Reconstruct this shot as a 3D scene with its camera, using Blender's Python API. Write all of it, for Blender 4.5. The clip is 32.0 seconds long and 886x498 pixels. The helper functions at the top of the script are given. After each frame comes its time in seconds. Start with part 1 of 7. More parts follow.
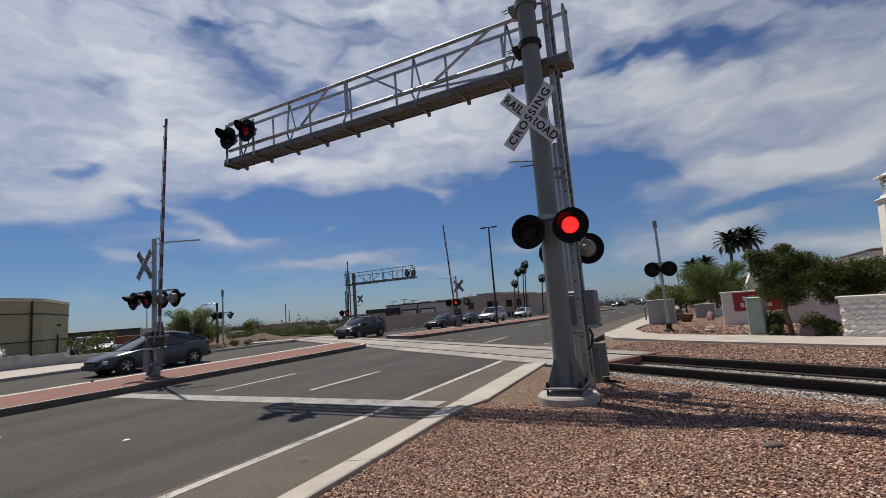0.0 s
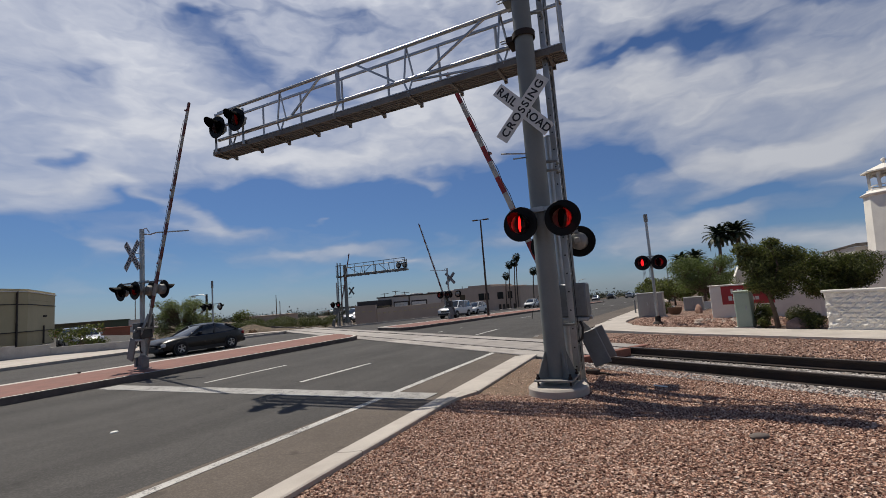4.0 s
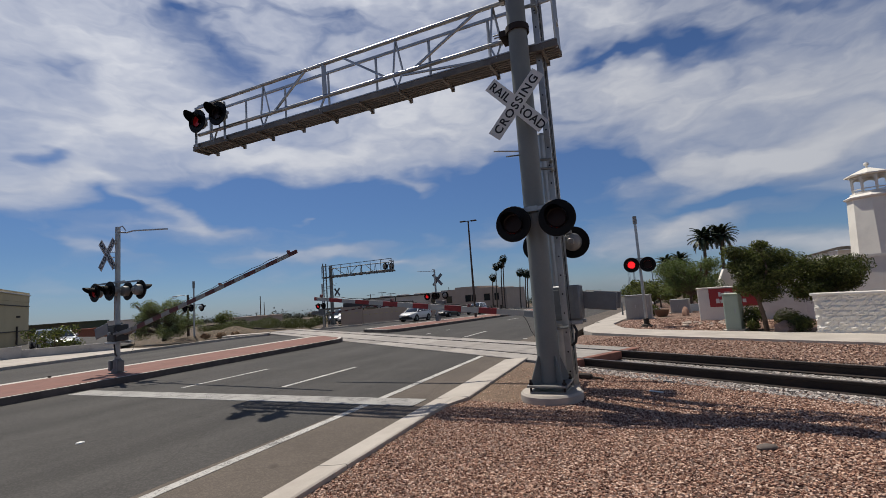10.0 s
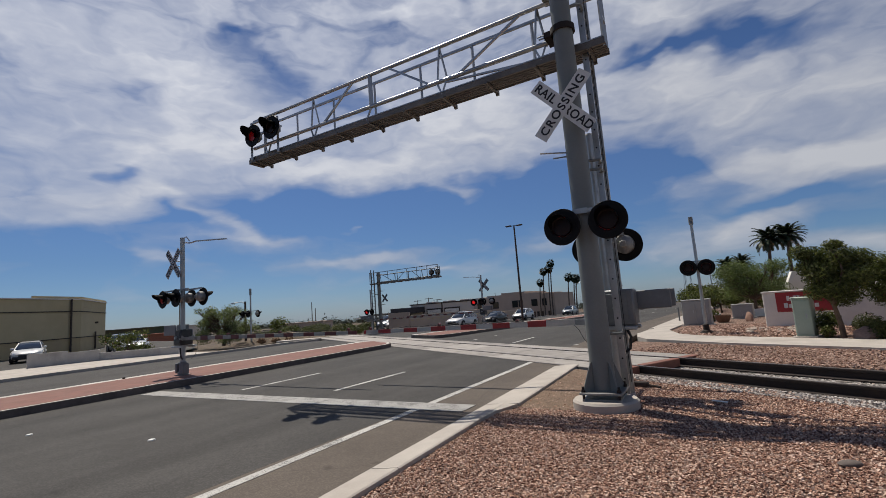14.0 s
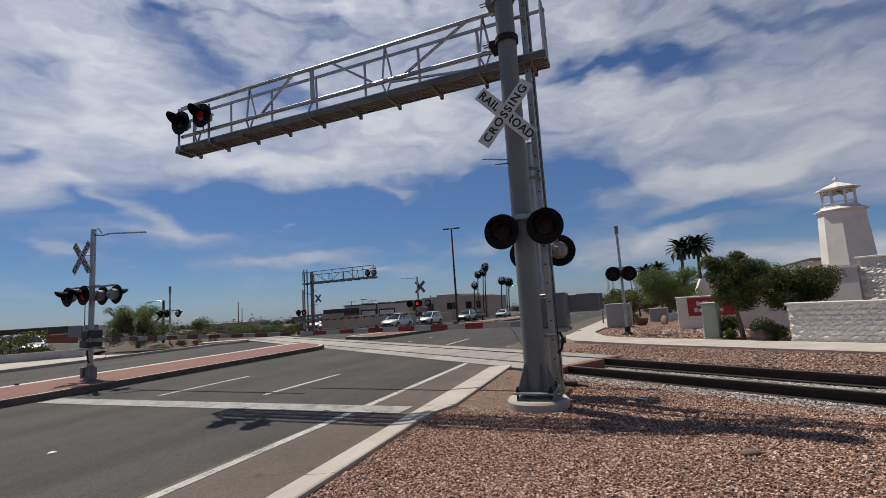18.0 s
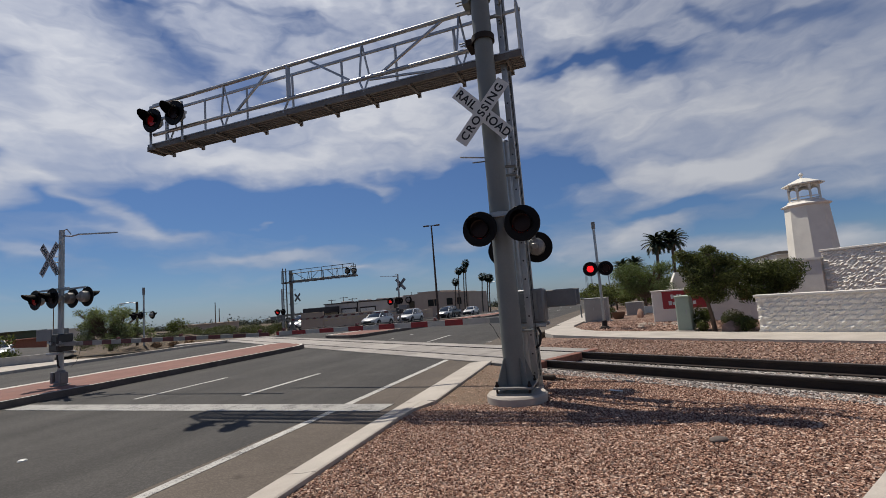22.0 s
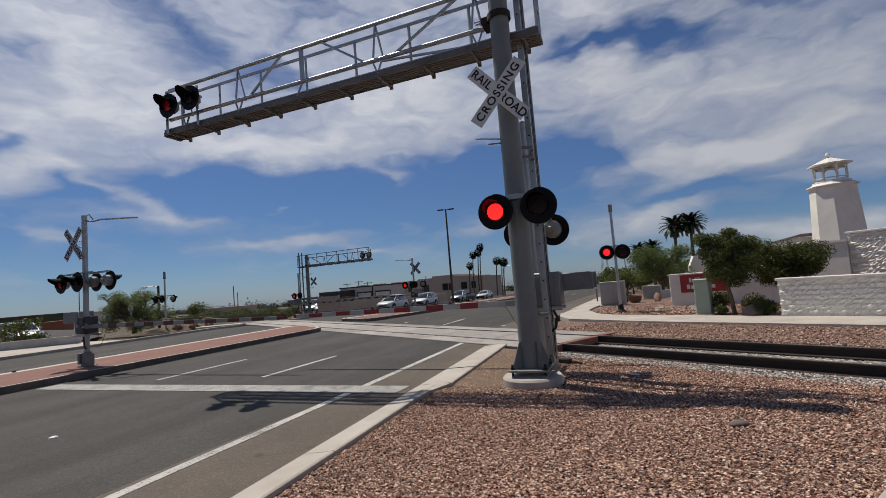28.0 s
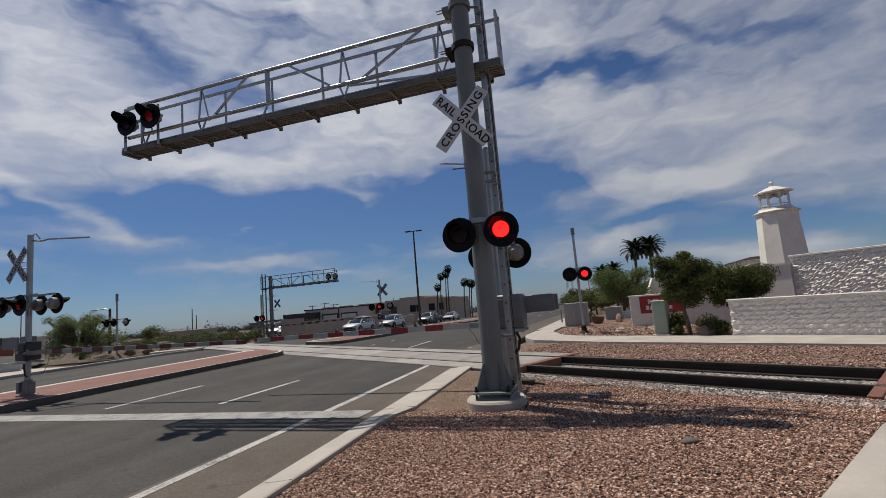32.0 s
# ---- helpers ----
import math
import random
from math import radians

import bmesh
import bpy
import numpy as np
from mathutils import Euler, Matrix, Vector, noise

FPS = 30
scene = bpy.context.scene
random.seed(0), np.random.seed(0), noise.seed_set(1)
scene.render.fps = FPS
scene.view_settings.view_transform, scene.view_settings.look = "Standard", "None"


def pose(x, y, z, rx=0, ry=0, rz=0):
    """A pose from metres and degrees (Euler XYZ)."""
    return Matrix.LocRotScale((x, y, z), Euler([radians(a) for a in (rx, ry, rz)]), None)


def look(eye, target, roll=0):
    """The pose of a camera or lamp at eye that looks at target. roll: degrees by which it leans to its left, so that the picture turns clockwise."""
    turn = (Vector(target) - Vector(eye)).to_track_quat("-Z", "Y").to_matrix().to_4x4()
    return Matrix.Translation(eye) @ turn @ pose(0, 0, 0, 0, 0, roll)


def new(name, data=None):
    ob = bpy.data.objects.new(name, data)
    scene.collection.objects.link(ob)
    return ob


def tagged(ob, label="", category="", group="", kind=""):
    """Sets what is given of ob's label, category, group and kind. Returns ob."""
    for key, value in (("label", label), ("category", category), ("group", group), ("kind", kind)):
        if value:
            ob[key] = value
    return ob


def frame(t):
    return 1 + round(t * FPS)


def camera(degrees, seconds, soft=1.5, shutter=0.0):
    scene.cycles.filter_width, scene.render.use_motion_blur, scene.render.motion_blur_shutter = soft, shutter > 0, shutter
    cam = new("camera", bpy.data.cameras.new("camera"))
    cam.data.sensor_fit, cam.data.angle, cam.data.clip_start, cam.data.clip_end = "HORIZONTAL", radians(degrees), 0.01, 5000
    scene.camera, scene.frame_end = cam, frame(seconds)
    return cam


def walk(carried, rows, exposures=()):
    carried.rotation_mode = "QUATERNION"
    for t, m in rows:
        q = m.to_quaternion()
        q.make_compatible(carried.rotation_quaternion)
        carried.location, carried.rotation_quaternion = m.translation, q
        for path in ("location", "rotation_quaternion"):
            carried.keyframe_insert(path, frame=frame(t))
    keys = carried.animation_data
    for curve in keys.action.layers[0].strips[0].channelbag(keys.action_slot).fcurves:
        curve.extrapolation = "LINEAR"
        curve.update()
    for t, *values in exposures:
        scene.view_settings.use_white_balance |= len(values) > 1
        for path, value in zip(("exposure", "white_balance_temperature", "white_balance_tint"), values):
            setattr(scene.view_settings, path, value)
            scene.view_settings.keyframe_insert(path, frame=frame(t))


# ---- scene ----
cam = camera(88.4, 32.0, soft=0.55)
PATH = [
    (0, (-0.962, 1.279, 1.634), (-1.91, 3.023, 1.881), -4.6),
    (0.5, (-0.967, 1.315, 1.616), (-1.899, 3.069, 1.855), -4.6),
    (1, (-0.969, 1.322, 1.621), (-1.892, 3.081, 1.848), -4.8),
    (1.5, (-0.974, 1.315, 1.625), (-1.894, 3.077, 1.844), -4.9),
    (2, (-0.979, 1.302, 1.623), (-1.896, 3.066, 1.837), -4.9),
    (2.5, (-0.989, 1.307, 1.618), (-1.908, 3.071, 1.828), -4.7),
    (4.5, (-0.975, 1.299, 1.638), (-1.89, 3.064, 1.851), -4.2),
    (5, (-1.019, 1.303, 1.638), (-1.91, 3.08, 1.858), -3.9),
    (5.5, (-1.079, 1.328, 1.638), (-1.948, 3.115, 1.859), -4.1),
    (6, (-1.132, 1.386, 1.632), (-1.99, 3.179, 1.857), -4.4),
    (6.5, (-1.15, 1.468, 1.623), (-2.017, 3.256, 1.855), -4.5),
    (7, (-1.139, 1.51, 1.622), (-2.03, 3.286, 1.849), -4.5),
    (7.5, (-1.137, 1.535, 1.622), (-2.038, 3.308, 1.841), -4.5),
    (8, (-1.152, 1.539, 1.627), (-2.053, 3.312, 1.838), -4.5),
    (8.5, (-1.166, 1.533, 1.631), (-2.066, 3.308, 1.834), -4.6),
    (9, (-1.168, 1.534, 1.629), (-2.067, 3.308, 1.832), -4.5),
    (9.5, (-1.159, 1.535, 1.655), (-2.049, 3.314, 1.856), -4.4),
    (10, (-1.157, 1.533, 1.652), (-2.025, 3.323, 1.864), -4.2),
    (10.5, (-1.177, 1.537, 1.64), (-2.039, 3.326, 1.872), -4.1),
    (11, (-1.188, 1.532, 1.63), (-2.074, 3.309, 1.868), -4.1),
    (11.5, (-1.198, 1.534, 1.632), (-2.14, 3.283, 1.864), -4.4),
    (12, (-1.197, 1.534, 1.626), (-2.188, 3.256, 1.859), -4.7),
    (12.5, (-1.196, 1.538, 1.629), (-2.223, 3.24, 1.855), -5.1),
    (13, (-1.196, 1.542, 1.631), (-2.243, 3.231, 1.854), -5.1),
    (13.5, (-1.188, 1.512, 1.636), (-2.237, 3.199, 1.871), -4.9),
    (14, (-1.183, 1.528, 1.64), (-2.221, 3.219, 1.892), -4.4),
    (14.5, (-1.194, 1.539, 1.639), (-2.198, 3.248, 1.907), -4.0),
    (16.5, (-1.191, 1.541, 1.641), (-2.15, 3.276, 1.905), -4.1),
    (17, (-1.204, 1.54, 1.642), (-2.092, 3.314, 1.896), -3.8),
    (17.5, (-1.24, 1.514, 1.651), (-2.074, 3.315, 1.896), -3.7),
    (18, (-1.25, 1.489, 1.645), (-2.042, 3.31, 1.884), -3.8),
    (18.5, (-1.213, 1.467, 1.64), (-1.99, 3.295, 1.871), -3.8),
    (19, (-1.217, 1.449, 1.651), (-1.999, 3.276, 1.876), -3.9),
    (19.5, (-1.227, 1.447, 1.653), (-2.01, 3.273, 1.884), -3.8),
    (20, (-1.216, 1.444, 1.655), (-1.998, 3.27, 1.892), -3.8),
    (20.5, (-1.202, 1.447, 1.656), (-1.975, 3.276, 1.892), -3.9),
    (21, (-1.198, 1.445, 1.651), (-1.954, 3.282, 1.883), -4.1),
    (21.5, (-1.198, 1.448, 1.659), (-1.934, 3.295, 1.882), -4.5),
    (22, (-1.206, 1.451, 1.652), (-1.921, 3.306, 1.871), -4.7),
    (22.5, (-1.215, 1.45, 1.661), (-1.93, 3.305, 1.878), -4.8),
    (23, (-1.22, 1.434, 1.665), (-1.935, 3.289, 1.884), -4.7),
    (23.5, (-1.222, 1.458, 1.663), (-1.941, 3.311, 1.88), -4.4),
    (24, (-1.235, 1.436, 1.648), (-1.953, 3.29, 1.868), -4.0),
    (24.5, (-1.251, 1.424, 1.641), (-1.978, 3.274, 1.866), -3.6),
    (25, (-1.244, 1.434, 1.638), (-1.997, 3.274, 1.859), -3.4),
    (25.5, (-1.238, 1.456, 1.634), (-2.018, 3.286, 1.846), -3.4),
    (27.5, (-1.229, 1.476, 1.627), (-2.0, 3.314, 1.794), -4.5),
    (28, (-1.237, 1.478, 1.641), (-2.017, 3.313, 1.796), -4.7),
    (28.5, (-1.252, 1.48, 1.625), (-2.058, 3.304, 1.782), -4.9),
    (29, (-1.223, 1.47, 1.634), (-2.058, 3.281, 1.792), -5.0),
    (29.5, (-1.22, 1.439, 1.645), (-2.017, 3.267, 1.803), -4.7),
    (30, (-1.213, 1.442, 1.652), (-1.978, 3.281, 1.827), -4.9),
    (30.5, (-1.207, 1.436, 1.647), (-1.947, 3.284, 1.843), -5.4),
    (31, (-1.185, 1.433, 1.662), (-1.895, 3.291, 1.87), -5.3),
    (31.5, (-1.198, 1.426, 1.656), (-1.883, 3.291, 1.884), -5.3),
    (32, (-1.155, 1.434, 1.65), (-1.795, 3.314, 1.886), -4.9),
]
walk(cam, [(t, look(eye, target, roll)) for t, eye, target, roll in PATH], exposures=[(0.0, 0.0, 6480.0, 10.6), (25.0, -0.03, 6480.0, 10.6), (32.0, -0.14, 6480.0, 10.6)])

# ------------------------------------------------------------ light
SUN_DIR = Vector((-2.95, 1.38, 6.2)).normalized()      # towards the sun
sun_el = math.asin(SUN_DIR.z)
sun_az = math.atan2(SUN_DIR.x, SUN_DIR.y)             # from +y towards +x
sun = new("sun", bpy.data.lights.new("sun", "SUN"))
sun.data.energy, sun.data.angle, sun.data.color = 4.5, radians(0.6), (1.0, 0.93, 0.81)
sun.matrix_world = look(SUN_DIR * 50, (0, 0, 0))

world = bpy.data.worlds.new("sky")
scene.world = world
world.use_nodes = True


class Net:
    """Short hand for node trees."""

    def __init__(self, tree):
        self.tree = tree
        tree.nodes.clear()

    def add(self, kind, **values):
        n = self.tree.nodes.new("ShaderNode" + kind)
        for key, v in values.items():
            if key in n.bl_rna.properties and not n.bl_rna.properties[key].is_readonly:
                setattr(n, key, v)
            else:
                self.put(n.inputs[key], v)
        return n

    def put(self, socket, v):
        if isinstance(v, bpy.types.NodeSocket):
            self.tree.links.new(v, socket)
        elif isinstance(v, bpy.types.Node):
            self.tree.links.new(v.outputs[0], socket)
        else:
            socket.default_value = v

    def math(self, op, a, b=0.0, c=0.0):
        n = self.tree.nodes.new("ShaderNodeMath")
        n.operation = op
        for s, v in zip(n.inputs, (a, b, c)):
            self.put(s, v)
        return n.outputs[0]

    def mix(self, fac, a, b, blend="MIX"):
        n = self.tree.nodes.new("ShaderNodeMix")
        n.data_type, n.blend_type = "RGBA", blend
        self.put(n.inputs[0], fac)
        for s, v in ((n.inputs[6], a), (n.inputs[7], b)):
            self.put(s, (*v, 1.0) if isinstance(v, tuple) and len(v) == 3 else v)
        return n.outputs[2]

    def ramp(self, fac, stops):
        n = self.tree.nodes.new("ShaderNodeValToRGB")
        self.put(n.inputs[0], fac)
        el = n.color_ramp.elements
        while len(el) < len(stops):
            el.new(0.5)
        for e, (p, c) in zip(el, stops):
            e.position, e.color = p, (*c, 1.0) if isinstance(c, tuple) else (c, c, c, 1.0)
        return n.outputs[0]

    def noise(self, vec, scale, detail=4.0, rough=0.55, distort=0.0):
        n = self.tree.nodes.new("ShaderNodeTexNoise")
        if vec is not None:
            self.put(n.inputs["Vector"], vec)
        n.inputs["Scale"].default_value, n.inputs["Detail"].default_value = scale, detail
        n.inputs["Roughness"].default_value, n.inputs["Distortion"].default_value = rough, distort
        return n.outputs[0]

    def voronoi(self, vec, scale, feature="F1", out=0):
        n = self.tree.nodes.new("ShaderNodeTexVoronoi")
        n.feature = feature
        self.put(n.inputs["Vector"], vec)
        n.inputs["Scale"].default_value = scale
        return n.outputs[out]

    def place(self, vec, loc=(0, 0, 0), rot=(0, 0, 0), scale=(1, 1, 1)):
        n = self.tree.nodes.new("ShaderNodeMapping")
        self.put(n.inputs[0], vec)
        n.inputs[1].default_value, n.inputs[2].default_value, n.inputs[3].default_value = loc, rot, scale
        return n.outputs[0]


# cloud banks, low streaks and blue gaps: bearing, height, half width, half depth (degrees), tilt, weight
HIGH_BANKS = (
    (-66.0, 27.1, 4.6, 2.9, 0.09, 0.3), (-60.0, 21.9, 8.1, 3.8, 0.37, 0.3), (-66.0, 14.0, 4.8, 1.2, 0.24, 0.22), (-45.4, 18.0, 13.7, 2.0, -0.04, 0.34), (-25.7, 21.7, 10.2, 3.6, 0.03, 0.34),
    (-32.2, 36.0, 11.1, 1.3, 0.02, 0.26), (-1.6, 21.0, 6.5, 2.8, -0.47, 0.38), (15.8, 17.7, 9.0, 2.6, -0.06, 0.28), (-5.7, 31.2, 5.5, 2.2, -0.2, 0.22), (17.6, 12.0, 6.7, 1.5, -0.08, 0.22),
)
LOW_BANKS = (
    (7.4, 11.5, 9.6, 1.6, 0.05, 0.51), (-56.3, 12.0, 5.8, 0.8, -0.37, 0.39), (-53.1, 9.9, 3.2, 0.6, -0.18, 0.3), (-28.4, 13.9, 2.9, 1.0, -0.31, 0.39), (-43.6, 10.6, 1.4, 0.3, -0.0, 0.3),
    (-41.8, 6.3, 8.7, 0.7, 0.04, 0.41), (-32.4, 5.3, 4.1, 0.5, -0.16, 0.28), (2.9, 6.3, 8.0, 0.9, 0.07, 0.51), (10.6, 3.3, 11.6, 1.2, -0.16, 0.48), (18.1, 2.7, 4.0, 1.2, 0.1, 0.39),
    (-18.1, 6.8, 5.6, 1.2, 0.19, 0.36), (-4.7, 4.1, 6.4, 1.1, -0.0, 0.42), (-63.7, 7.7, 6.3, 0.4, -0.15, 0.18), (-57, 9.5, 7, 1.6, -0.15, 0.22), (4, 9.0, 8, 1.0, 0.12, 0.26),
)
GAPS = (
    (6.2, 24.0, 6.4, 1.6, -0.30, -0.44), (-4.3, 26.2, 5.0, 0.8, -0.01, -0.34), (18.9, 23.7, 4.6, 1.2, -0.2, -0.26), (13.2, 26.9, 3.4, 1.3, -0.78, -0.22), (-51.4, 28.4, 3.8, 3.1, -0.38, -0.36),
    (-54.9, 32.4, 3.3, 0.8, 0.06, -0.3), (-43.9, 26.7, 3.7, 1.8, -0.24, -0.22), (-67.8, 16.3, 1.7, 0.7, 0.17, -0.32), (-66.3, 24.5, 2.0, 0.7, -0.16, -0.22), (-61.4, 13.0, 2.0, 0.8, 0.31, -0.3),
    (-36.3, 12.1, 16.1, 2.1, -0.02, -0.3), (-10.4, 14.3, 8.2, 1.6, -0.07, -0.34), (6.5, 8.0, 5.4, 0.8, 0.08, -0.26), (15.0, 5.1, 6.6, 0.7, -0.02, -0.3), (-38.3, 32.1, 4.1, 1.4, 0.35, -0.16),
)
# the lower edge of the cloud deck: bearing and height
DECK = ((-80, 10.0), (-72, 10.6), (-63, 12.6), (-57, 13.9), (-49, 15.2), (-33, 15.7), (-24.6, 16.8), (-10, 16.8), (-1.6, 15.2), (1, 11.4), (9.8, 9.0), (21, 6.2), (30, 4.5))


def build_sky():
    n = Net(world.node_tree)
    air = n.add("TexSky", sky_type="NISHITA", sun_disc=False, sun_elevation=sun_el, sun_rotation=sun_az,
                altitude=350.0, air_density=1.0, dust_density=0.25, ozone_density=2.2)
    way = n.add("TexCoord").outputs["Generated"]
    sep = n.add("SeparateXYZ", Vector=way)
    az = n.math("MULTIPLY", n.math("ARCTAN2", sep.outputs[0], sep.outputs[1]), 57.2958)
    el = n.math("MULTIPLY", n.math("ARCSINE", sep.outputs[2]), 57.2958)
    plane = n.add("CombineXYZ", X=n.math("MULTIPLY", az, 0.05), Y=n.math("MULTIPLY", el, 0.11), Z=0.0).outputs[0]
    # the winds that tear the edges of the banks
    torn = n.add("SeparateColor", Color=n.add("TexNoise", Vector=n.place(plane, (2, 7, 0), (0, 0, radians(-10)), (1, 1.0, 1)), Scale=3.2, Detail=3.0, Roughness=0.45).outputs[1])
    wide = n.add("SeparateColor", Color=n.add("TexNoise", Vector=n.place(plane, (6, 3, 0)), Scale=1.1, Detail=2.0).outputs[1])
    waz = n.math("ADD", az, n.math("ADD", n.math("MULTIPLY", n.math("SUBTRACT", torn.outputs[0], 0.5), 9.0), n.math("MULTIPLY", n.math("SUBTRACT", wide.outputs[0], 0.5), 7.0)))
    wel = n.math("ADD", el, n.math("MULTIPLY", n.math("SUBTRACT", torn.outputs[1], 0.5), n.math("ADD", 1.8, n.math("MULTIPLY", el, 0.20))))
    smooth = n.add("CombineXYZ", X=n.math("MULTIPLY", waz, 0.05), Y=n.math("MULTIPLY", wel, 0.11), Z=0.0).outputs[0]
    big = n.noise(n.place(smooth, (0, 0, 0), (0, 0, radians(-12)), (1, 1.2, 1)), 1.5, 3.0, 0.5, 0.4)
    mid = n.noise(n.place(smooth, (3, 1, 0), (0, 0, radians(-14)), (1, 1.1, 1)), 3.0, 4.0, 0.5, 0.3)
    fine = n.noise(n.place(plane, (1, 5, 0), (0, 0, radians(25)), (1, 1.3, 1)), 7.0, 4.0, 0.5, 0.8)
    body = n.math("ADD", n.math("MULTIPLY", n.math("SUBTRACT", big, 0.5), 0.34), n.math("ADD", n.math("MULTIPLY", n.math("SUBTRACT", mid, 0.5), 0.50), n.math("MULTIPLY", n.math("SUBTRACT", fine, 0.5), 0.08)))
    low = n.ramp(n.math("DIVIDE", n.math("ADD", az, 80.0), 110.0), [((a + 80) / 110, e / 40) for a, e in DECK])
    over = n.math("SUBTRACT", n.math("ADD", n.math("MULTIPLY", wel, 0.7), n.math("MULTIPLY", el, 0.3)), n.math("MULTIPLY", low, 40.0))
    edge = n.ramp(n.math("ADD", n.math("MULTIPLY", over, 0.125), 0.5), [(0.40, 0.0), (0.50, 0.55), (0.70, 1.0)])
    body = n.math("ADD", body, n.math("MULTIPLY", edge, 0.36))
    for banks in (HIGH_BANKS, LOW_BANKS, GAPS):
        for a, e, w, h, tilt, weight in banks:
            da = n.math("SUBTRACT", waz, float(a))
            de = n.math("SUBTRACT", n.math("SUBTRACT", wel, float(e)), n.math("MULTIPLY", da, tilt))
            q = n.math("ADD", n.math("POWER", n.math("ABSOLUTE", n.math("DIVIDE", da, w)), 2.0), n.math("POWER", n.math("ABSOLUTE", n.math("DIVIDE", de, h)), 2.0))
            body = n.math("ADD", body, n.math("MULTIPLY", n.math("POWER", 2.71828, n.math("MULTIPLY", q, -1.0)), weight))
    body = n.math("SUBTRACT", body, n.ramp(sep.outputs[2], [(0.56, 0.0), (0.76, 0.5)]))
    behind = n.ramp(n.math("ADD", n.math("MULTIPLY", sep.outputs[1], 0.5), 0.5), [(0.35, 0.12), (0.6, 0.0)])
    body = n.math("SUBTRACT", body, behind)
    cover = n.ramp(body, [(0.0, 0.0), (0.16, 0.26), (0.36, 0.64), (0.66, 0.95)])
    shade = n.ramp(n.math("ADD", n.math("MULTIPLY", mid, 0.30), n.math("ADD", n.math("MULTIPLY", body, 0.42), n.math("MULTIPLY", fine, 0.10))),
                   [(0.19, (0.53, 0.585, 0.72)), (0.35, (0.73, 0.77, 0.875)), (0.56, (0.98, 1.0, 1.05))])
    depth = n.ramp(sep.outputs[2], [(0.0, (0.42, 0.56, 0.86)), (0.06, (0.42, 0.56, 0.80)), (0.12, (0.41, 0.55, 0.77)), (0.30, (0.50, 0.63, 0.84)), (0.58, (0.42, 0.54, 0.74)), (0.8, (0.34, 0.44, 0.62))])
    sky_rgb = n.mix(1.0, n.mix(1.0, air.outputs[0], depth, "MULTIPLY"), (SKY_GAIN, SKY_GAIN, SKY_GAIN), "MULTIPLY")
    # thin cloud glows towards the sun
    to_sun = n.add("VectorMath", operation="DOT_PRODUCT")
    n.put(to_sun.inputs[0], way)
    to_sun.inputs[1].default_value = SUN_DIR
    glow = n.ramp(to_sun.outputs["Value"], [(0.25, 0.85), (0.55, 0.96), (0.85, 1.25)])
    lit = n.mix(1.0, n.mix(1.0, shade, glow, "MULTIPLY"), (CLOUD_GAIN, CLOUD_GAIN, CLOUD_GAIN), "MULTIPLY")
    both = n.mix(n.math("MULTIPLY", cover, 0.95), sky_rgb, lit)
    bg = n.add("Background", Color=both, Strength=0.1)
    n.tree.links.new(bg.outputs[0], n.add("OutputWorld").inputs[0])


SKY_GAIN, CLOUD_GAIN = 0.78, 6.3
build_sky()

# ------------------------------------------------------------ materials
MATS = {}


def mat(name, rgb, rough=0.6, metal=0.0, vary=0.12, scale=6.0, grain=60.0, bump=0.15, dirt=None, emit=0.0, spec=0.5, per_piece=0.0, coat=0.0):
    """A surface with two scales of colour change and a fine relief."""
    if name in MATS:
        return MATS[name]
    m = MATS[name] = bpy.data.materials.new(name)
    m.use_nodes = True
    n = Net(m.node_tree)
    where = n.add("TexCoord").outputs["Object"]
    a, b = n.noise(where, scale, 4.0), n.noise(where, grain, 3.0)
    f = n.math("ADD", n.math("MULTIPLY", a, 0.65), n.math("MULTIPLY", b, 0.35))
    dark, light = tuple(c * (1 - vary * 1.6) for c in rgb), tuple(min(1, c * (1 + vary * 1.6)) for c in rgb)
    col = n.ramp(f, [(0.3, dark), (0.7, light)])
    if dirt:
        col = n.mix(n.ramp(n.noise(where, scale * 0.45, 6.0, 0.65), [(0.48, 0.0), (0.68, 0.75)]), col, dirt)
    if per_piece:
        tone = n.math("ADD", 1.0 - per_piece / 2, n.math("MULTIPLY", n.add("ObjectInfo").outputs["Random"], per_piece))
        col = n.mix(1.0, col, n.add("CombineXYZ", X=tone, Y=tone, Z=tone).outputs[0], "MULTIPLY")
    bs = n.add("BsdfPrincipled", Metallic=metal)
    n.put(bs.inputs["Base Color"], col)
    n.put(bs.inputs["Roughness"], n.math("ADD", rough - 0.08, n.math("MULTIPLY", a, 0.16)))
    bs.inputs["Specular IOR Level"].default_value = spec
    bs.inputs["Coat Weight"].default_value = coat
    if emit:
        n.put(bs.inputs["Emission Color"], (*rgb, 1.0))
        bs.inputs["Emission Strength"].default_value = emit
    if bump:
        bp = n.add("Bump", Strength=bump, Distance=0.01, Height=f)
        n.put(bs.inputs["Normal"], bp)
    n.tree.links.new(bs.outputs[0], n.add("OutputMaterial").inputs[0])
    return m


def glass(name, tint=(0.02, 0.025, 0.03), rough=0.04):
    if name in MATS:
        return MATS[name]
    m = MATS[name] = bpy.data.materials.new(name)
    m.use_nodes = True
    n = Net(m.node_tree)
    bs = n.add("BsdfPrincipled", Roughness=rough, IOR=1.5)
    n.put(bs.inputs["Base Color"], (*tint, 1.0))
    bs.inputs["Coat Weight"].default_value = 0.5
    n.tree.links.new(bs.outputs[0], n.add("OutputMaterial").inputs[0])
    return m


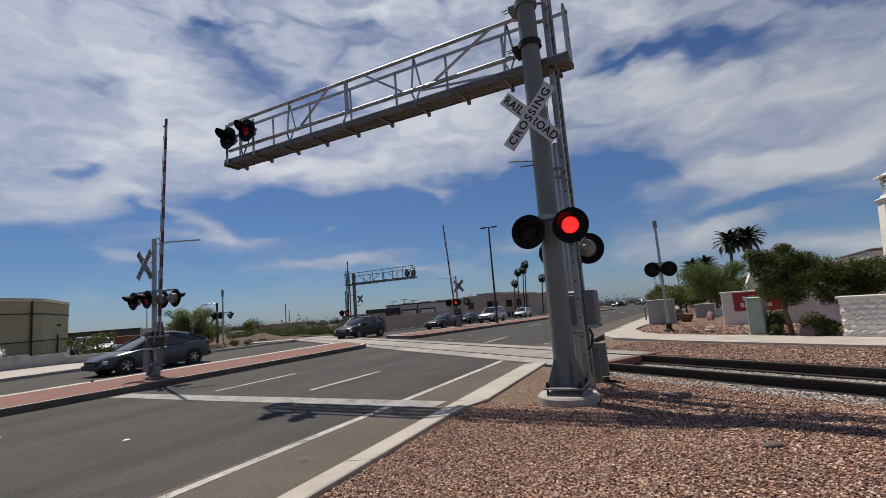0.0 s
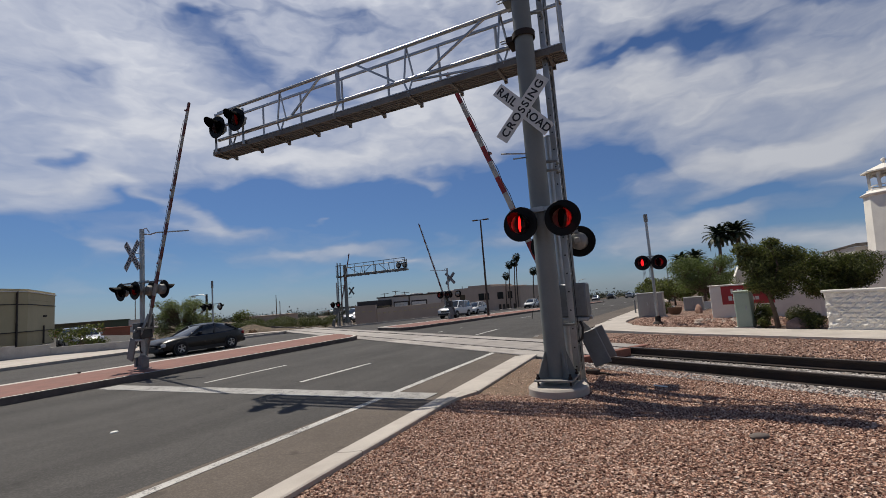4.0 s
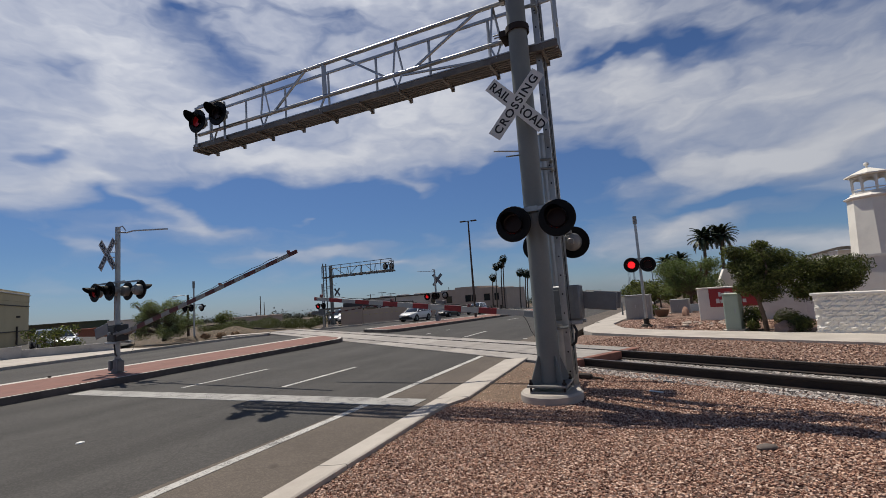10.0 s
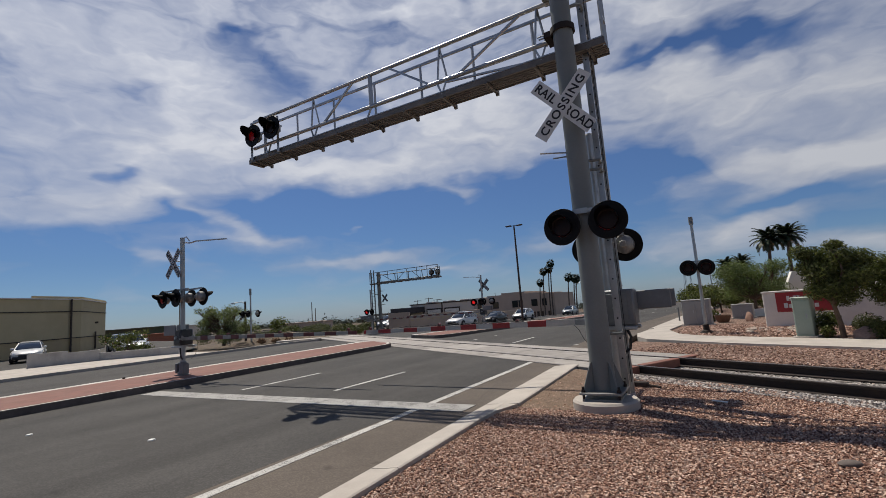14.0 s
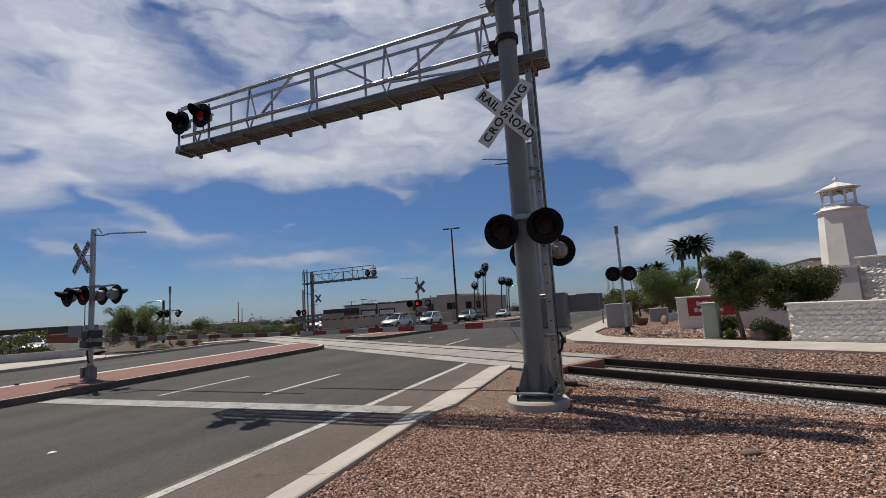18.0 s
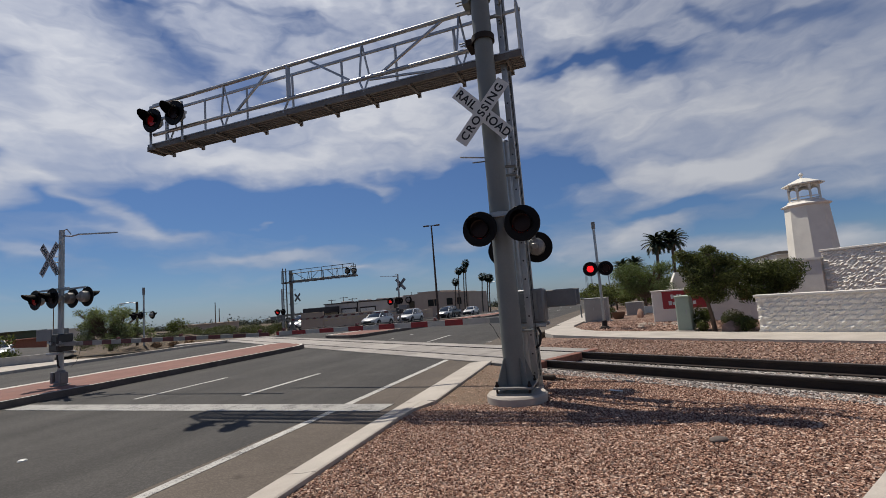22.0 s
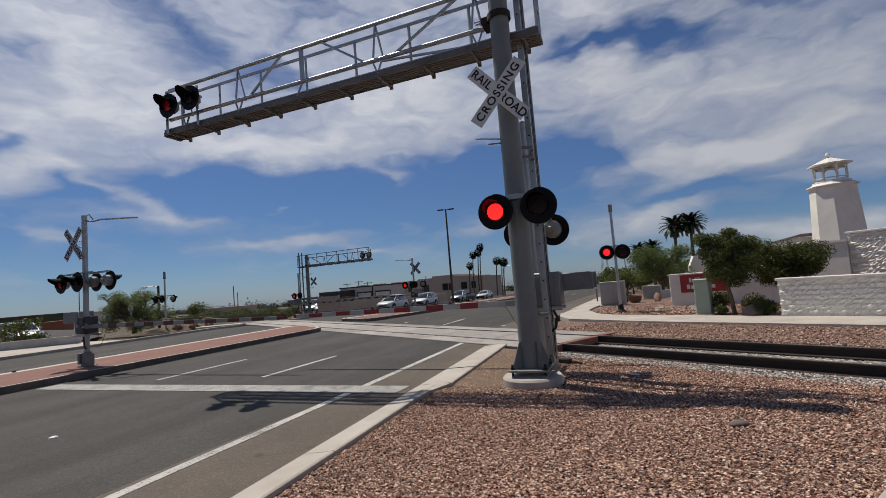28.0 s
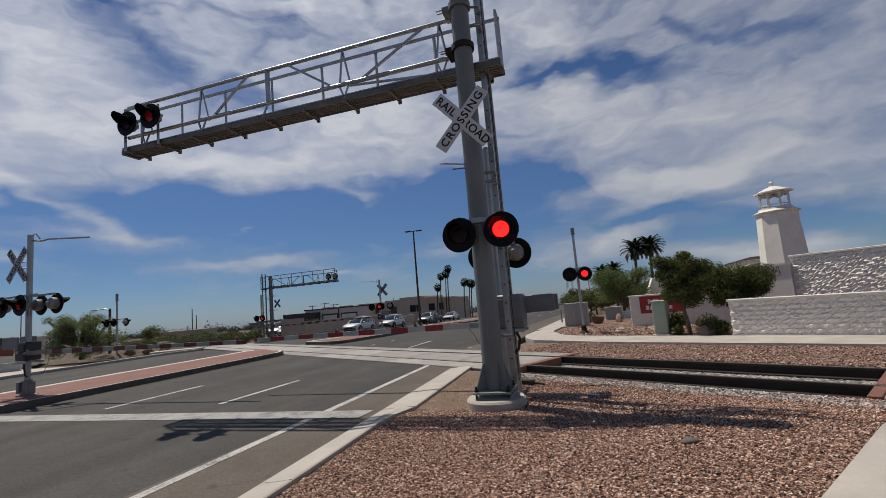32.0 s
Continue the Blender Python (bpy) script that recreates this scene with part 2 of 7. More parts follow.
# ------------------------------------------------------------ mesh tools
def mesh_of(name, bm, material, smooth=False):
    me = bpy.data.meshes.new(name)
    bm.to_mesh(me)
    bm.free()
    mats = material if isinstance(material, (list, tuple)) else [material]
    for m in mats:
        me.materials.append(m)
    if smooth:
        me.shade_smooth()
        me.set_sharp_from_angle(angle=radians(38))
    return me


def thing(name, m, label, category, group="", kind=""):
    """An empty at the base of a thing."""
    ob = new(name)
    ob.matrix_world = m
    ob.empty_display_size = 0.2
    return tagged(ob, label, category, group, kind)


def part(name, bm, material, parent, label="", m=None, smooth=True):
    ob = new(name, bm if isinstance(bm, bpy.types.Mesh) else mesh_of(name, bm, material, smooth))
    ob.parent = parent
    if m is not None:
        ob.matrix_basis = m
    return tagged(ob, label)


def solo(name, bm, material, label, category, m=None, group="", kind="", smooth=True):
    ob = new(name, bm if isinstance(bm, bpy.types.Mesh) else mesh_of(name, bm, material, smooth))
    if m is not None:
        ob.matrix_world = m
    return tagged(ob, label, category, group, kind)


def box(bm, lo, hi, m=None, bevel=0.0, mi=0):
    vs = [bm.verts.new((x, y, z)) for z in (lo[2], hi[2]) for y in (lo[1], hi[1]) for x in (lo[0], hi[0])]
    if m is not None:
        for v in vs:
            v.co = m @ v.co
    fs = [bm.faces.new([vs[i] for i in q]) for q in ((0, 2, 3, 1), (4, 5, 7, 6), (0, 1, 5, 4), (2, 6, 7, 3), (0, 4, 6, 2), (1, 3, 7, 5))]
    for f in fs:
        f.material_index = mi
    if bevel:
        es = list({e for f in fs for e in f.edges})
        bmesh.ops.bevel(bm, geom=es, offset=bevel, segments=1, affect="EDGES")
    return vs


def rod(bm, a, b, r, r2=None, seg=12, caps=True, mi=0):
    """A round bar from a to b."""
    a, b = Vector(a), Vector(b)
    r2 = r if r2 is None else r2
    d = (b - a).normalized()
    u = d.orthogonal().normalized()
    w = d.cross(u)
    rings = []
    for p, q in ((a, r), (b, r2)):
        rings.append([bm.verts.new(p + (u * math.cos(t) + w * math.sin(t)) * q) for t in (2 * math.pi * i / seg for i in range(seg))])
    for i in range(seg):
        j = (i + 1) % seg
        f = bm.faces.new((rings[0][i], rings[0][j], rings[1][j], rings[1][i]))
        f.material_index = mi
    if caps:
        bm.faces.new(rings[0][::-1]).material_index = mi
        bm.faces.new(rings[1]).material_index = mi


def bar(bm, a, b, w, h, up=(0, 0, 1), mi=0):
    """A square bar from a to b, w across and h along up."""
    a, b = Vector(a), Vector(b)
    d = (b - a).normalized()
    s = d.cross(Vector(up))
    s = s.normalized() if s.length > 1e-4 else d.orthogonal().normalized()
    t = s.cross(d)
    vs = [bm.verts.new(p + s * (i * w / 2) + t * (j * h / 2)) for p in (a, b) for i, j in ((-1, -1), (1, -1), (1, 1), (-1, 1))]
    for q in ((3, 2, 1, 0), (4, 5, 6, 7), (0, 1, 5, 4), (1, 2, 6, 5), (2, 3, 7, 6), (3, 0, 4, 7)):
        bm.faces.new([vs[i] for i in q]).material_index = mi


def spin(bm, prof, m=None, seg=24, close=False, mi=0):
    """A turned form: prof holds (radius, height) pairs round z."""
    rings = []
    for r, z in prof:
        if r < 1e-5:
            v = bm.verts.new((0, 0, z))
            rings.append([v])
        else:
            rings.append([bm.verts.new((r * math.cos(2 * math.pi * i / seg), r * math.sin(2 * math.pi * i / seg), z)) for i in range(seg)])
    if m is not None:
        for ring in rings:
            for v in ring:
                v.co = m @ v.co
    for p, q in zip(rings, rings[1:]):
        for i in range(seg):
            j = (i + 1) % seg
            vs = [p[i % len(p)], p[j % len(p)], q[j % len(q)], q[i % len(q)]]
            vs = [v for k, v in enumerate(vs) if v not in vs[:k]]
            if len(vs) > 2:
                bm.faces.new(vs).material_index = mi


def prism(bm, pts, z0, z1, mi=0):
    """A flat outline (counter-clockwise) raised from z0 to z1."""
    lo, hi = [bm.verts.new((x, y, z0)) for x, y in pts], [bm.verts.new((x, y, z1)) for x, y in pts]
    bm.faces.new(lo[::-1]).material_index = mi
    bm.faces.new(hi).material_index = mi
    for i in range(len(pts)):
        j = (i + 1) % len(pts)
        bm.faces.new((lo[i], lo[j], hi[j], hi[i])).material_index = mi


def bent(bm, pts, r, seg=8, mi=0):
    """One round tube through all the points."""
    pts = [Vector(p) for p in pts]
    rings = []
    u = None
    for i, p in enumerate(pts):
        d = (pts[min(i + 1, len(pts) - 1)] - pts[max(i - 1, 0)]).normalized()
        u = d.orthogonal() if u is None else u - d * u.dot(d)
        u = u.normalized() if u.length > 1e-4 else d.orthogonal().normalized()
        w = d.cross(u)
        rings.append([bm.verts.new(p + (u * math.cos(t) + w * math.sin(t)) * r) for t in (2 * math.pi * k / seg for k in range(seg))])
    for p, q in zip(rings, rings[1:]):
        for i in range(seg):
            j = (i + 1) % seg
            bm.faces.new((p[i], p[j], q[j], q[i])).material_index = mi
    bm.faces.new(rings[0][::-1]).material_index = mi
    bm.faces.new(rings[-1]).material_index = mi


B = bmesh.new

# ------------------------------------------------------------ the plan
# y runs along the road, the track crosses it at -30 degrees
TR = radians(-30.0)
TDIR, TNOR = Vector((math.cos(TR), math.sin(TR), 0)), Vector((-math.sin(TR), math.cos(TR), 0))


def track(u, s, z=0.0):
    """A place u metres along the track and s metres across it."""
    p = TDIR * u + TNOR * s
    return Vector((p.x, p.y, z))


def track_pose(u, s, z=0.0):
    return Matrix.Translation(track(u, s, z)) @ Matrix.Rotation(TR, 4, "Z")


RAIL_S = (9.28, 10.72)
PAN_S0, PAN_S1 = 8.55, 11.35
KERB_X0, KERB_X1 = -4.46, -4.13
EDGE_X, LANE_X = -5.92, (-8.80, -11.62)
MED_X0, MED_X1 = -17.95, -14.55
LEFT_X = -26.0


FALL, FALL_Y = 0.022, 22.0


def gz(y):
    """The ground falls away gently beyond the crossing."""
    return -FALL * max(0.0, y - FALL_Y)


def settle(ob):
    """Lays a long flat thing on the falling ground."""
    for v in ob.data.vertices:
        v.co.z += gz(v.co.y)
    return ob


def ease(v):
    """0 to 1, gently at both ends; numbers or arrays."""
    v = np.clip(v, 0.0, 1.0)
    return v * v * (3 - 2 * v)


RISE = 0.12


def gravel_z(x, y):
    """The near gravel rises from the kerb and the ballast to the footpath."""
    u, s = TDIR.x * x + TDIR.y * y, TNOR.x * x + TNOR.y * y
    return RISE * ease((u + 5.4) / 2.4) * ease((8.1 - s) / 1.4) * ease((x + 3.96 + 0.0535 * y) / 0.9)


def kerb_x(y):
    """Road side of the near kerb."""
    return -4.34 - 0.0535 * y


def track_y(x, s):
    """Where the line s across the track meets x."""
    return (s - TNOR.x * x) / TNOR.y


def ground_mat(name, rgbs, stone=28.0, bump=0.6, fine=0.0):
    """Loose stones: cells of several colours, the shade in their dark gaps put into the colour."""
    m = MATS[name] = bpy.data.materials.new(name)
    m.use_nodes = True
    n = Net(m.node_tree)
    where = n.add("TexCoord").outputs["Object"]
    wob = n.mix(0.03, where, n.add("TexNoise", Vector=where, Scale=9.0).outputs[1], "ADD")
    cell = n.voronoi(wob, stone, out=1)
    dist = n.voronoi(wob, stone)
    tone = n.add("SeparateColor", Color=cell).outputs[0]
    k = len(rgbs) - 1
    col = n.ramp(tone, [(0.08 + 0.84 * i / k, c) for i, c in enumerate(rgbs)])
    gap = n.ramp(dist, [(0.25, 1.0), (0.75, 0.35)])
    col = n.mix(1.0, col, gap, "MULTIPLY")
    stain = n.ramp(n.noise(where, 0.5, 5.0, 0.6), [(0.35, 0.82), (0.65, 1.08)])
    col = n.mix(1.0, col, stain, "MULTIPLY")
    bs = n.add("BsdfPrincipled", Roughness=0.9)
    n.put(bs.inputs["Base Color"], col)
    bs.inputs["Specular IOR Level"].default_value = 0.25
    bp = n.add("Bump", Strength=bump, Distance=0.02, Height=n.ramp(dist, [(0.0, 1.0), (0.8, 0.0)]))
    n.put(bs.inputs["Normal"], bp)
    n.tree.links.new(bs.outputs[0], n.add("OutputMaterial").inputs[0])
    return m


def road_mat(name, rgb, wear, lo=0.62, hi=1.7):
    """Asphalt: fine aggregate, broad stains, worn paths, cracks and seams along the road."""
    m = MATS[name] = bpy.data.materials.new(name)
    m.use_nodes = True
    n = Net(m.node_tree)
    where = n.add("TexCoord").outputs["Object"]
    grain = n.voronoi(where, 70.0, out=1)
    g = n.add("SeparateColor", Color=grain).outputs[0]
    col = n.ramp(g, [(0.1, tuple(c * lo for c in rgb)), (0.6, rgb), (0.95, tuple(c * hi for c in rgb))])
    broad = n.noise(n.place(where, scale=(1.0, 0.12, 1.0)), 0.9, 5.0, 0.6)
    col = n.mix(1.0, col, n.ramp(broad, [(0.3, 1.0 - wear), (0.7, 1.0 + wear)]), "MULTIPLY")
    blot = n.noise(where, 0.7, 6.0, 0.65)
    col = n.mix(1.0, col, n.ramp(blot, [(0.35, 0.86), (0.6, 1.06)]), "MULTIPLY")
    drip = n.noise(where, 2.6, 3.0, 0.5)
    col = n.mix(n.ramp(drip, [(0.66, 0.0), (0.74, 0.6)]), col, tuple(c * 0.45 for c in rgb))
    crack = n.voronoi(n.mix(0.25, where, n.add("TexNoise", Vector=where, Scale=1.6).outputs[1], "ADD"), 0.32, "DISTANCE_TO_EDGE")
    col = n.mix(n.ramp(crack, [(0.001, 0.35), (0.004, 0.0)]), col, tuple(c * 0.35 for c in rgb))
    bs = n.add("BsdfPrincipled", Roughness=0.82)
    n.put(bs.inputs["Base Color"], col)
    bs.inputs["Specular IOR Level"].default_value = 0.22
    n.put(bs.inputs["Normal"], n.add("Bump", Strength=0.35, Distance=0.006, Height=g))
    n.tree.links.new(bs.outputs[0], n.add("OutputMaterial").inputs[0])
    return m


def paint_mat(name, rgb, holes):
    """Road paint worn through to the asphalt."""
    m = MATS[name] = bpy.data.materials.new(name)
    m.use_nodes = True
    n = Net(m.node_tree)
    where = n.add("TexCoord").outputs["Object"]
    f = n.math("ADD", n.math("MULTIPLY", n.noise(where, 45.0, 4.0, 0.7), 0.6), n.math("MULTIPLY", n.noise(where, 3.0, 5.0, 0.6), 0.4))
    col = n.mix(n.ramp(f, [(holes, 1.0), (holes + 0.10, 0.0)]), rgb, (0.13, 0.125, 0.12))
    col = n.mix(1.0, col, n.ramp(n.noise(where, 1.1, 4.0), [(0.3, 0.82), (0.7, 1.0)]), "MULTIPLY")
    bs = n.add("BsdfPrincipled", Roughness=0.7)
    n.put(bs.inputs["Base Color"], col)
    n.tree.links.new(bs.outputs[0], n.add("OutputMaterial").inputs[0])
    return m


GRAVEL = ground_mat("pink_gravel", [(0.10, 0.056, 0.042), (0.25, 0.145, 0.108), (0.38, 0.24, 0.185), (0.56, 0.42, 0.35)], 48.0, 0.9)
GRAVEL_FAR = ground_mat("fine_gravel", [(0.18, 0.108, 0.08), (0.31, 0.195, 0.145), (0.44, 0.30, 0.23)], 26.0, 0.6)
BALLAST = ground_mat("grey_ballast", [(0.13, 0.115, 0.105), (0.30, 0.275, 0.255), (0.50, 0.47, 0.44), (0.62, 0.58, 0.55)], 17.0, 1.0)
DIRT = ground_mat("desert_dirt", [(0.105, 0.082, 0.055), (0.165, 0.125, 0.085), (0.22, 0.165, 0.118)], 8.0, 0.4)
EARTH = ground_mat("bare_earth", [(0.20, 0.135, 0.09), (0.30, 0.205, 0.145), (0.36, 0.26, 0.19)], 60.0, 0.4)
ASPHALT = road_mat("asphalt", (0.060, 0.0565, 0.053), 0.24, 0.80, 1.30)
SHOULDER = road_mat("brown_asphalt", (0.112, 0.093, 0.077), 0.16, 0.85, 1.2)
PAINT = paint_mat("road_paint", (0.50, 0.485, 0.455), 0.40)
PAINT_BOLD = paint_mat("stop_paint", (0.36, 0.35, 0.33), 0.42)
CONCRETE = mat("concrete", (0.50, 0.45, 0.39), 0.85, vary=0.10, scale=1.5, grain=90, bump=0.2, dirt=(0.36, 0.31, 0.26))
CONC_LIGHT = mat("light_concrete", (0.43, 0.39, 0.345), 0.85, vary=0.13, scale=1.4, grain=80, bump=0.25, dirt=(0.31, 0.27, 0.235))
PANEL = mat("crossing_panel", (0.32, 0.295, 0.27), 0.8, vary=0.14, scale=2.2, grain=70, bump=0.25, dirt=(0.27, 0.24, 0.21))
PALE_STRIP = mat("pale_strip", (0.52, 0.49, 0.45), 0.8, vary=0.12, scale=3, dirt=(0.38, 0.34, 0.30))
WHITE_STUD = mat("white_stud", (0.6, 0.6, 0.57), 0.5, vary=0.08)
PAVER = mat("red_pavers", (0.185, 0.084, 0.064), 0.85, vary=0.18, scale=3.0, grain=40, bump=0.4, dirt=(0.22, 0.11, 0.085))
# dirt and the shade on the kerb's sides are both in this tone
KERB_DARK = mat("dark_kerb", (0.13, 0.105, 0.092), 0.85, vary=0.25, scale=2.5, grain=60, dirt=(0.07, 0.06, 0.055))
RUST = mat("rusty_steel", (0.020, 0.014, 0.012), 0.85, 0.0, vary=0.25, scale=5, grain=70, dirt=(0.038, 0.022, 0.016))
RAILTOP = mat("worn_rail", (0.20, 0.17, 0.15), 0.42, 0.8, vary=0.12, scale=8)
TIMBER = mat("old_timber", (0.035, 0.026, 0.021), 0.9, vary=0.3, scale=4, grain=50, bump=0.6)
RED_TIMBER = mat("red_timber", (0.20, 0.085, 0.06), 0.85, vary=0.25, scale=3, grain=50, bump=0.5)

# ------------------------------------------------------------ ground and roads
def sheet(name, pts, z, material, label, category, kind="structure"):
    bm = B()
    bm.faces.new([bm.verts.new((x, y, z)) for x, y in pts])
    return solo(name, bm, material, label, category, kind=kind, smooth=False)


def build_ground():
    R = 2600.0
    bm = B()
    rows = [[bm.verts.new((x, y, -0.32 + gz(y))) for x in (-R, R)] for y in (-R, FALL_Y, R)]
    for a, b2 in zip(rows, rows[1:]):
        bm.faces.new((a[0], a[1], b2[1], b2[0]))
    solo("ground", bm, DIRT, "dry brown desert soil reaching to the horizon", "ground", kind="structure", smooth=False)
    # gravel beds beside the road
    bm = B()
    cols = [-4.5 + 0.2 * i for i in range(41)] + [6, 10, 20, 40]
    cuts = [0.0, 0.3, 0.6] + [0.66 + 0.34 * i / 60 for i in range(61)]
    rows = []
    for x in cols:
        y1 = track_y(x, 8.35)
        ys = [-40 + (y1 + 40) * f for f in cuts]
        rows.append([bm.verts.new((x, y, float(gravel_z(x, y)))) for y in ys])
    for a, b2 in zip(rows, rows[1:]):
        for i in range(len(cuts) - 1):
            bm.faces.new((a[i], b2[i], b2[i + 1], a[i + 1]))
    solo("gravel_bed", bm, GRAVEL, "loose pink granite gravel beside the kerb", "gravel bed", kind="structure", smooth=True)
    for s0, s1, mt in ((8.35, 9.08, BALLAST), (11.2, 10.95, GRAVEL_FAR)):
        bm = B()
        v = [bm.verts.new(track(u, s, z)) for u, s, z in ((-8.9, s0, 0.0), (60, s0, 0.0), (60, s1, -0.15), (-8.9, s1, -0.15))]
        bm.faces.new(v if s0 < s1 else v[::-1])
        solo("ballast_slope", bm, mt, "grey crushed stone slope beside the track", "ballast", kind="structure", smooth=False)
    g = [tuple(track(u, s)[:2]) for u, s in ((-8.9, 9.08), (60, 9.08), (60, 10.95), (-8.9, 10.95))]
    sheet("ballast_bed", g, -0.168, BALLAST, "grey crushed stone ballast along the track", "ballast")
    g = [tuple(track(u, s)[:2]) for u, s in ((-11.3, 11.2), (60, 11.2), (60, 13.7), (-12.6, 13.7))]
    sheet("gravel_strip", g, 0.0, GRAVEL_FAR, "pink gravel strip between track and footpath", "gravel bed")
    sheet("planted_gravel", [tuple(track(60, 15.2)[:2]), (40, 22.0), (-3.4, 22.0), (-3.3, 21.4), (-2.9, 20.0), (-2.3, 19.1), (-1.4, 18.4)], 0.02, GRAVEL_FAR, "pink gravel round the planted beds", "gravel bed")
    settle(sheet("planted_gravel", [(-3.4, 22.0), (40, 22.0), (40, 60.0), (-3.2, 60.0)], 0.0, GRAVEL_FAR, "pink gravel round the planted beds", "gravel bed"))
    g = [(-4.4, 8.45), (-3.5, 8.2), (-3.1, 9.0), (-3.0, 10.6), (-3.25, 11.45), (-4.48, 12.15)]
    sheet("bare_earth", g, 0.006, EARTH, "bare brown earth between kerb and mast", "earth")
    # road
    bm = B()
    prism(bm, [(LEFT_X, -60), (EDGE_X, -60), (EDGE_X, FALL_Y), (LEFT_X, FALL_Y)], -0.2, 0.0)
    prism(bm, [(LEFT_X, FALL_Y), (EDGE_X, FALL_Y), (EDGE_X, 620), (LEFT_X, 620)], -0.2, 0.0)
    road = solo("road", bm, ASPHALT, "worn grey asphalt road with faded lane lines", "road", kind="structure", smooth=False)
    settle(road)
    bm = B()
    prism(bm, [(EDGE_X, -60), (KERB_X0, -60), (KERB_X0, FALL_Y), (EDGE_X, FALL_Y)], -0.2, -0.001)
    prism(bm, [(EDGE_X, FALL_Y), (KERB_X0, FALL_Y), (KERB_X0, 620), (EDGE_X, 620)], -0.2, -0.001)
    settle(solo("road_shoulder", bm, SHOULDER, "brownish asphalt bicycle strip beside the kerb", "road", kind="structure", smooth=False))


def paint(name, x0, y0, x1, y1, material, label):
    bm = B()
    box(bm, (x0, y0, 0.0), (x1, y1, 0.004))
    return settle(solo(name, bm, material, label, "road marking", kind="structure", smooth=False))


def build_markings():
    bm = B()
    prism(bm, [(MED_X1 + 0.25, 7.52), (-4.95, 7.85), (-4.95, 8.33), (MED_X1 + 0.25, 8.02)], 0.0, 0.007)
    solo("stop_line", bm, PAINT_BOLD, "faded white stop line across the lanes", "road marking", kind="structure", smooth=False)
    bm = B()
    prism(bm, [(-5.36, -20), (-5.22, -20), (-5.86, 14.0), (-6.0, 14.0)], 0.0, 0.004)
    solo("edge_line", bm, PAINT, "white edge line along the bicycle strip", "road marking", kind="structure", smooth=False)
    for x, y in ((-8.78, 5.17), (-11.7, 4.6)):
        bm = B()
        spin(bm, [(0.055, 0.0), (0.05, 0.012), (0.03, 0.02), (0.0, 0.022)], None, 12)
        solo("road_stud", bm, WHITE_STUD, "small white raised road marker", "road marker", pose(x, y, 0.0))
    paint("edge_line", EDGE_X - 0.07, 17.4, EDGE_X + 0.07, 160, PAINT, "white edge line along the bicycle strip")
    for x in LANE_X:
        for y in (8.95 if x > -10 else 8.6, 18.6 if x > -10 else 20.6, 32.8, 45.0, 57.2, 69.4, 81.6):
            paint("lane_dash", x - 0.06, y, x + 0.06, y + 2.55, PAINT, "worn white lane dash")
        for y in (-3.4,):
            paint("lane_dash", x - 0.06, y, x + 0.06, y + 2.55, PAINT, "worn white lane dash")
    paint("edge_line", MED_X0 - 0.35, -20, MED_X0 - 0.23, 18.0, PAINT, "pale line beside the median")
    paint("edge_line", MED_X0 - 0.35, 24.0, MED_X0 - 0.23, 90.0, PAINT, "pale line beside the median")


def nose_outline(y0, y1, inset=0.0, round_far=True, left=0.0):
    """Outline of a median with one round end."""
    x0, x1 = MED_X0 + inset + left, MED_X1 - inset
    r = 0.55
    pts = []
    if round_far:
        pts = [(x0, y0), (x1, y0)]
        for i in range(7):
            a = math.pi / 2 * i / 6
            pts.append((x1 - r + r * math.cos(a) - 0.5 * i / 6, y1 - inset - 1.2 + 1.2 * math.sin(a)))
        for i in range(7):
            a = math.pi / 2 * (1 + i / 6)
            pts.append((x0 + r + r * math.cos(a), y1 + 0.9 - inset - 0.7 + 0.7 * math.sin(a)))
    else:
        for i in range(7):
            a = math.pi * (1 + 0.5 * i / 6)
            pts.append((x0 + r + r * math.cos(a), y0 + inset + 2.3 + 0.8 * math.sin(a)))
        for i in range(7):
            a = math.pi * (1.5 + 0.5 * i / 6)
            pts.append((x1 - r + r * math.cos(a), y0 + inset + 0.2 + 0.7 + 0.7 * math.sin(a)))
        pts += [(x1, y1), (x0, y1)]
    return pts


def build_medians():
    for y0, y1, far in ((-60, 19.0, True), (22.4, 90.0, False)):
        bm = B()
        prism(bm, nose_outline(y0, y1, 0.0, far), -0.1, 0.165)
        med = solo("median_kerb", bm, KERB_DARK, "weathered concrete kerb round the road median, sides toned for shade", "kerb", kind="structure", smooth=False)
        settle(med)
        bm = B()
        prism(bm, nose_outline(y0, y1, 0.035, far), 0.10, 0.169)
        settle(part("edge_strip", bm, PALE_STRIP, med, "pale concrete edge strip", smooth=False))
        bm = B()
        prism(bm, nose_outline(y0, y1, 0.13, far, 0.32), 0.10, 0.174)
        settle(part("paving", bm, PAVER, med, "brick-red paving of the median", smooth=False))


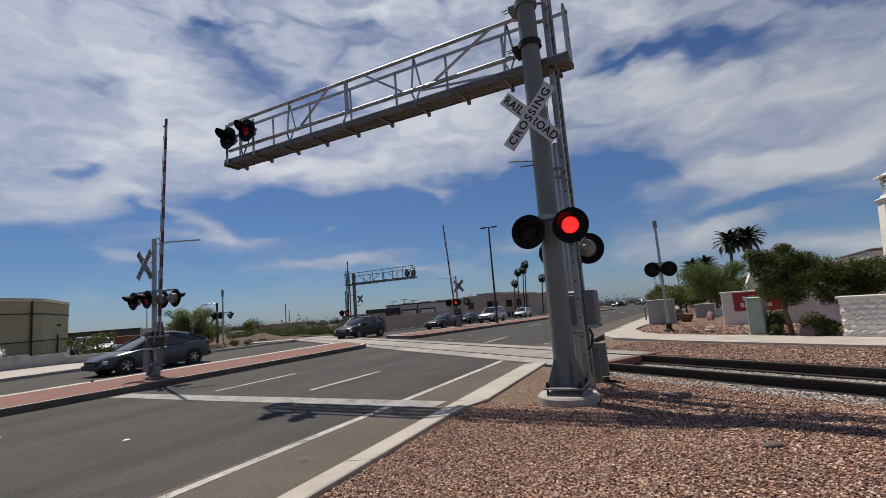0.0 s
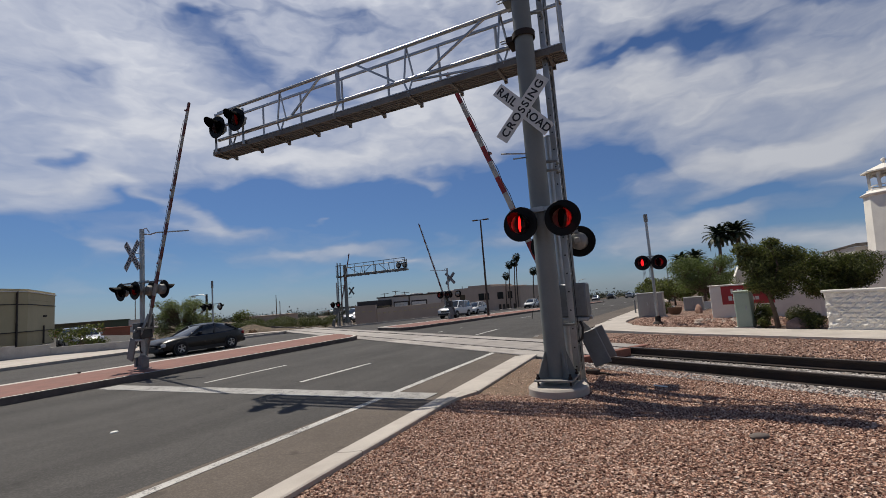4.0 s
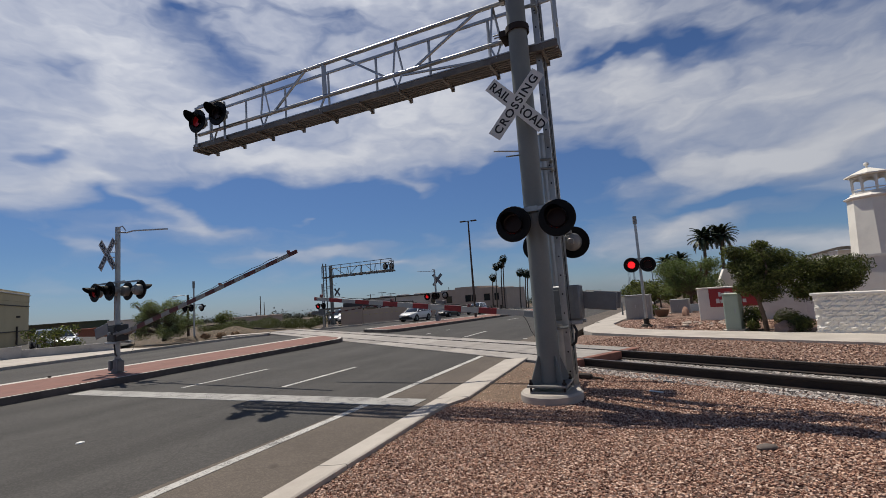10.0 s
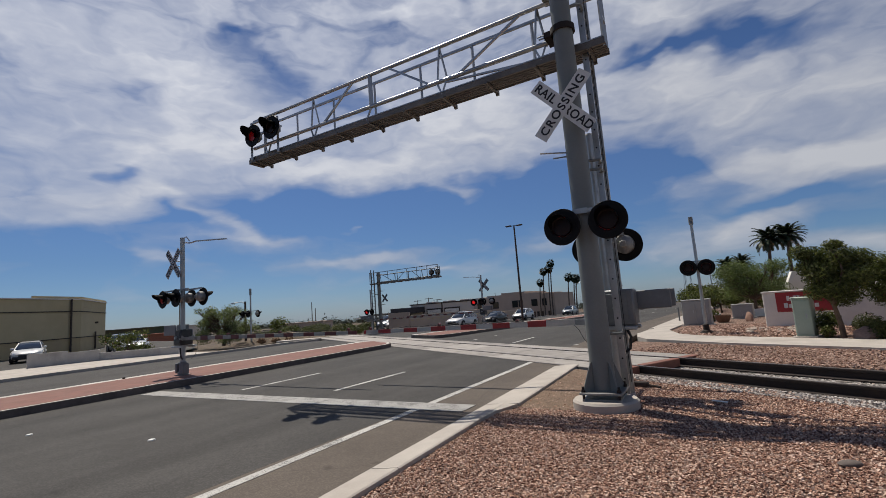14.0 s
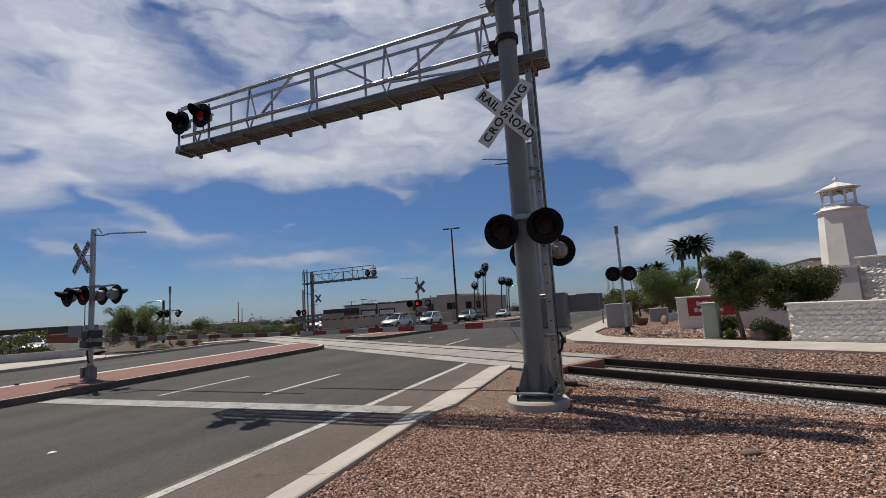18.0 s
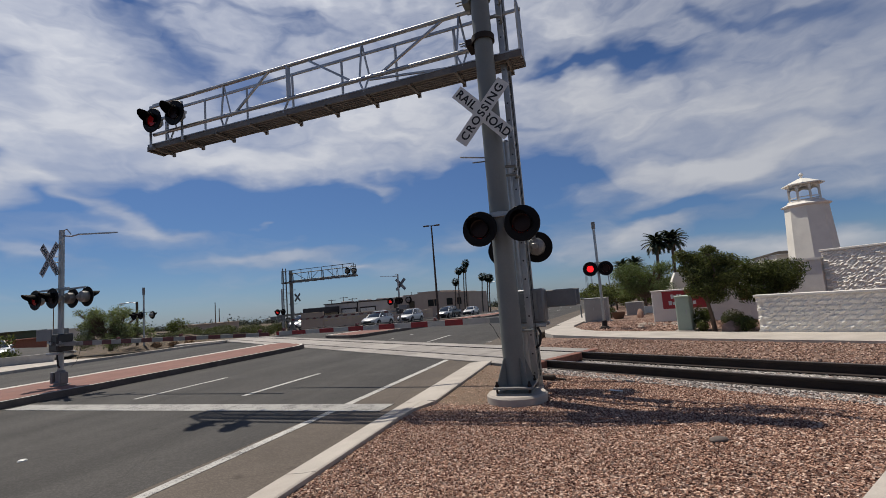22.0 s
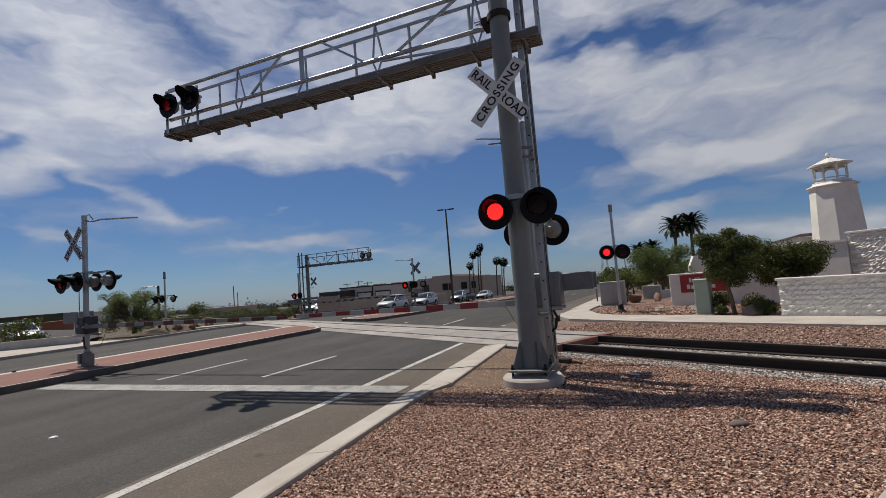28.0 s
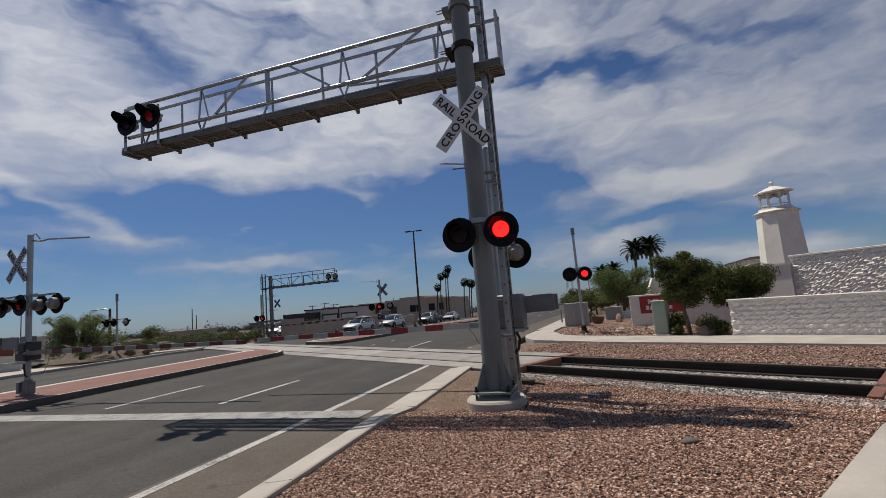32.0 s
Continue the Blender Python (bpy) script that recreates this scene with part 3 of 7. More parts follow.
def build_kerbs():
    # near kerb in cast lengths, drawing away from the road's line a little
    L = 3.0

    def length_of(x0, w, L):
        bm = B()
        prof = [(x0, -0.1), (x0, 0.012), (x0 + 0.20, 0.03), (x0 + w - 0.02, 0.055), (x0 + w, 0.045), (x0 + w, -0.1)]
        a = [bm.verts.new((x, 0.003, z)) for x, z in prof]
        b = [bm.verts.new((x, L - 0.003, z)) for x, z in prof]
        for i in range(len(prof)):
            k = (i + 1) % len(prof)
            bm.faces.new((a[i], b[i], b[k], a[k]))
        bm.faces.new(a)
        bm.faces.new(b[::-1])
        return mesh_of("kerb_stone", bm, CONC_LIGHT)
    root = thing("kerb_near", pose(0, 0, 0), "pale concrete kerb and gutter in cast lengths", "kerb", kind="structure")
    near, wide = length_of(0.0, 0.36, L), length_of(0.0, 0.57, 4.2)
    part("kerb_apron", wide, None, root, "wider concrete apron at the track", m=pose(kerb_x(8.36), 8.36, 0, 0, 0, 3.06))
    bm = B()
    q = [(kerb_x(yy) + dx, yy) for yy, dx in ((7.3, 0.355), (7.85, 0.40), (8.355, 0.565), (8.355, 0.35))]
    prism(bm, q, -0.1, 0.05)
    part("kerb_flare", bm, CONC_LIGHT, root, "flared end of the apron", smooth=False)
    y = 8.35 - L
    while y > -14:
        part("kerb_length", near, None, root, m=pose(kerb_x(y), y, 0, 0, 0, 3.06))
        y -= L
    me = length_of(KERB_X0, KERB_X1 - KERB_X0, L)
    root = thing("kerb_beyond", pose(0, 0, 0), "pale concrete kerb beyond the crossing", "kerb", kind="structure")
    y = 21.0
    while y < 110:
        part("kerb_length", me, None, root, m=pose(0, y, gz(y), -math.degrees(FALL) if y >= FALL_Y - 1 else 0))
        y += L
    bm = B()
    box(bm, (LEFT_X - 0.3, -40, -0.1), (LEFT_X, FALL_Y, 0.13))
    box(bm, (LEFT_X - 0.3, FALL_Y, -0.1), (LEFT_X, track_y(LEFT_X, PAN_S0 - 0.5), 0.13))
    box(bm, (LEFT_X - 0.3, track_y(LEFT_X, PAN_S1 + 0.6), -0.1), (LEFT_X, 200, 0.13))
    kf = solo("kerb_far", bm, CONC_LIGHT, "pale concrete kerb along the opposite lanes", "kerb", kind="structure", smooth=False)
    settle(kf)


def build_footpaths():
    # along the track on the far side, turning up beside the road
    def slab(name, pts, label, top=0.06):
        bm = B()
        prism(bm, pts, -0.1, top)
        return solo(name, bm, CONC_LIGHT, label, "footpath", kind="structure", smooth=False)
    low = [tuple(track(u, 13.62)[:2]) for u in (60, -9.5)] + [(-3.75, 18.3), (-4.2, 19.3), (-4.4, 20.6), (KERB_X1, 22.0)]
    high = [(-3.40, 22.0), (-3.3, 21.4), (-2.9, 20.0), (-2.3, 19.15), (-1.4, 18.48), tuple(track(60, 15.3)[:2])]
    slab("footpath", (low + high)[::-1], "pale concrete footpath curving beside the road")
    settle(slab("footpath", [(-3.40, 22.0), (-3.2, 27.0), (-3.0, 110.0), (KERB_X1, 110.0), (KERB_X1, 22.0)][::1], "pale concrete footpath along the road"))
    # path that crosses the track on the near side
    bm = B()
    rows = []
    for u0, u1, s, z in ((-2.86, -1.25, -1.5, 0.135), (-2.67, -1.2, 3.3, 0.135), (-2.50, -1.1, 6.7, 0.135), (-2.41, -0.95, 8.4, 0.03)):
        rows.append([bm.verts.new(track(u, s, h)) for u, h in ((u0, -0.1), (u0, z), (u1, z), (u1, -0.1))])
    for a, b2 in zip(rows, rows[1:]):
        for i in range(3):
            bm.faces.new((a[i], b2[i], b2[i + 1], a[i + 1]))
    bm.faces.new(rows[0])
    bm.faces.new(rows[-1][::-1])
    bmesh.ops.recalc_face_normals(bm, faces=bm.faces[:])
    solo("near_footpath", bm, CONC_LIGHT, "pale concrete footpath leading to the track", "footpath", kind="structure", smooth=False)
    # left side apron and pavement
    slab("left_footpath", [(-35.0, -40), (-26.3, -40), (-26.3, 16.5), (-27.2, 17.6), (-34.5, 17.4)], "wide pale concrete apron beside the opposite lanes")


def rail_mesh(length):
    bm = B()
    prof = [(-0.07, 0), (0.07, 0), (0.07, 0.012), (0.012, 0.03), (0.012, 0.115), (0.036, 0.125), (0.036, 0.152), (0.028, 0.16), (-0.028, 0.16), (-0.036, 0.152), (-0.036, 0.125), (-0.012, 0.115), (-0.012, 0.03), (-0.07, 0.012)]
    a = [bm.verts.new((0, y, z * 1.22)) for y, z in prof]
    b = [bm.verts.new((length, y, z * 1.22)) for y, z in prof]
    for i in range(len(prof)):
        j = (i + 1) % len(prof)
        f = bm.faces.new((a[j], b[j], b[i], a[i]))
        f.material_index = 1 if i == 7 else 0
    bm.faces.new(a)
    bm.faces.new(b[::-1])
    return mesh_of("rail", bm, [RUST, RAILTOP])


def build_track():
    root = thing("railway_track", pose(0, 0, 0), "rusty steel railway track on dark timber sleepers", "railway track")
    for s in RAIL_S:
        part("rail", rail_mesh(160.0), None, root, m=track_pose(-90, s, -0.158))
    bm = B()
    box(bm, (-0.11, -1.25, -0.30), (0.11, 1.25, -0.19), bevel=0.015)
    me = mesh_of("sleeper", bm, TIMBER, False)
    bm = B()
    box(bm, (-0.09, -0.17, -0.19), (0.09, 0.17, -0.172))
    for x, y in ((-0.05, 0.1), (0.05, -0.1), (0.05, 0.1), (-0.05, -0.1)):
        box(bm, (x - 0.015, y - 0.02, -0.172), (x + 0.015, y + 0.02, -0.14))
    plate = mesh_of("tie_plate", bm, RUST, False)
    for i in range(46):
        u = -8.6 + i * 0.52
        sl = part("sleeper", me, None, root, m=track_pose(u, sum(RAIL_S) / 2))
        for s in RAIL_S:
            part("tie_plate", plate, None, sl, m=Matrix.Translation((0, s - sum(RAIL_S) / 2, 0)))
    # road panels between and beside the rails
    cross = thing("level_crossing", pose(0, 0, 0), "grey concrete level crossing panels between the rails", "level crossing", kind="structure")
    spans = ((PAN_S0, RAIL_S[0] - 0.06), (RAIL_S[0] + 0.11, RAIL_S[1] - 0.11), (RAIL_S[1] + 0.06, PAN_S1))
    L = 2.44
    for s0, s1 in spans:
        bm = B()
        box(bm, (0.006, s0, -0.15), (L - 0.006, s1, 0.03), bevel=0.012)
        me = mesh_of("panel", bm, mat("panel_piece", (0.31, 0.285, 0.26), 0.8, vary=0.16, scale=2.2, grain=70, bump=0.25, dirt=(0.20, 0.18, 0.165), per_piece=0.3), False)
        for i in range(12):
            part("panel", me, None, cross, m=Matrix.Rotation(TR, 4, "Z") @ Matrix.Translation((-38.28 + i * L, 0, 0)))
    bm = B()
    for s0, s1 in spans:
        box(bm, (-9.06, s0, -0.15), (-8.86, s1, 0.035), Matrix.Rotation(TR, 4, "Z"), bevel=0.01)
    part("end_timber", bm, RED_TIMBER, cross, "reddish timber end plate", smooth=False)
    # the footpath's own panels
    foot = thing("footpath_crossing", pose(0, 0, 0), "concrete panels that carry the footpath over the rails", "level crossing", kind="structure")
    for s0, s1 in spans:
        bm = B()
        box(bm, (-2.66, s0, -0.15), (-0.24, s1, 0.03), bevel=0.012)
        part("panel", bm, PANEL, foot, smooth=False, m=Matrix.Rotation(TR, 4, "Z"))
        bm = B()
        box(bm, (-2.82, s0, -0.15), (-2.67, s1, 0.035), bevel=0.01)
        part("end_timber", bm, RED_TIMBER, foot, "reddish timber end plate", smooth=False, m=Matrix.Rotation(TR, 4, "Z"))


def stones(name, count, place, size, material, label, seed):
    """Loose stones: jittered eight-cornered pebbles in one mesh."""
    rng = np.random.default_rng(seed)
    xy = place(rng, count)
    n = len(xy)
    corner = np.array([(x, y, z) for z in (-1, 1) for y in (-1, 1) for x in (-1, 1)], float) * 0.62
    v = corner[None] * (1 + rng.uniform(-0.35, 0.35, (n, 8, 3)))
    v *= (rng.uniform(size[0], size[1], n)[:, None, None] * rng.uniform(0.6, 1.35, (n, 1, 3)))
    ang = rng.uniform(0, 6.283, n)
    c, s = np.cos(ang)[:, None], np.sin(ang)[:, None]
    tip = rng.uniform(-0.6, 0.6, n)[:, None]
    x, y, z = v[..., 0], v[..., 1], v[..., 2]
    y, z = y * np.cos(tip) - z * np.sin(tip), y * np.sin(tip) + z * np.cos(tip)
    x, y = x * c - y * s, x * s + y * c
    v = np.stack([x + xy[:, :1], y + xy[:, 1:2], z + xy[:, 2:3] + size[0] * 0.3], -1).reshape(-1, 3)
    quad = np.array([(0, 2, 3, 1), (4, 5, 7, 6), (0, 1, 5, 4), (2, 6, 7, 3), (0, 4, 6, 2), (1, 3, 7, 5)])
    f = (quad[None] + 8 * np.arange(n)[:, None, None]).reshape(-1, 4)
    me = bpy.data.meshes.new(name)
    me.from_pydata(v.tolist(), [], f.tolist())
    me.materials.append(material)
    tagged(new(name, me), label, "gravel", kind="stuff")


def stone_mat(name, rgbs):
    m = MATS[name] = bpy.data.materials.new(name)
    m.use_nodes = True
    n = Net(m.node_tree)
    k = len(rgbs) - 1
    col = n.ramp(n.add("NewGeometry").outputs["Random Per Island"], [(i / k, c) for i, c in enumerate(rgbs)])
    where = n.add("TexCoord").outputs["Object"]
    col = n.mix(1.0, col, n.ramp(n.noise(where, 60.0, 3.0), [(0.3, 0.75), (0.7, 1.15)]), "MULTIPLY")
    bs = n.add("BsdfPrincipled", Roughness=0.85)
    n.put(bs.inputs["Base Color"], col)
    bs.inputs["Specular IOR Level"].default_value = 0.3
    n.tree.links.new(bs.outputs[0], n.add("OutputMaterial").inputs[0])
    return m


def build_stones():
    def near(rng, count):
        x = rng.uniform(-4.5, 3.2, count)
        y = 2.8 + 8.6 * rng.uniform(0, 1, count) ** 1.12
        s = TNOR.x * x + TNOR.y * y
        u = TDIR.x * x + TDIR.y * y
        far = (s < 8.25 + 0.25 * np.sin(u * 1.7)) & (u < -2.59 + 0.05 * (s - 5.0)) & (((x + 2.94) ** 2 + (y - 8.65) ** 2) > 0.24)
        far &= x > np.where(y > 8.36, -3.75, -3.96) - 0.0535 * y
        keep = far & (rng.uniform(0, 1, count) < np.where((x < -3.1) & (y > 8.3), 0.10, np.where((x < -2.6) & (y > 8.3), 0.5, 1.0)))
        return np.stack([x, y, gravel_z(x, y)], -1)[keep]

    def bed(rng, count):
        u, s = rng.uniform(-8.8, 6.0, count), 8.0 + 2.9 * rng.uniform(0, 1, count) ** 1.35
        z = np.interp(s, (8.35, 9.08, 9.12, 10.9), (0.0, -0.15, -0.185, -0.185))
        return np.stack([TDIR.x * u + TNOR.x * s, TDIR.y * u + TNOR.y * s, z], -1)

    def strip(rng, count):
        u, s = rng.uniform(-11.0, 6.0, count), rng.uniform(11.0, 13.6, count)
        return np.stack([TDIR.x * u + TNOR.x * s, TDIR.y * u + TNOR.y * s, np.zeros(count)], -1)
    pink = stone_mat("pink_stones", [(0.085, 0.042, 0.031), (0.24, 0.125, 0.088), (0.39, 0.225, 0.158), (0.54, 0.36, 0.265), (0.70, 0.53, 0.43)])
    tan = stone_mat("tan_stones", [(0.15, 0.085, 0.062), (0.33, 0.20, 0.145), (0.45, 0.29, 0.22), (0.58, 0.43, 0.35)])
    grey = stone_mat("grey_stones", [(0.13, 0.115, 0.105), (0.32, 0.29, 0.265), (0.46, 0.42, 0.39), (0.58, 0.53, 0.49), (0.40, 0.29, 0.23)])
    stones("loose_gravel", 130000, near, (0.0078, 0.0160), pink, "loose pink granite pebbles beside the kerb", 1)
    stones("track_ballast", 24000, bed, (0.013, 0.028), grey, "crushed grey stone ballast round the sleepers", 2)

    def beds(rng, count):
        x, y = rng.uniform(-3.0, 2.0, count), rng.uniform(18.4, 25.0, count)
        keep = y > np.interp(x, (-3.3, -2.9, -2.3, -1.4, 2.0), (21.4, 20.1, 19.2, 18.5, 16.7))
        z = np.where(y < 22, 0.02, -FALL * np.maximum(0, y - 22))
        return np.stack([x, y, z], -1)[keep]
    stones("bed_gravel", 9000, beds, (0.02, 0.045), tan, "loose tan pebbles round the planted beds", 4)
    stones("strip_gravel", 11000, strip, (0.012, 0.028), tan, "loose pink pebbles beyond the track", 3)
    bm = B()
    bmesh.ops.create_icosphere(bm, subdivisions=2, radius=1.0)
    for v in bm.verts:
        v.co = Vector((v.co.x * 0.095, v.co.y * 0.06, v.co.z * 0.03))
    b2 = B()
    box(b2, (-0.16, -0.05, 0.0), (0.10, 0.05, 0.09), bevel=0.02)
    bent(b2, [(0.08, 0.0, 0.03), (0.20, 0.05, 0.02), (0.30, 0.02, 0.015)], 0.02)
    solo("cable_box", b2, TIMBER, "dark cable box lying on the gravel beside the ladder", "cable box", pose(-2.66, 10.2, 0.01, 0, 0, -20))
    b2 = B()
    box(b2, (-0.05, -0.03, 0.0), (0.05, 0.03, 0.05), bevel=0.015)
    solo("debris", b2, TIMBER, "small dark lump on the median's edge", "debris", pose(-17.6, 8.58, 0.175, 0, 0, 20))
    b2 = B()
    box(b2, (-0.10, -0.03, 0.0), (0.10, 0.03, 0.006), bevel=0.002)
    solo("paper_scrap", b2, WHITE_STUD, "pale scrap lying on the gravel", "litter", pose(-1.5, 9.2, 0.02, 4, 3, -12))
    solo("flat_stone", bm, KERB_DARK, "flat dark stone lying on the gravel", "stone", pose(-0.53, 6.58, float(gravel_z(-0.53, 6.58)) + 0.02, 0, 0, 25))


build_ground()
build_markings()
build_medians()
build_kerbs()
build_footpaths()
build_track()
build_stones()

# ------------------------------------------------------------ crossing signals
STEEL = mat("galvanised_steel", (0.36, 0.375, 0.38), 0.45, 0.7, vary=0.10, scale=3, grain=40, bump=0.05, dirt=(0.27, 0.28, 0.28))
ALU = mat("aluminium", (0.40, 0.40, 0.40), 0.36, 0.9, vary=0.08, scale=5, grain=60, bump=0.05, dirt=(0.30, 0.295, 0.285))
GRATING = mat("walkway_grating", (0.15, 0.13, 0.11), 0.65, 0.3, vary=0.2, scale=2, grain=120, bump=0.5, dirt=(0.14, 0.125, 0.11))
GREY_PAINT = mat("grey_painted_steel", (0.158, 0.170, 0.163), 0.45, 0.0, vary=0.07, scale=1.6, grain=40, bump=0.04, dirt=(0.12, 0.132, 0.13))
WALK_BEAM = mat("weathered_beam", (0.17, 0.15, 0.13), 0.5, 0.4, vary=0.2, scale=4, grain=50, bump=0.1, dirt=(0.11, 0.095, 0.08))
BLACK = mat("matt_black", (0.004, 0.004, 0.0045), 0.6, vary=0.2, scale=8, bump=0.05, spec=0.2)
SILVER = mat("silver_paint", (0.25, 0.25, 0.24), 0.45, 0.4, vary=0.08, scale=6, dirt=(0.20, 0.195, 0.185))
WHITE_SIGN = mat("sign_white", (0.62, 0.62, 0.60), 0.5, vary=0.05, scale=3, grain=50, bump=0.03, dirt=(0.50, 0.49, 0.47))
# white sign greyed: the left crossbuck's shade is put into its colour
SIGN_SHADED = mat("sign_grey", (0.38, 0.39, 0.41), 0.5, 0.1, vary=0.15, scale=4, grain=12, dirt=(0.30, 0.31, 0.33))
SIGN_DIM = mat("sign_dim", (0.13, 0.145, 0.165), 0.5, 0.3, vary=0.3, scale=4, grain=12, dirt=(0.24, 0.25, 0.27))
LETTER = mat("letter_black", (0.015, 0.015, 0.016), 0.6, vary=0.1)
GATE_WHITE = mat("gate_white", (0.42, 0.41, 0.385), 0.5, vary=0.08, scale=4, dirt=(0.30, 0.285, 0.26))
GATE_RED = mat("gate_red", (0.26, 0.02, 0.02), 0.5, vary=0.15, scale=4, dirt=(0.22, 0.03, 0.03))
# darker copies of the gate colours: shade on the other arms put into colour
ARM_GREY = mat("shaded_arm_white", (0.28, 0.27, 0.245), 0.55, vary=0.12, scale=4, dirt=(0.20, 0.185, 0.165))
ARM_RED = mat("shaded_arm_red", (0.11, 0.022, 0.020), 0.55, vary=0.2, scale=4, dirt=(0.075, 0.028, 0.022))
BOX_GREY = mat("box_grey", (0.17, 0.18, 0.185), 0.5, 0.2, vary=0.08, scale=4, dirt=(0.12, 0.125, 0.13))
DRIVE_DARK = mat("dark_drive_paint", (0.030, 0.031, 0.033), 0.4, 0.2, vary=0.2, scale=5, dirt=(0.05, 0.048, 0.045))
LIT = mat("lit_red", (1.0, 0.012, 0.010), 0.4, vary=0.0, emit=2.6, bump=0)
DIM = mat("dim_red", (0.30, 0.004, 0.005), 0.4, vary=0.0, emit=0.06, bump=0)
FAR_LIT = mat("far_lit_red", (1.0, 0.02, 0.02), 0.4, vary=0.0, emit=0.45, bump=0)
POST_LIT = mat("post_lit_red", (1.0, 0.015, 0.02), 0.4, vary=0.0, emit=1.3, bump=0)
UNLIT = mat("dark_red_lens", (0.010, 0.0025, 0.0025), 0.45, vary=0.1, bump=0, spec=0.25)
RUBBER = mat("black_rubber", (0.016, 0.016, 0.017), 0.75, vary=0.2, scale=10)

LAMPS = {}          # flashing lamps by circuit
ARMS = []           # gate arms with their rest pose


def letters(text, size, material, depth=0.003, spread=1.0, bold=0.0035):
    """Raised lettering as a mesh, centred on the origin in the xz plane, readable from -y."""
    cu = bpy.data.curves.new("letters", "FONT")
    cu.body, cu.size, cu.extrude, cu.align_x, cu.align_y = text, size, depth, "CENTER", "CENTER"
    cu.space_character, cu.offset = spread, bold
    ob = new("letters", cu)
    me = bpy.data.meshes.new_from_object(ob.evaluated_get(bpy.context.evaluated_depsgraph_get()))
    bpy.data.objects.remove(ob)
    bpy.data.curves.remove(cu)
    me.materials.clear()
    me.materials.append(material)
    me.transform(Matrix.Rotation(math.pi / 2, 4, "X"))
    return me


HEAD = {}


def signal_head(root, m, circuit, back=SILVER, dim=False):
    """One flashing light that faces -y: background, housing, visor and the lamp inside."""
    if "disc" not in HEAD:
        face = Matrix.Rotation(math.pi / 2, 4, "X")
        bm = B()
        spin(bm, [(0.152, -0.004), (0.20, 0.0), (0.268, 0.004), (0.28, -0.012), (0.268, -0.010), (0.20, -0.010), (0.152, -0.012)], face, 32)
        HEAD["disc"] = mesh_of("background", bm, BLACK, True)
        bm = B()
        spin(bm, [(0.1525, 0.0), (0.157, -0.10), (0.152, -0.16), (0.11, -0.20), (0.05, -0.215), (0.0, -0.218)], face, 24)
        box(bm, (-0.05, 0.19, -0.05), (0.05, 0.26, 0.05), bevel=0.01)
        HEAD["housing"] = mesh_of("housing", bm, back, True)
        bm = B()
        n = 24
        rows = []
        for ring, (dy, k) in enumerate(((0.0, 1.0), (-0.30, 1.02))):
            row = []
            for i in range(n + 1):
                a = radians(-35 + 250 * i / n)
                y = dy * (0.25 + 0.75 * max(0.0, math.sin(a)) ** 0.6) if ring else 0.0
                row.append(bm.verts.new((0.155 * k * math.cos(a), y, 0.155 * k * math.sin(a))))
            rows.append(row)
        for i in range(n):
            bm.faces.new((rows[0][i], rows[0][i + 1], rows[1][i + 1], rows[1][i]))
        bmesh.ops.solidify(bm, geom=bm.faces[:], thickness=0.006)
        HEAD["visor"] = mesh_of("visor", bm, BLACK, True)
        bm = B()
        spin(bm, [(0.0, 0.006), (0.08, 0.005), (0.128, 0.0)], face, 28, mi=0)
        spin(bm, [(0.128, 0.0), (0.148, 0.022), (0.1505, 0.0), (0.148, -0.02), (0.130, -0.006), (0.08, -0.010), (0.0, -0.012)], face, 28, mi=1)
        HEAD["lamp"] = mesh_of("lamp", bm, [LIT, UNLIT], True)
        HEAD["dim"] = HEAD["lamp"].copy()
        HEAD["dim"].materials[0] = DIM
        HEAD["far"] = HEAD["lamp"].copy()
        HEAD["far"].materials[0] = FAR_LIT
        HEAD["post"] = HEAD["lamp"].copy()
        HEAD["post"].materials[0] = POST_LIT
    head = part("signal_head", HEAD["disc"], None, root, "black round signal background with visor", m)
    part("housing", HEAD["housing"], None, head, "silver lamp housing")
    part("visor", HEAD["visor"], None, head, "black visor")
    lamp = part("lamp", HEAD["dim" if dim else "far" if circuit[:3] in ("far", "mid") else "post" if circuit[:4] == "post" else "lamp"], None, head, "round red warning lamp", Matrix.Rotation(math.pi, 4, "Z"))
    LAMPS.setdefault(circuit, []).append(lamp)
    return head


def crossbuck(root, m, lettered=True, half=0.60, wide=0.115, material=None):
    WHITE = material or WHITE_SIGN
    bm = B()
    box(bm, (-half, 0.0, -wide), (half, 0.004, wide), Matrix.Rotation(radians(48), 4, "Y"))
    b1 = part("crossbuck_blade", bm, WHITE, root, "white crossbuck blade with black letters", m, smooth=False)
    bm = B()
    box(bm, (-half, -0.008, -wide), (half, -0.004, wide), Matrix.Rotation(radians(-48), 4, "Y"))
    b2 = part("crossbuck_blade", bm, WHITE, root, "white crossbuck blade with black letters", m, smooth=False)
    if lettered:
        t1, t2 = Matrix.Rotation(radians(48), 4, "Y"), Matrix.Rotation(radians(-48), 4, "Y")
        part("lettering", letters("RAIL", 0.19, LETTER, spread=1.1), None, b1, "black lettering", t1 @ Matrix.Translation((-0.36, -0.003, -0.005)), smooth=False)
        part("lettering", letters("ROAD", 0.19, LETTER, spread=1.05), None, b1, "black lettering", t1 @ Matrix.Translation((0.335, -0.003, -0.005)), smooth=False)
        part("lettering", letters("CROSSING", 0.19, LETTER, spread=1.22), None, b2, "black lettering", t2 @ Matrix.Translation((0.0, -0.011, -0.005)), smooth=False)
    bm = B()
    rod(bm, (0, 0.0, 0.08), (0.10, 0.20, 0.08), 0.014, seg=6)
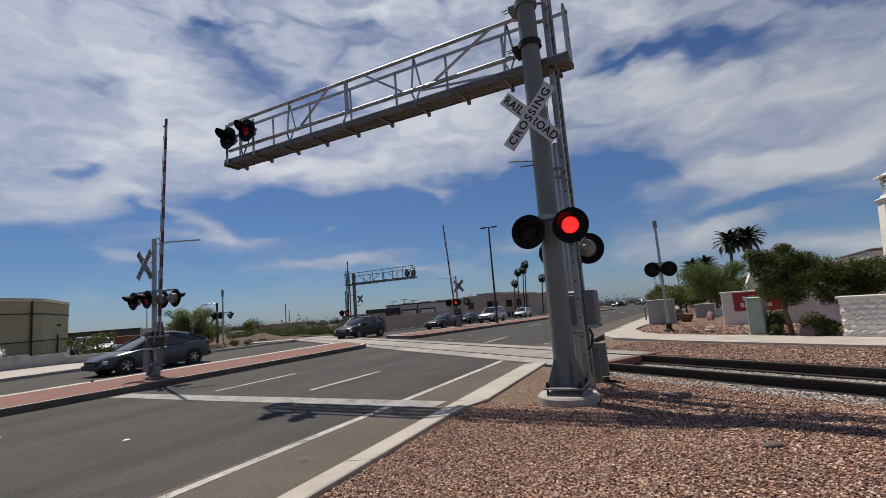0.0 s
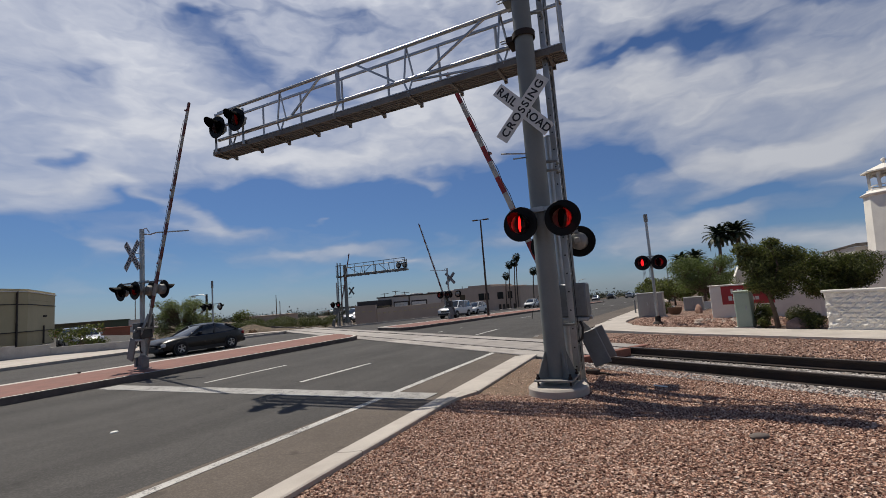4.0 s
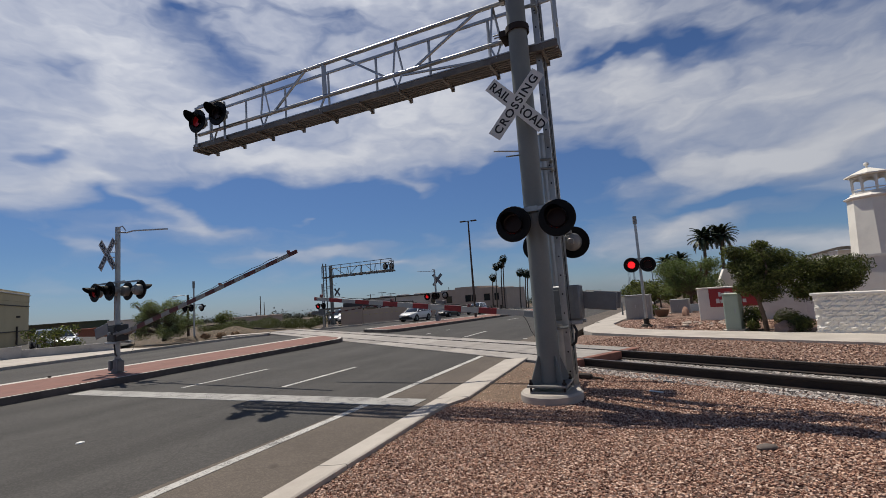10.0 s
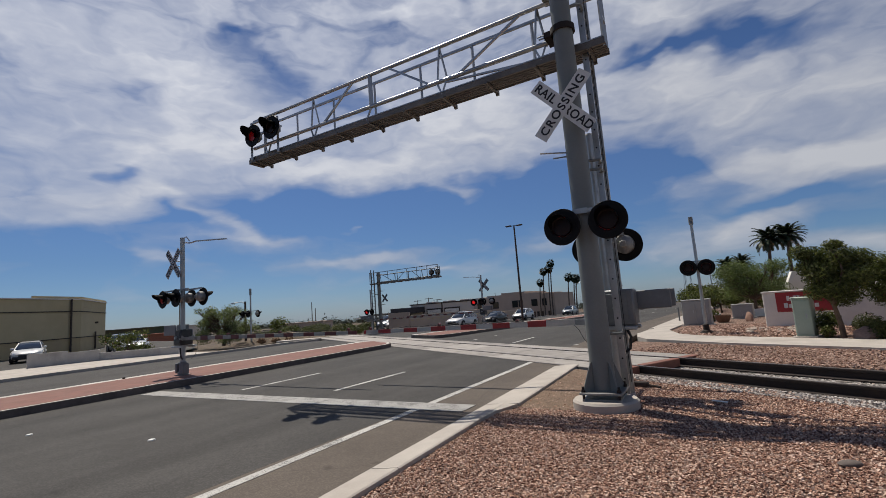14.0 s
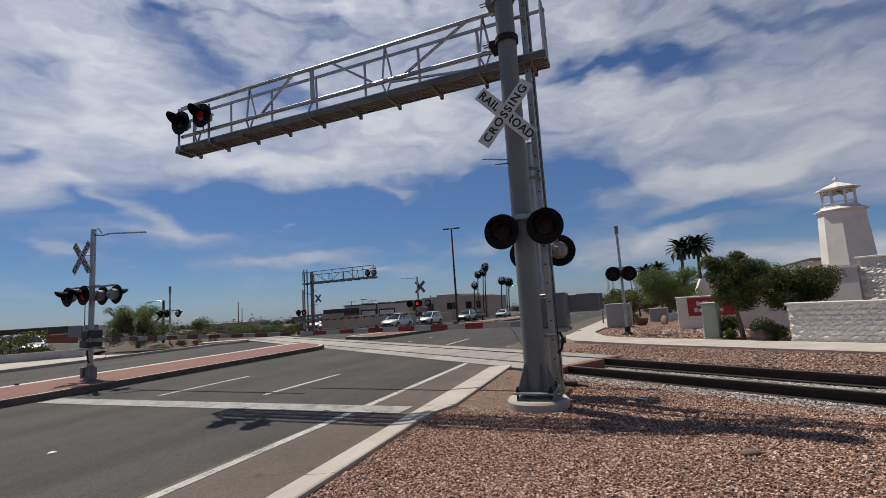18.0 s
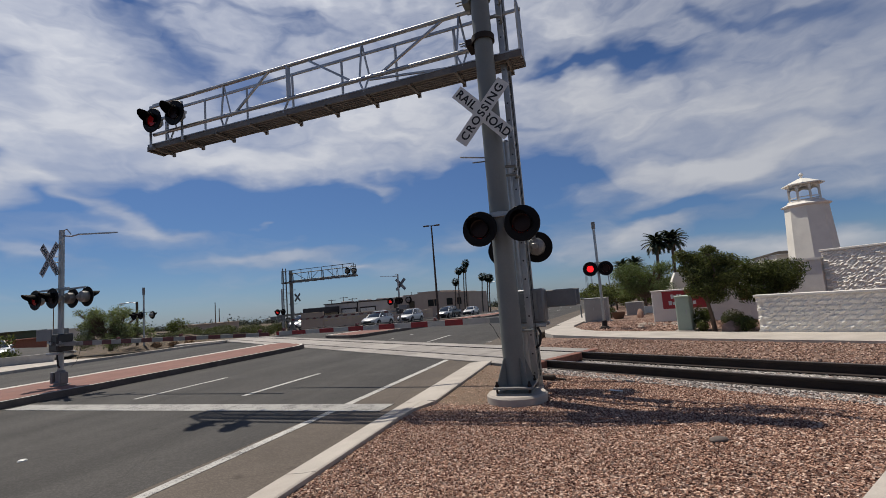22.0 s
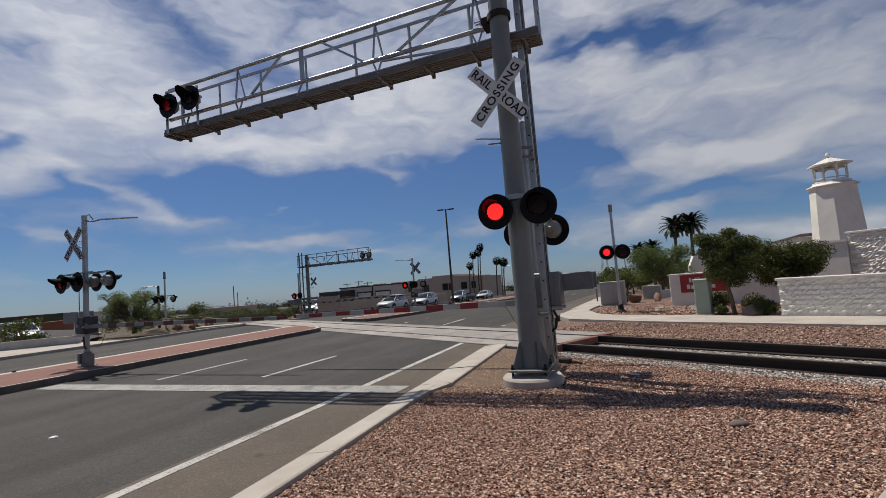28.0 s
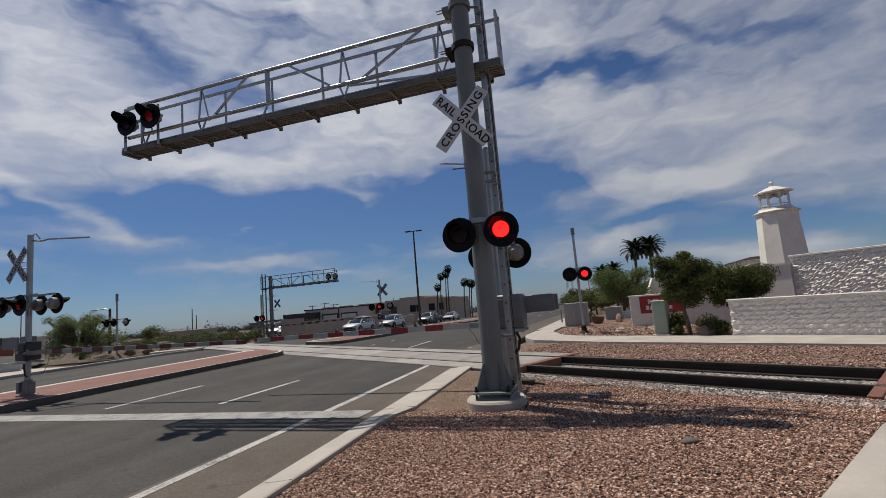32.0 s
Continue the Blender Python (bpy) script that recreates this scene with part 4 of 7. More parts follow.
    rod(bm, (0, 0.0, -0.08), (0.10, 0.20, -0.08), 0.014, seg=6)
    part("bracket", bm, STEEL, root, "steel sign bracket", m)


def gate_arm(root, m, length, side, start, name="gate_arm", lights=3, weight=(1.0, 0.28, 0.34, 0.16, 0.34)):
    """A striped arm that points along +x of its pose when it is down (side -1: along -x), turning about y."""
    white, red_m = (GATE_WHITE, GATE_RED) if start == "near" else (ARM_GREY, ARM_RED)
    bm = B()
    x = 0.75 + max(0.0, (length - 0.75) - 11 * 0.375) * (1 if length < 5.5 else 0)
    stripes = []
    k = 0
    while x < length - 0.05:
        x1 = min(x + 0.375, length)
        w0, w1 = 0.062 - 0.022 * x / length, 0.062 - 0.022 * x1 / length
        stripes.append((x, x1, w0, w1, k))
        x, k = x1, k + 1
    bar(bm, (side * 0.1, 0, 0), (side * (length - 0.02), 0, 0), 0.034, 0.07)
    arm = part(name, bm, white, root, "red and white striped barrier arm", m, smooth=False)
    bm = B()
    bar(bm, (side * 0.12, 0, 0), (side * stripes[0][0], 0, 0), 0.044, 0.11)
    part("arm_root", bm, white, arm, "plain pale arm root", smooth=False)
    for k, (x0, x1, w0, w1, _) in enumerate(stripes):
        red = (len(stripes) - 1 - k) % 2 == 0
        bm = B()
        vs = [bm.verts.new((side * x, y * 0.022, s * z)) for x, z in ((x0, w0), (x1 - 0.001, w1)) for y, s in ((-1, -1), (1, -1), (1, 1), (-1, 1))]
        for q in ((3, 2, 1, 0), (4, 5, 6, 7), (0, 1, 5, 4), (1, 2, 6, 5), (2, 3, 7, 6), (3, 0, 4, 7)):
            bm.faces.new([vs[i] for i in q])
        bmesh.ops.recalc_face_normals(bm, faces=bm.faces[:])
        part("stripe", bm, red_m if red else white, arm, "red stripe" if red else "white stripe", smooth=False)
    bm = B()
    bent(bm, [(side * 0.62, 0.03, -0.05), (side * 0.54, 0.04, -0.14), (side * 0.46, 0.05, -0.32), (side * 0.32, 0.06, -0.50), (side * 0.12, 0.06, -0.62)], 0.005, 5)
    part("hanging_wire", bm, RUBBER, arm, "thin hanging wire")
    for f in (0.30, 0.62, 0.965)[:lights]:
        b2 = B()
        box(b2, (side * f * length - 0.04, -0.025, 0.045), (side * f * length + 0.04, 0.025, 0.065), bevel=0.006)
        rod(b2, (side * f * length, -0.035, 0.088), (side * f * length, 0.035, 0.088), 0.026, seg=10)
        part("arm_lamp", b2, mat("arm_lamp_red", (0.16, 0.05, 0.045), 0.4, vary=0.1), arm, "small red barrier lamp")
    b2 = B()
    for y in (0.04 - weight[4], weight[4] - 0.04):
        bar(b2, (side * 0.55, y * 0.35, 0), (side * 0.05, y, 0), 0.02, 0.10)
        bar(b2, (side * 0.05, y, 0), (-side * (weight[0] - 0.2), y, weight[1] * 0.75), 0.025, 0.13)
    bar(b2, (side * 0.12, -0.3, 0), (side * 0.12, 0.3, 0), 0.06, 0.05)
    part("arm_support", b2, SILVER, arm, "steel arm support", smooth=False)
    for y in (-weight[4], weight[4]):
        b2 = B()
        box(b2, (-weight[2], -0.022, -weight[3]), (weight[2], 0.022, weight[3]), Matrix.Translation((-side * weight[0], y, weight[1])), bevel=0.012)
        part("counterweight", b2, BOX_GREY, arm, "grey steel counterweight plate", smooth=False)
    b2 = B()
    bent(b2, [(side * (0.75 + i * 0.3), -0.03, 0.075 + 0.012 * (-1) ** i) for i in range(int((length - 0.9) / 0.3))], 0.007, 5)
    part("arm_cable", b2, RUBBER, arm, "black lamp cable on the arm")
    ARMS.append((arm, m, side, start))
    return arm


def gate_drive(root, x, y, z0, z1, w=0.22, paint_m=None):
    """The mechanism box on the gate post with clamps and conduit."""
    bm = B()
    box(bm, (x - w, y - 0.19, z0), (x + w, y + 0.19, z1), bevel=0.025)
    d = part("gate_drive", bm, paint_m or BOX_GREY, root, "gate mechanism box")
    bm = B()
    box(bm, (x - 0.17, y - 0.205, z0 + 0.06), (x + 0.17, y - 0.192, z1 - 0.06), bevel=0.008)
    part("cover", bm, paint_m or BOX_GREY, d, "bolted cover plate")
    for yy in (-0.19, 0.19):
        bm = B()
        box(bm, (x - 0.28, y + yy - 0.03, z0 - 0.07), (x + 0.28, y + yy + 0.03, z0 - 0.01), bevel=0.01)
        part("clamp", bm, STEEL, d, "steel clamp")
    bm = B()
    rod(bm, (x, y - 0.26, (z0 + z1) / 2), (x, y + 0.26, (z0 + z1) / 2), 0.045)
    part("shaft", bm, STEEL, d)
    bm = B()
    bent(bm, [(x + 0.1, y - 0.15, z0 - 0.02), (x + 0.17, y - 0.18, z0 - 0.18), (x + 0.13, y - 0.14, z0 - 0.36), (x + 0.05, y - 0.06, z0 - 0.42)], 0.022)
    part("conduit", bm, RUBBER, d, "black flexible conduit")


def mast_foot(root, x, y, r, h):
    """A round concrete footing with bolts and gusset plates."""
    bm = B()
    spin(bm, [(r, -0.1), (r, h - 0.03), (r - 0.03, h), (0, h)], Matrix.Translation((x, y, 0)), 28)
    part("footing", bm, CONC_LIGHT, root, "round concrete footing")


def cantilever(m, walk_z=5.65, top_z=6.69, low_z=5.98, tip=8.12, post_z=7.05, label="", circuits=("tip", "near"), lettered=True, low_heads=True, ladder_z=7.9, ALU=ALU, sign=(-0.08, -0.24, 4.62)):
    """A signal bridge arm over the lanes: mast at the origin, arm towards -x, facing -y."""
    root = thing("cantilever_signal", m, label, "railway signal")
    mast_foot(root, 0, 0, 0.47, 0.13)
    bm = B()
    rod(bm, (0, 0, 0.2), (0, 0, post_z), 0.172, 0.155, 28)
    part("mast", bm, GREY_PAINT, root, "grey painted steel mast")
    bm = B()
    box(bm, (-0.30, -0.30, 0.215), (0.30, 0.30, 0.25), bevel=0.006)
    box(bm, (-0.27, -0.27, 0.13), (0.27, 0.27, 0.155), bevel=0.006)
    part("base_plate", bm, SILVER, root, "steel base plate", smooth=False)
    for sx in (-1, 1):
        for sy in (-1, 1):
            b = B()
            rod(b, (sx * 0.25, sy * 0.25, 0.1), (sx * 0.25, sy * 0.25, 0.33), 0.018, seg=8)
            rod(b, (sx * 0.25, sy * 0.25, 0.25), (sx * 0.25, sy * 0.25, 0.285), 0.034, seg=6)
            part("anchor_bolt", b, RUST, root)
    for a in range(4):
        b = B()
        q = Matrix.Rotation(radians(45 + 90 * a), 4, "Z")
        vs = [b.verts.new(q @ Vector((x, y, z))) for y in (-0.008, 0.008) for x, z in ((0.15, 0.25), (0.34, 0.25), (0.34, 0.30), (0.19, 0.66), (0.15, 0.66))]
        b.faces.new(vs[:5]), b.faces.new(vs[5:][::-1])
        for i in range(5):
            b.faces.new((vs[i], vs[5 + i], vs[5 + (i + 1) % 5], vs[(i + 1) % 5]))
        bmesh.ops.recalc_face_normals(b, faces=b.faces[:])
        part("gusset", b, GREY_PAINT, root, smooth=False)
    # collars that hold the arm
    for z in (low_z, top_z + 0.05):
        bm = B()
        spin(bm, [(0.168, -0.05), (0.195, -0.05), (0.195, 0.05), (0.168, 0.05)], Matrix.Translation((0, 0, z)), 28)
        box(bm, (-0.30, -0.05, z - 0.05), (-0.17, 0.30, z + 0.05))
        part("collar", bm, RUST if z == low_z else GREY_PAINT, root, "clamped steel collar")
        bm = B()
        for dy in (-0.02, 0.06):
            rod(bm, (-0.42, dy, z + 0.02), (-0.18, dy, z + 0.02), 0.013, seg=6)
        part("clamp_bolt", bm, STEEL, root)
    yt = 0.20
    for z, r in ((top_z, 0.038), (low_z, 0.042)):
        bm = B()
        rod(bm, (-0.22, yt, z), (-tip + 0.16, yt, z), r, seg=12)
        part("chord", bm, ALU, root, "aluminium tube chord")
    # web of the truss
    f = tip / 8.40
    for x in (-0.46, -2.51, -6.06, -7.7):
        x *= f
        for dx in (-0.09, 0.09):
            b = B()
            bar(b, (x + dx, yt + (0.10 if dx > 0 else 0), low_z), (x, yt, top_z), 0.03, 0.03)
            part("web_post", b, ALU, root, smooth=False)
        b = B()
        for dx in (-0.11, 0.11):
            bar(b, (x + dx, yt, low_z), (x, yt - 0.02, walk_z + 0.05), 0.025, 0.03)
        part("hanger", b, ALU, root, smooth=False)
    b = B()
    bar(b, (-4.31 * f, yt, low_z), (-4.31 * f, yt, top_z), 0.09, 0.05)
    part("web_post", b, ALU, root, smooth=False)
    b = B()
    bar(b, (-4.31 * f, yt, low_z), (-4.45 * f, yt - 0.02, walk_z + 0.05), 0.03, 0.03)
    part("hanger", b, ALU, root, smooth=False)
    for x0, x1 in ((-2.16, -0.76), (-2.76, -3.81), (-5.76, -4.81)):
        b = B()
        bar(b, (x0 * f, yt, low_z), (x1 * f, yt, top_z), 0.04, 0.04)
        part("web_brace", b, ALU, root, smooth=False)
    b = B()
    bar(b, (-2.4 * f, yt, low_z - 0.05), (-0.4, yt + 0.1, walk_z + 0.12), 0.035, 0.035)
    part("web_brace", b, ALU, root, smooth=False)
    # walkway
    y0, y1, xr = 0.18, 0.60, 0.60
    for i in range(5):
        b = B()
        yy = y0 + 0.035 + i * (y1 - y0 - 0.04) / 5
        box(b, (-tip, yy, walk_z), (xr, yy + 0.042, walk_z + 0.035))
        part("walkway_plank", b, GRATING, root, "pale metal walkway plank", smooth=False)
    for yy in (y0, y1):
        b = B()
        box(b, (-tip, yy - 0.012, walk_z - 0.02), (xr, yy + 0.012, walk_z + 0.09))
        part("edge_beam", b, WALK_BEAM, root, "weathered brown edge beam", smooth=False)
    # separate pale lip puts the beam's sunlit top edge into the shape
    b = B()
    box(b, (-tip, y0 - 0.02, walk_z + 0.092), (xr, y0 + 0.012, walk_z + 0.112))
    part("edge_lip", b, ALU, root, "aluminium lip of the edge beam, kept bright for its sunlit top", smooth=False)
    n = 9
    for i in range(n + 1):
        x = 0.35 - (tip + 0.1) * i / n
        b = B()
        bar(b, (x, y0 - 0.06, walk_z - 0.035), (x, y1 + 0.06, walk_z - 0.035), 0.05, 0.05)
        box(b, (x - 0.03, y1 + 0.02, walk_z - 0.09), (x + 0.03, y1 + 0.07, walk_z + 0.0))
        part("cross_beam", b, WALK_BEAM, root, smooth=False)
    for i in range(8):
        x = xr - 0.04 - (tip + xr - 0.1) * i / 7
        b = B()
        bar(b, (x, y1, walk_z), (x, y1, walk_z + 1.08), 0.045, 0.045)
        part("rail_post", b, ALU, root, smooth=False)
    for z in (1.08,):
        b = B()
        bar(b, (-tip, y1, walk_z + z), (xr, y1, walk_z + z), 0.04, 0.05)
        part("hand_rail", b, ALU, root, smooth=False)
    b = B()
    for z in (0.55, 1.06):
        bar(b, (xr - 0.03, 0.30, walk_z + z), (xr - 0.03, y1, walk_z + z), 0.04, 0.04)
    bar(b, (xr - 0.03, 0.30, walk_z), (xr - 0.03, 0.30, walk_z + 1.02), 0.04, 0.04)
    part("end_rail", b, ALU, root, smooth=False)
    b = B()
    box(b, (-tip - 0.04, y0, walk_z - 0.04), (-tip + 0.03, y1, walk_z + 0.07))
    for i in range(3):
        rod(b, (-tip + 0.08 + 0.1 * i, y0 + 0.15, walk_z + 0.09), (-tip + 0.08 + 0.1 * i, y1 - 0.1, walk_z + 0.09), 0.02, seg=8)
    part("tip_frame", b, WALK_BEAM, root, smooth=False)
    # the pair of lights at the tip
    b = B()
    bar(b, (-tip + 0.16, 0.12, walk_z), (-tip + 0.16, 0.12, walk_z + 0.98), 0.05, 0.05)
    bar(b, (-tip + 1.12, 0.12, walk_z), (-tip + 1.12, 0.12, walk_z + 0.9), 0.05, 0.05)
    bar(b, (-tip + 0.14, 0.12, walk_z + 0.62), (-tip + 1.24, 0.12, walk_z + 0.62), 0.05, 0.05)
    bar(b, (-tip + 0.14, 0.12, walk_z + 0.96), (-tip + 0.60, 0.12, walk_z + 0.96), 0.045, 0.045)
    part("light_frame", b, ALU, root, smooth=False)
    zc = walk_z + 0.62
    signal_head(root, pose(-tip + 0.52, -0.14, zc - 0.13), circuits[0] + "_l", dim=True)
    signal_head(root, pose(-tip + 1.19, -0.14, zc - 0.10), circuits[0] + "_r", dim=True)
    # ladder beside the mast
    b = B()
    for yy in (0.36, 0.78):
        part_b = B()
        box(part_b, (0.20, yy - 0.022, 0.05), (0.30, yy + 0.022, ladder_z), bevel=0.004)
        rl = part("ladder_rail", part_b, ALU, root, "punched aluminium ladder rail", smooth=False)
        hb = B()
        rod(hb, (0.25, yy - 0.0225, 0.35), (0.25, yy - 0.0245, 0.35), 0.014, seg=8)
        hole = mesh_of("rung_end", hb, BLACK, False)
        for i in range(int(ladder_z / 0.305) - 1):
            part("rung_end", hole, None, rl, m=Matrix.Translation((0, 0, i * 0.305)))
    for i in range(int(ladder_z / 0.305) - 1):
        r1 = B()
        rod(r1, (0.25, 0.36, 0.35 + i * 0.305), (0.25, 0.78, 0.35 + i * 0.305), 0.014, seg=6)
        part("rung", r1, ALU, root)
    for z in (3.75, 3.6, 6.75, 6.4, 8.0, 1.05):
        if z > post_z - 0.1:
            continue
        b = B()
        bent(b, [(0.14, 0.08, z), (0.30, 0.14, z), (0.30, 0.30, z), (0.25, 0.36, z)], 0.024, 6)
        part("stand_off", b, GREY_PAINT, root)
    b = B()
    bent(b, [(0.335, 0.36, 0.3), (0.335, 0.36, 2.0), (0.325, 0.36, ladder_z - 0.3)], 0.006, 6)
    part("cable", b, RUBBER, root, "black cable beside the ladder")
    # sign and stub antenna
    crossbuck(root, pose(*sign), lettered, 0.60 if lettered else 0.45, 0.115 if lettered else 0.09, None if lettered else SIGN_DIM)
    b = B()
    rod(b, (-0.16, -0.02, 3.93), (-0.55, -0.12, 3.98), 0.012, seg=6)
    rod(b, (-0.16, -0.04, 3.86), (-0.30, -0.28, 3.80), 0.012, seg=6)
    part("step_bolt", b, STEEL, root)
    if low_heads:
        b = B()
        bar(b, (-0.40, -0.20, 2.92), (0.45, -0.20, 2.92), 0.05, 0.06)
        box(b, (-0.10, -0.24, 2.88), (0.10, -0.14, 2.96))
        rod(b, (-0.27, -0.20, 2.92), (-0.27, -0.20, 2.78), 0.03)
        rod(b, (0.40, -0.20, 2.92), (0.40, -0.20, 2.78), 0.03)
        part("head_bracket", b, STEEL, root)
        signal_head(root, pose(-0.27, -0.36, 2.70), circuits[1] + "_l")
        signal_head(root, pose(0.40, -0.36, 2.71), circuits[1] + "_r")
    return root


def side_gate(m, length, side, label, start, circuits=None, pole_z=4.38, arm_z=1.2, arm_y=0.0, heads_back=True, back="away", head_z=2.45, arm_x=0.0, weight=(1.0, 0.28, 0.34, 0.16, 0.34)):
    """A gate on its own post beside a cantilever mast."""
    root = thing("crossing_gate", m, label, "railway gate")
    bm = B()
    spin(bm, [(0.25, -0.05), (0.25, 0.06), (0, 0.06)], None, 20)
    part("footing", bm, CONC_LIGHT, root)
    bm = B()
    rod(bm, (0, 0, 0), (0, 0, pole_z), 0.074, 0.07, 16)
    spin(bm, [(0.08, pole_z), (0.07, pole_z + 0.03), (0, pole_z + 0.05)], None, 16)
    part("post", bm, ALU, root, "round aluminium post")
    gate_drive(root, 0.15, 0.0, arm_z - 0.05, arm_z + 0.52, 0.27)
    gate_arm(root, pose(side * (0.25 + arm_x), arm_y, arm_z), length, side, start, weight=weight)
    if heads_back:
        b = B()
        bar(b, (-0.35, 0.1, head_z + 0.17), (0.35, 0.1, head_z + 0.17), 0.04, 0.05)
        part("head_bracket", b, STEEL, root)
        signal_head(root, pose(-0.30, 0.28, head_z, 0, 0, 180), back + "_r")
        signal_head(root, pose(0.33, 0.28, head_z, 0, 0, 180), back + "_l")
    return root


def median_gate(m, length, side, label, start, circuits, xb=True, heads=4, pole_z=4.3, arm=True, back="away", head_z=2.38, sign_x=-0.36, sign=None):
    """A post with crossbuck, lights both ways and a gate arm."""
    root = thing("crossing_gate", m, label, "railway gate")
    bm = B()
    box(bm, (-0.17, -0.17, 0.0), (0.17, 0.17, 0.03))
    spin(bm, [(0.15, 0.03), (0.15, 0.10), (0.11, 0.14), (0.11, 0.40), (0.09, 0.42)], None, 16)
    box(bm, (-0.19, -0.15, 0.08), (-0.09, 0.12, 0.38), bevel=0.012)
    box(bm, (0.09, -0.1, 0.05), (0.17, 0.1, 0.36), bevel=0.012)
    part("base", bm, BOX_GREY, root, "cast base with junction boxes")
    bm = B()
    rod(bm, (0, 0, 0.3), (0, 0, pole_z), 0.072, 0.068, 16)
    part("post", bm, STEEL, root, "galvanised steel post")
    bm = B()
    bent(bm, [(0.05, 0, pole_z - 0.16), (0.20, 0.14, pole_z - 0.18), (0.34, 0.24, pole_z - 0.13)], 0.022)
    bar(bm, (0.34, 0.24, pole_z - 0.13), (1.05, 0.85, pole_z - 0.10), 0.08, 0.03)
    bent(bm, [(0.02, 0, pole_z - 0.02), (0.10, 0.07, pole_z + 0.03), (0.18, 0.13, pole_z - 0.12)], 0.016, 6)
    part("outreach_lamp", bm, ALU, root, "flat aluminium outreach lamp")
    if xb:
        crossbuck(root, pose(sign_x, -0.10, pole_z - 0.80), True, 0.56, 0.115, sign or SIGN_SHADED)
    b = B()
    bar(b, (-0.80, -0.12, head_z + 0.25), (0.55, -0.12, head_z + 0.25), 0.04, 0.05)
    bar(b, (-0.40, 0.14, head_z + 0.25), (0.80, 0.14, head_z + 0.25), 0.04, 0.05)
    part("head_bracket", b, STEEL, root)
    signal_head(root, pose(-0.66, -0.28, head_z), circuits + "_l", dim=True)
    signal_head(root, pose(0.10, -0.28, head_z), circuits + "_r", dim=True)
    if heads > 2:
        signal_head(root, pose(-0.02, 0.30, head_z, 0, 0, 180), back + "_r")
        signal_head(root, pose(0.62, 0.30, head_z, 0, 0, 180), back + "_l")
    if arm:
        gate_drive(root, 0.02, 0.0, 0.92, 1.40, paint_m=DRIVE_DARK)
        gate_arm(root, pose(side * 0.25, 0.0, 1.12), length, side, start, weight=(0.62, 0.27, 0.33, 0.16, 0.20))
    return root


cantilever(pose(-2.94, 8.65, 0.0, 0, 0, 1.7), label="grey steel mast with a long aluminium signal arm over the lanes")
side_gate(pose(-2.90, 9.42, 0.0), 5.70, -1, "barrier gate on an aluminium post beside the signal mast", "near", arm_z=1.183, arm_y=0.55, arm_x=-0.08, weight=(0.78, 0.33, 0.31, 0.15, 0.34))
median_gate(pose(-15.76, 9.42, 0.165), 7.0, 1, "galvanised gate post with crossbuck standing on the brick median", "left", "left")
cantilever(pose(-29.4, 35.3, gz(35.3), 0, 0, 180), walk_z=4.55, top_z=5.38, low_z=4.72, tip=7.2, post_z=5.7, label="far grey signal bridge arm reaching over the oncoming lanes", circuits=("away", "away"), lettered=False, low_heads=False, ladder_z=5.9, ALU=GREY_PAINT, sign=(-0.45, -0.24, 3.2))
side_gate(pose(-29.9, 34.6, gz(34.6), 0, 0, 180), 5.6, -1, "far barrier gate beside the signal bridge", "far_left", pole_z=4.0, back="far", head_z=1.98)
median_gate(pose(-17.3, 33.0, gz(33) + 0.165, 0, 0, 180), 7.0, 1, "far gate post with crossbuck standing on the median", "far_mid", "away", pole_z=3.95, back="mid", head_z=1.90, sign_x=-0.16, sign=SIGN_DIM)

# ------------------------------------------------------------ plants
def leaf_mat(name, rgb, vary=0.45):
    """Leaves: each blade of its own tone, some light coming through."""
    m = MATS[name] = bpy.data.materials.new(name)
    m.use_nodes = True
    n = Net(m.node_tree)
    rnd = n.add("NewGeometry").outputs["Random Per Island"]
    dark, light = tuple(c * (1 - vary) for c in rgb), tuple(c * (1 + vary * 1.4) for c in rgb)
    col = n.ramp(rnd, [(0.0, dark), (0.55, rgb), (0.92, light), (1.0, (light[0] * 1.3, light[1] * 1.1, light[2]))])
    where = n.add("TexCoord").outputs["Object"]
    col = n.mix(1.0, col, n.ramp(n.noise(where, 1.6, 4.0), [(0.3, 0.7), (0.7, 1.25)]), "MULTIPLY")
    bs = n.add("BsdfPrincipled", Roughness=0.55)
    n.put(bs.inputs["Base Color"], col)
    bs.inputs["Specular IOR Level"].default_value = 0.2
    tr = n.add("BsdfTranslucent")
    n.put(tr.inputs["Color"], n.mix(1.0, col, (1.3, 1.5, 0.7), "MULTIPLY"))
    both = n.add("MixShader", Fac=0.28)
    n.tree.links.new(bs.outputs[0], both.inputs[1])
    n.tree.links.new(tr.outputs[0], both.inputs[2])
    n.tree.links.new(both.outputs[0], n.add("OutputMaterial").inputs[0])
    return m


LEAF_DARK = leaf_mat("dark_leaves", (0.078, 0.088, 0.030), 0.55)
LEAF_GREEN = leaf_mat("green_leaves", (0.085, 0.096, 0.042))
LEAF_PALE = leaf_mat("pale_leaves", (0.118, 0.148, 0.062))
LEAF_SILVER = leaf_mat("silver_leaves", (0.150, 0.170, 0.088))
LEAF_DUSTY = leaf_mat("dusty_leaves", (0.075, 0.080, 0.040))
BARK = mat("bark", (0.11, 0.075, 0.05), 0.9, vary=0.3, scale=5, grain=40, bump=0.6)
PALM_BARK = mat("palm_bark", (0.085, 0.068, 0.052), 0.9, vary=0.3, scale=4, grain=30, bump=0.7)
FROND = mat("palm_frond", (0.030, 0.046, 0.020), 0.55, vary=0.3, scale=1.5, grain=15, bump=0)
FROND_DRY = mat("dry_frond", (0.20, 0.15, 0.085), 0.8, vary=0.3, scale=2, grain=15, bump=0)


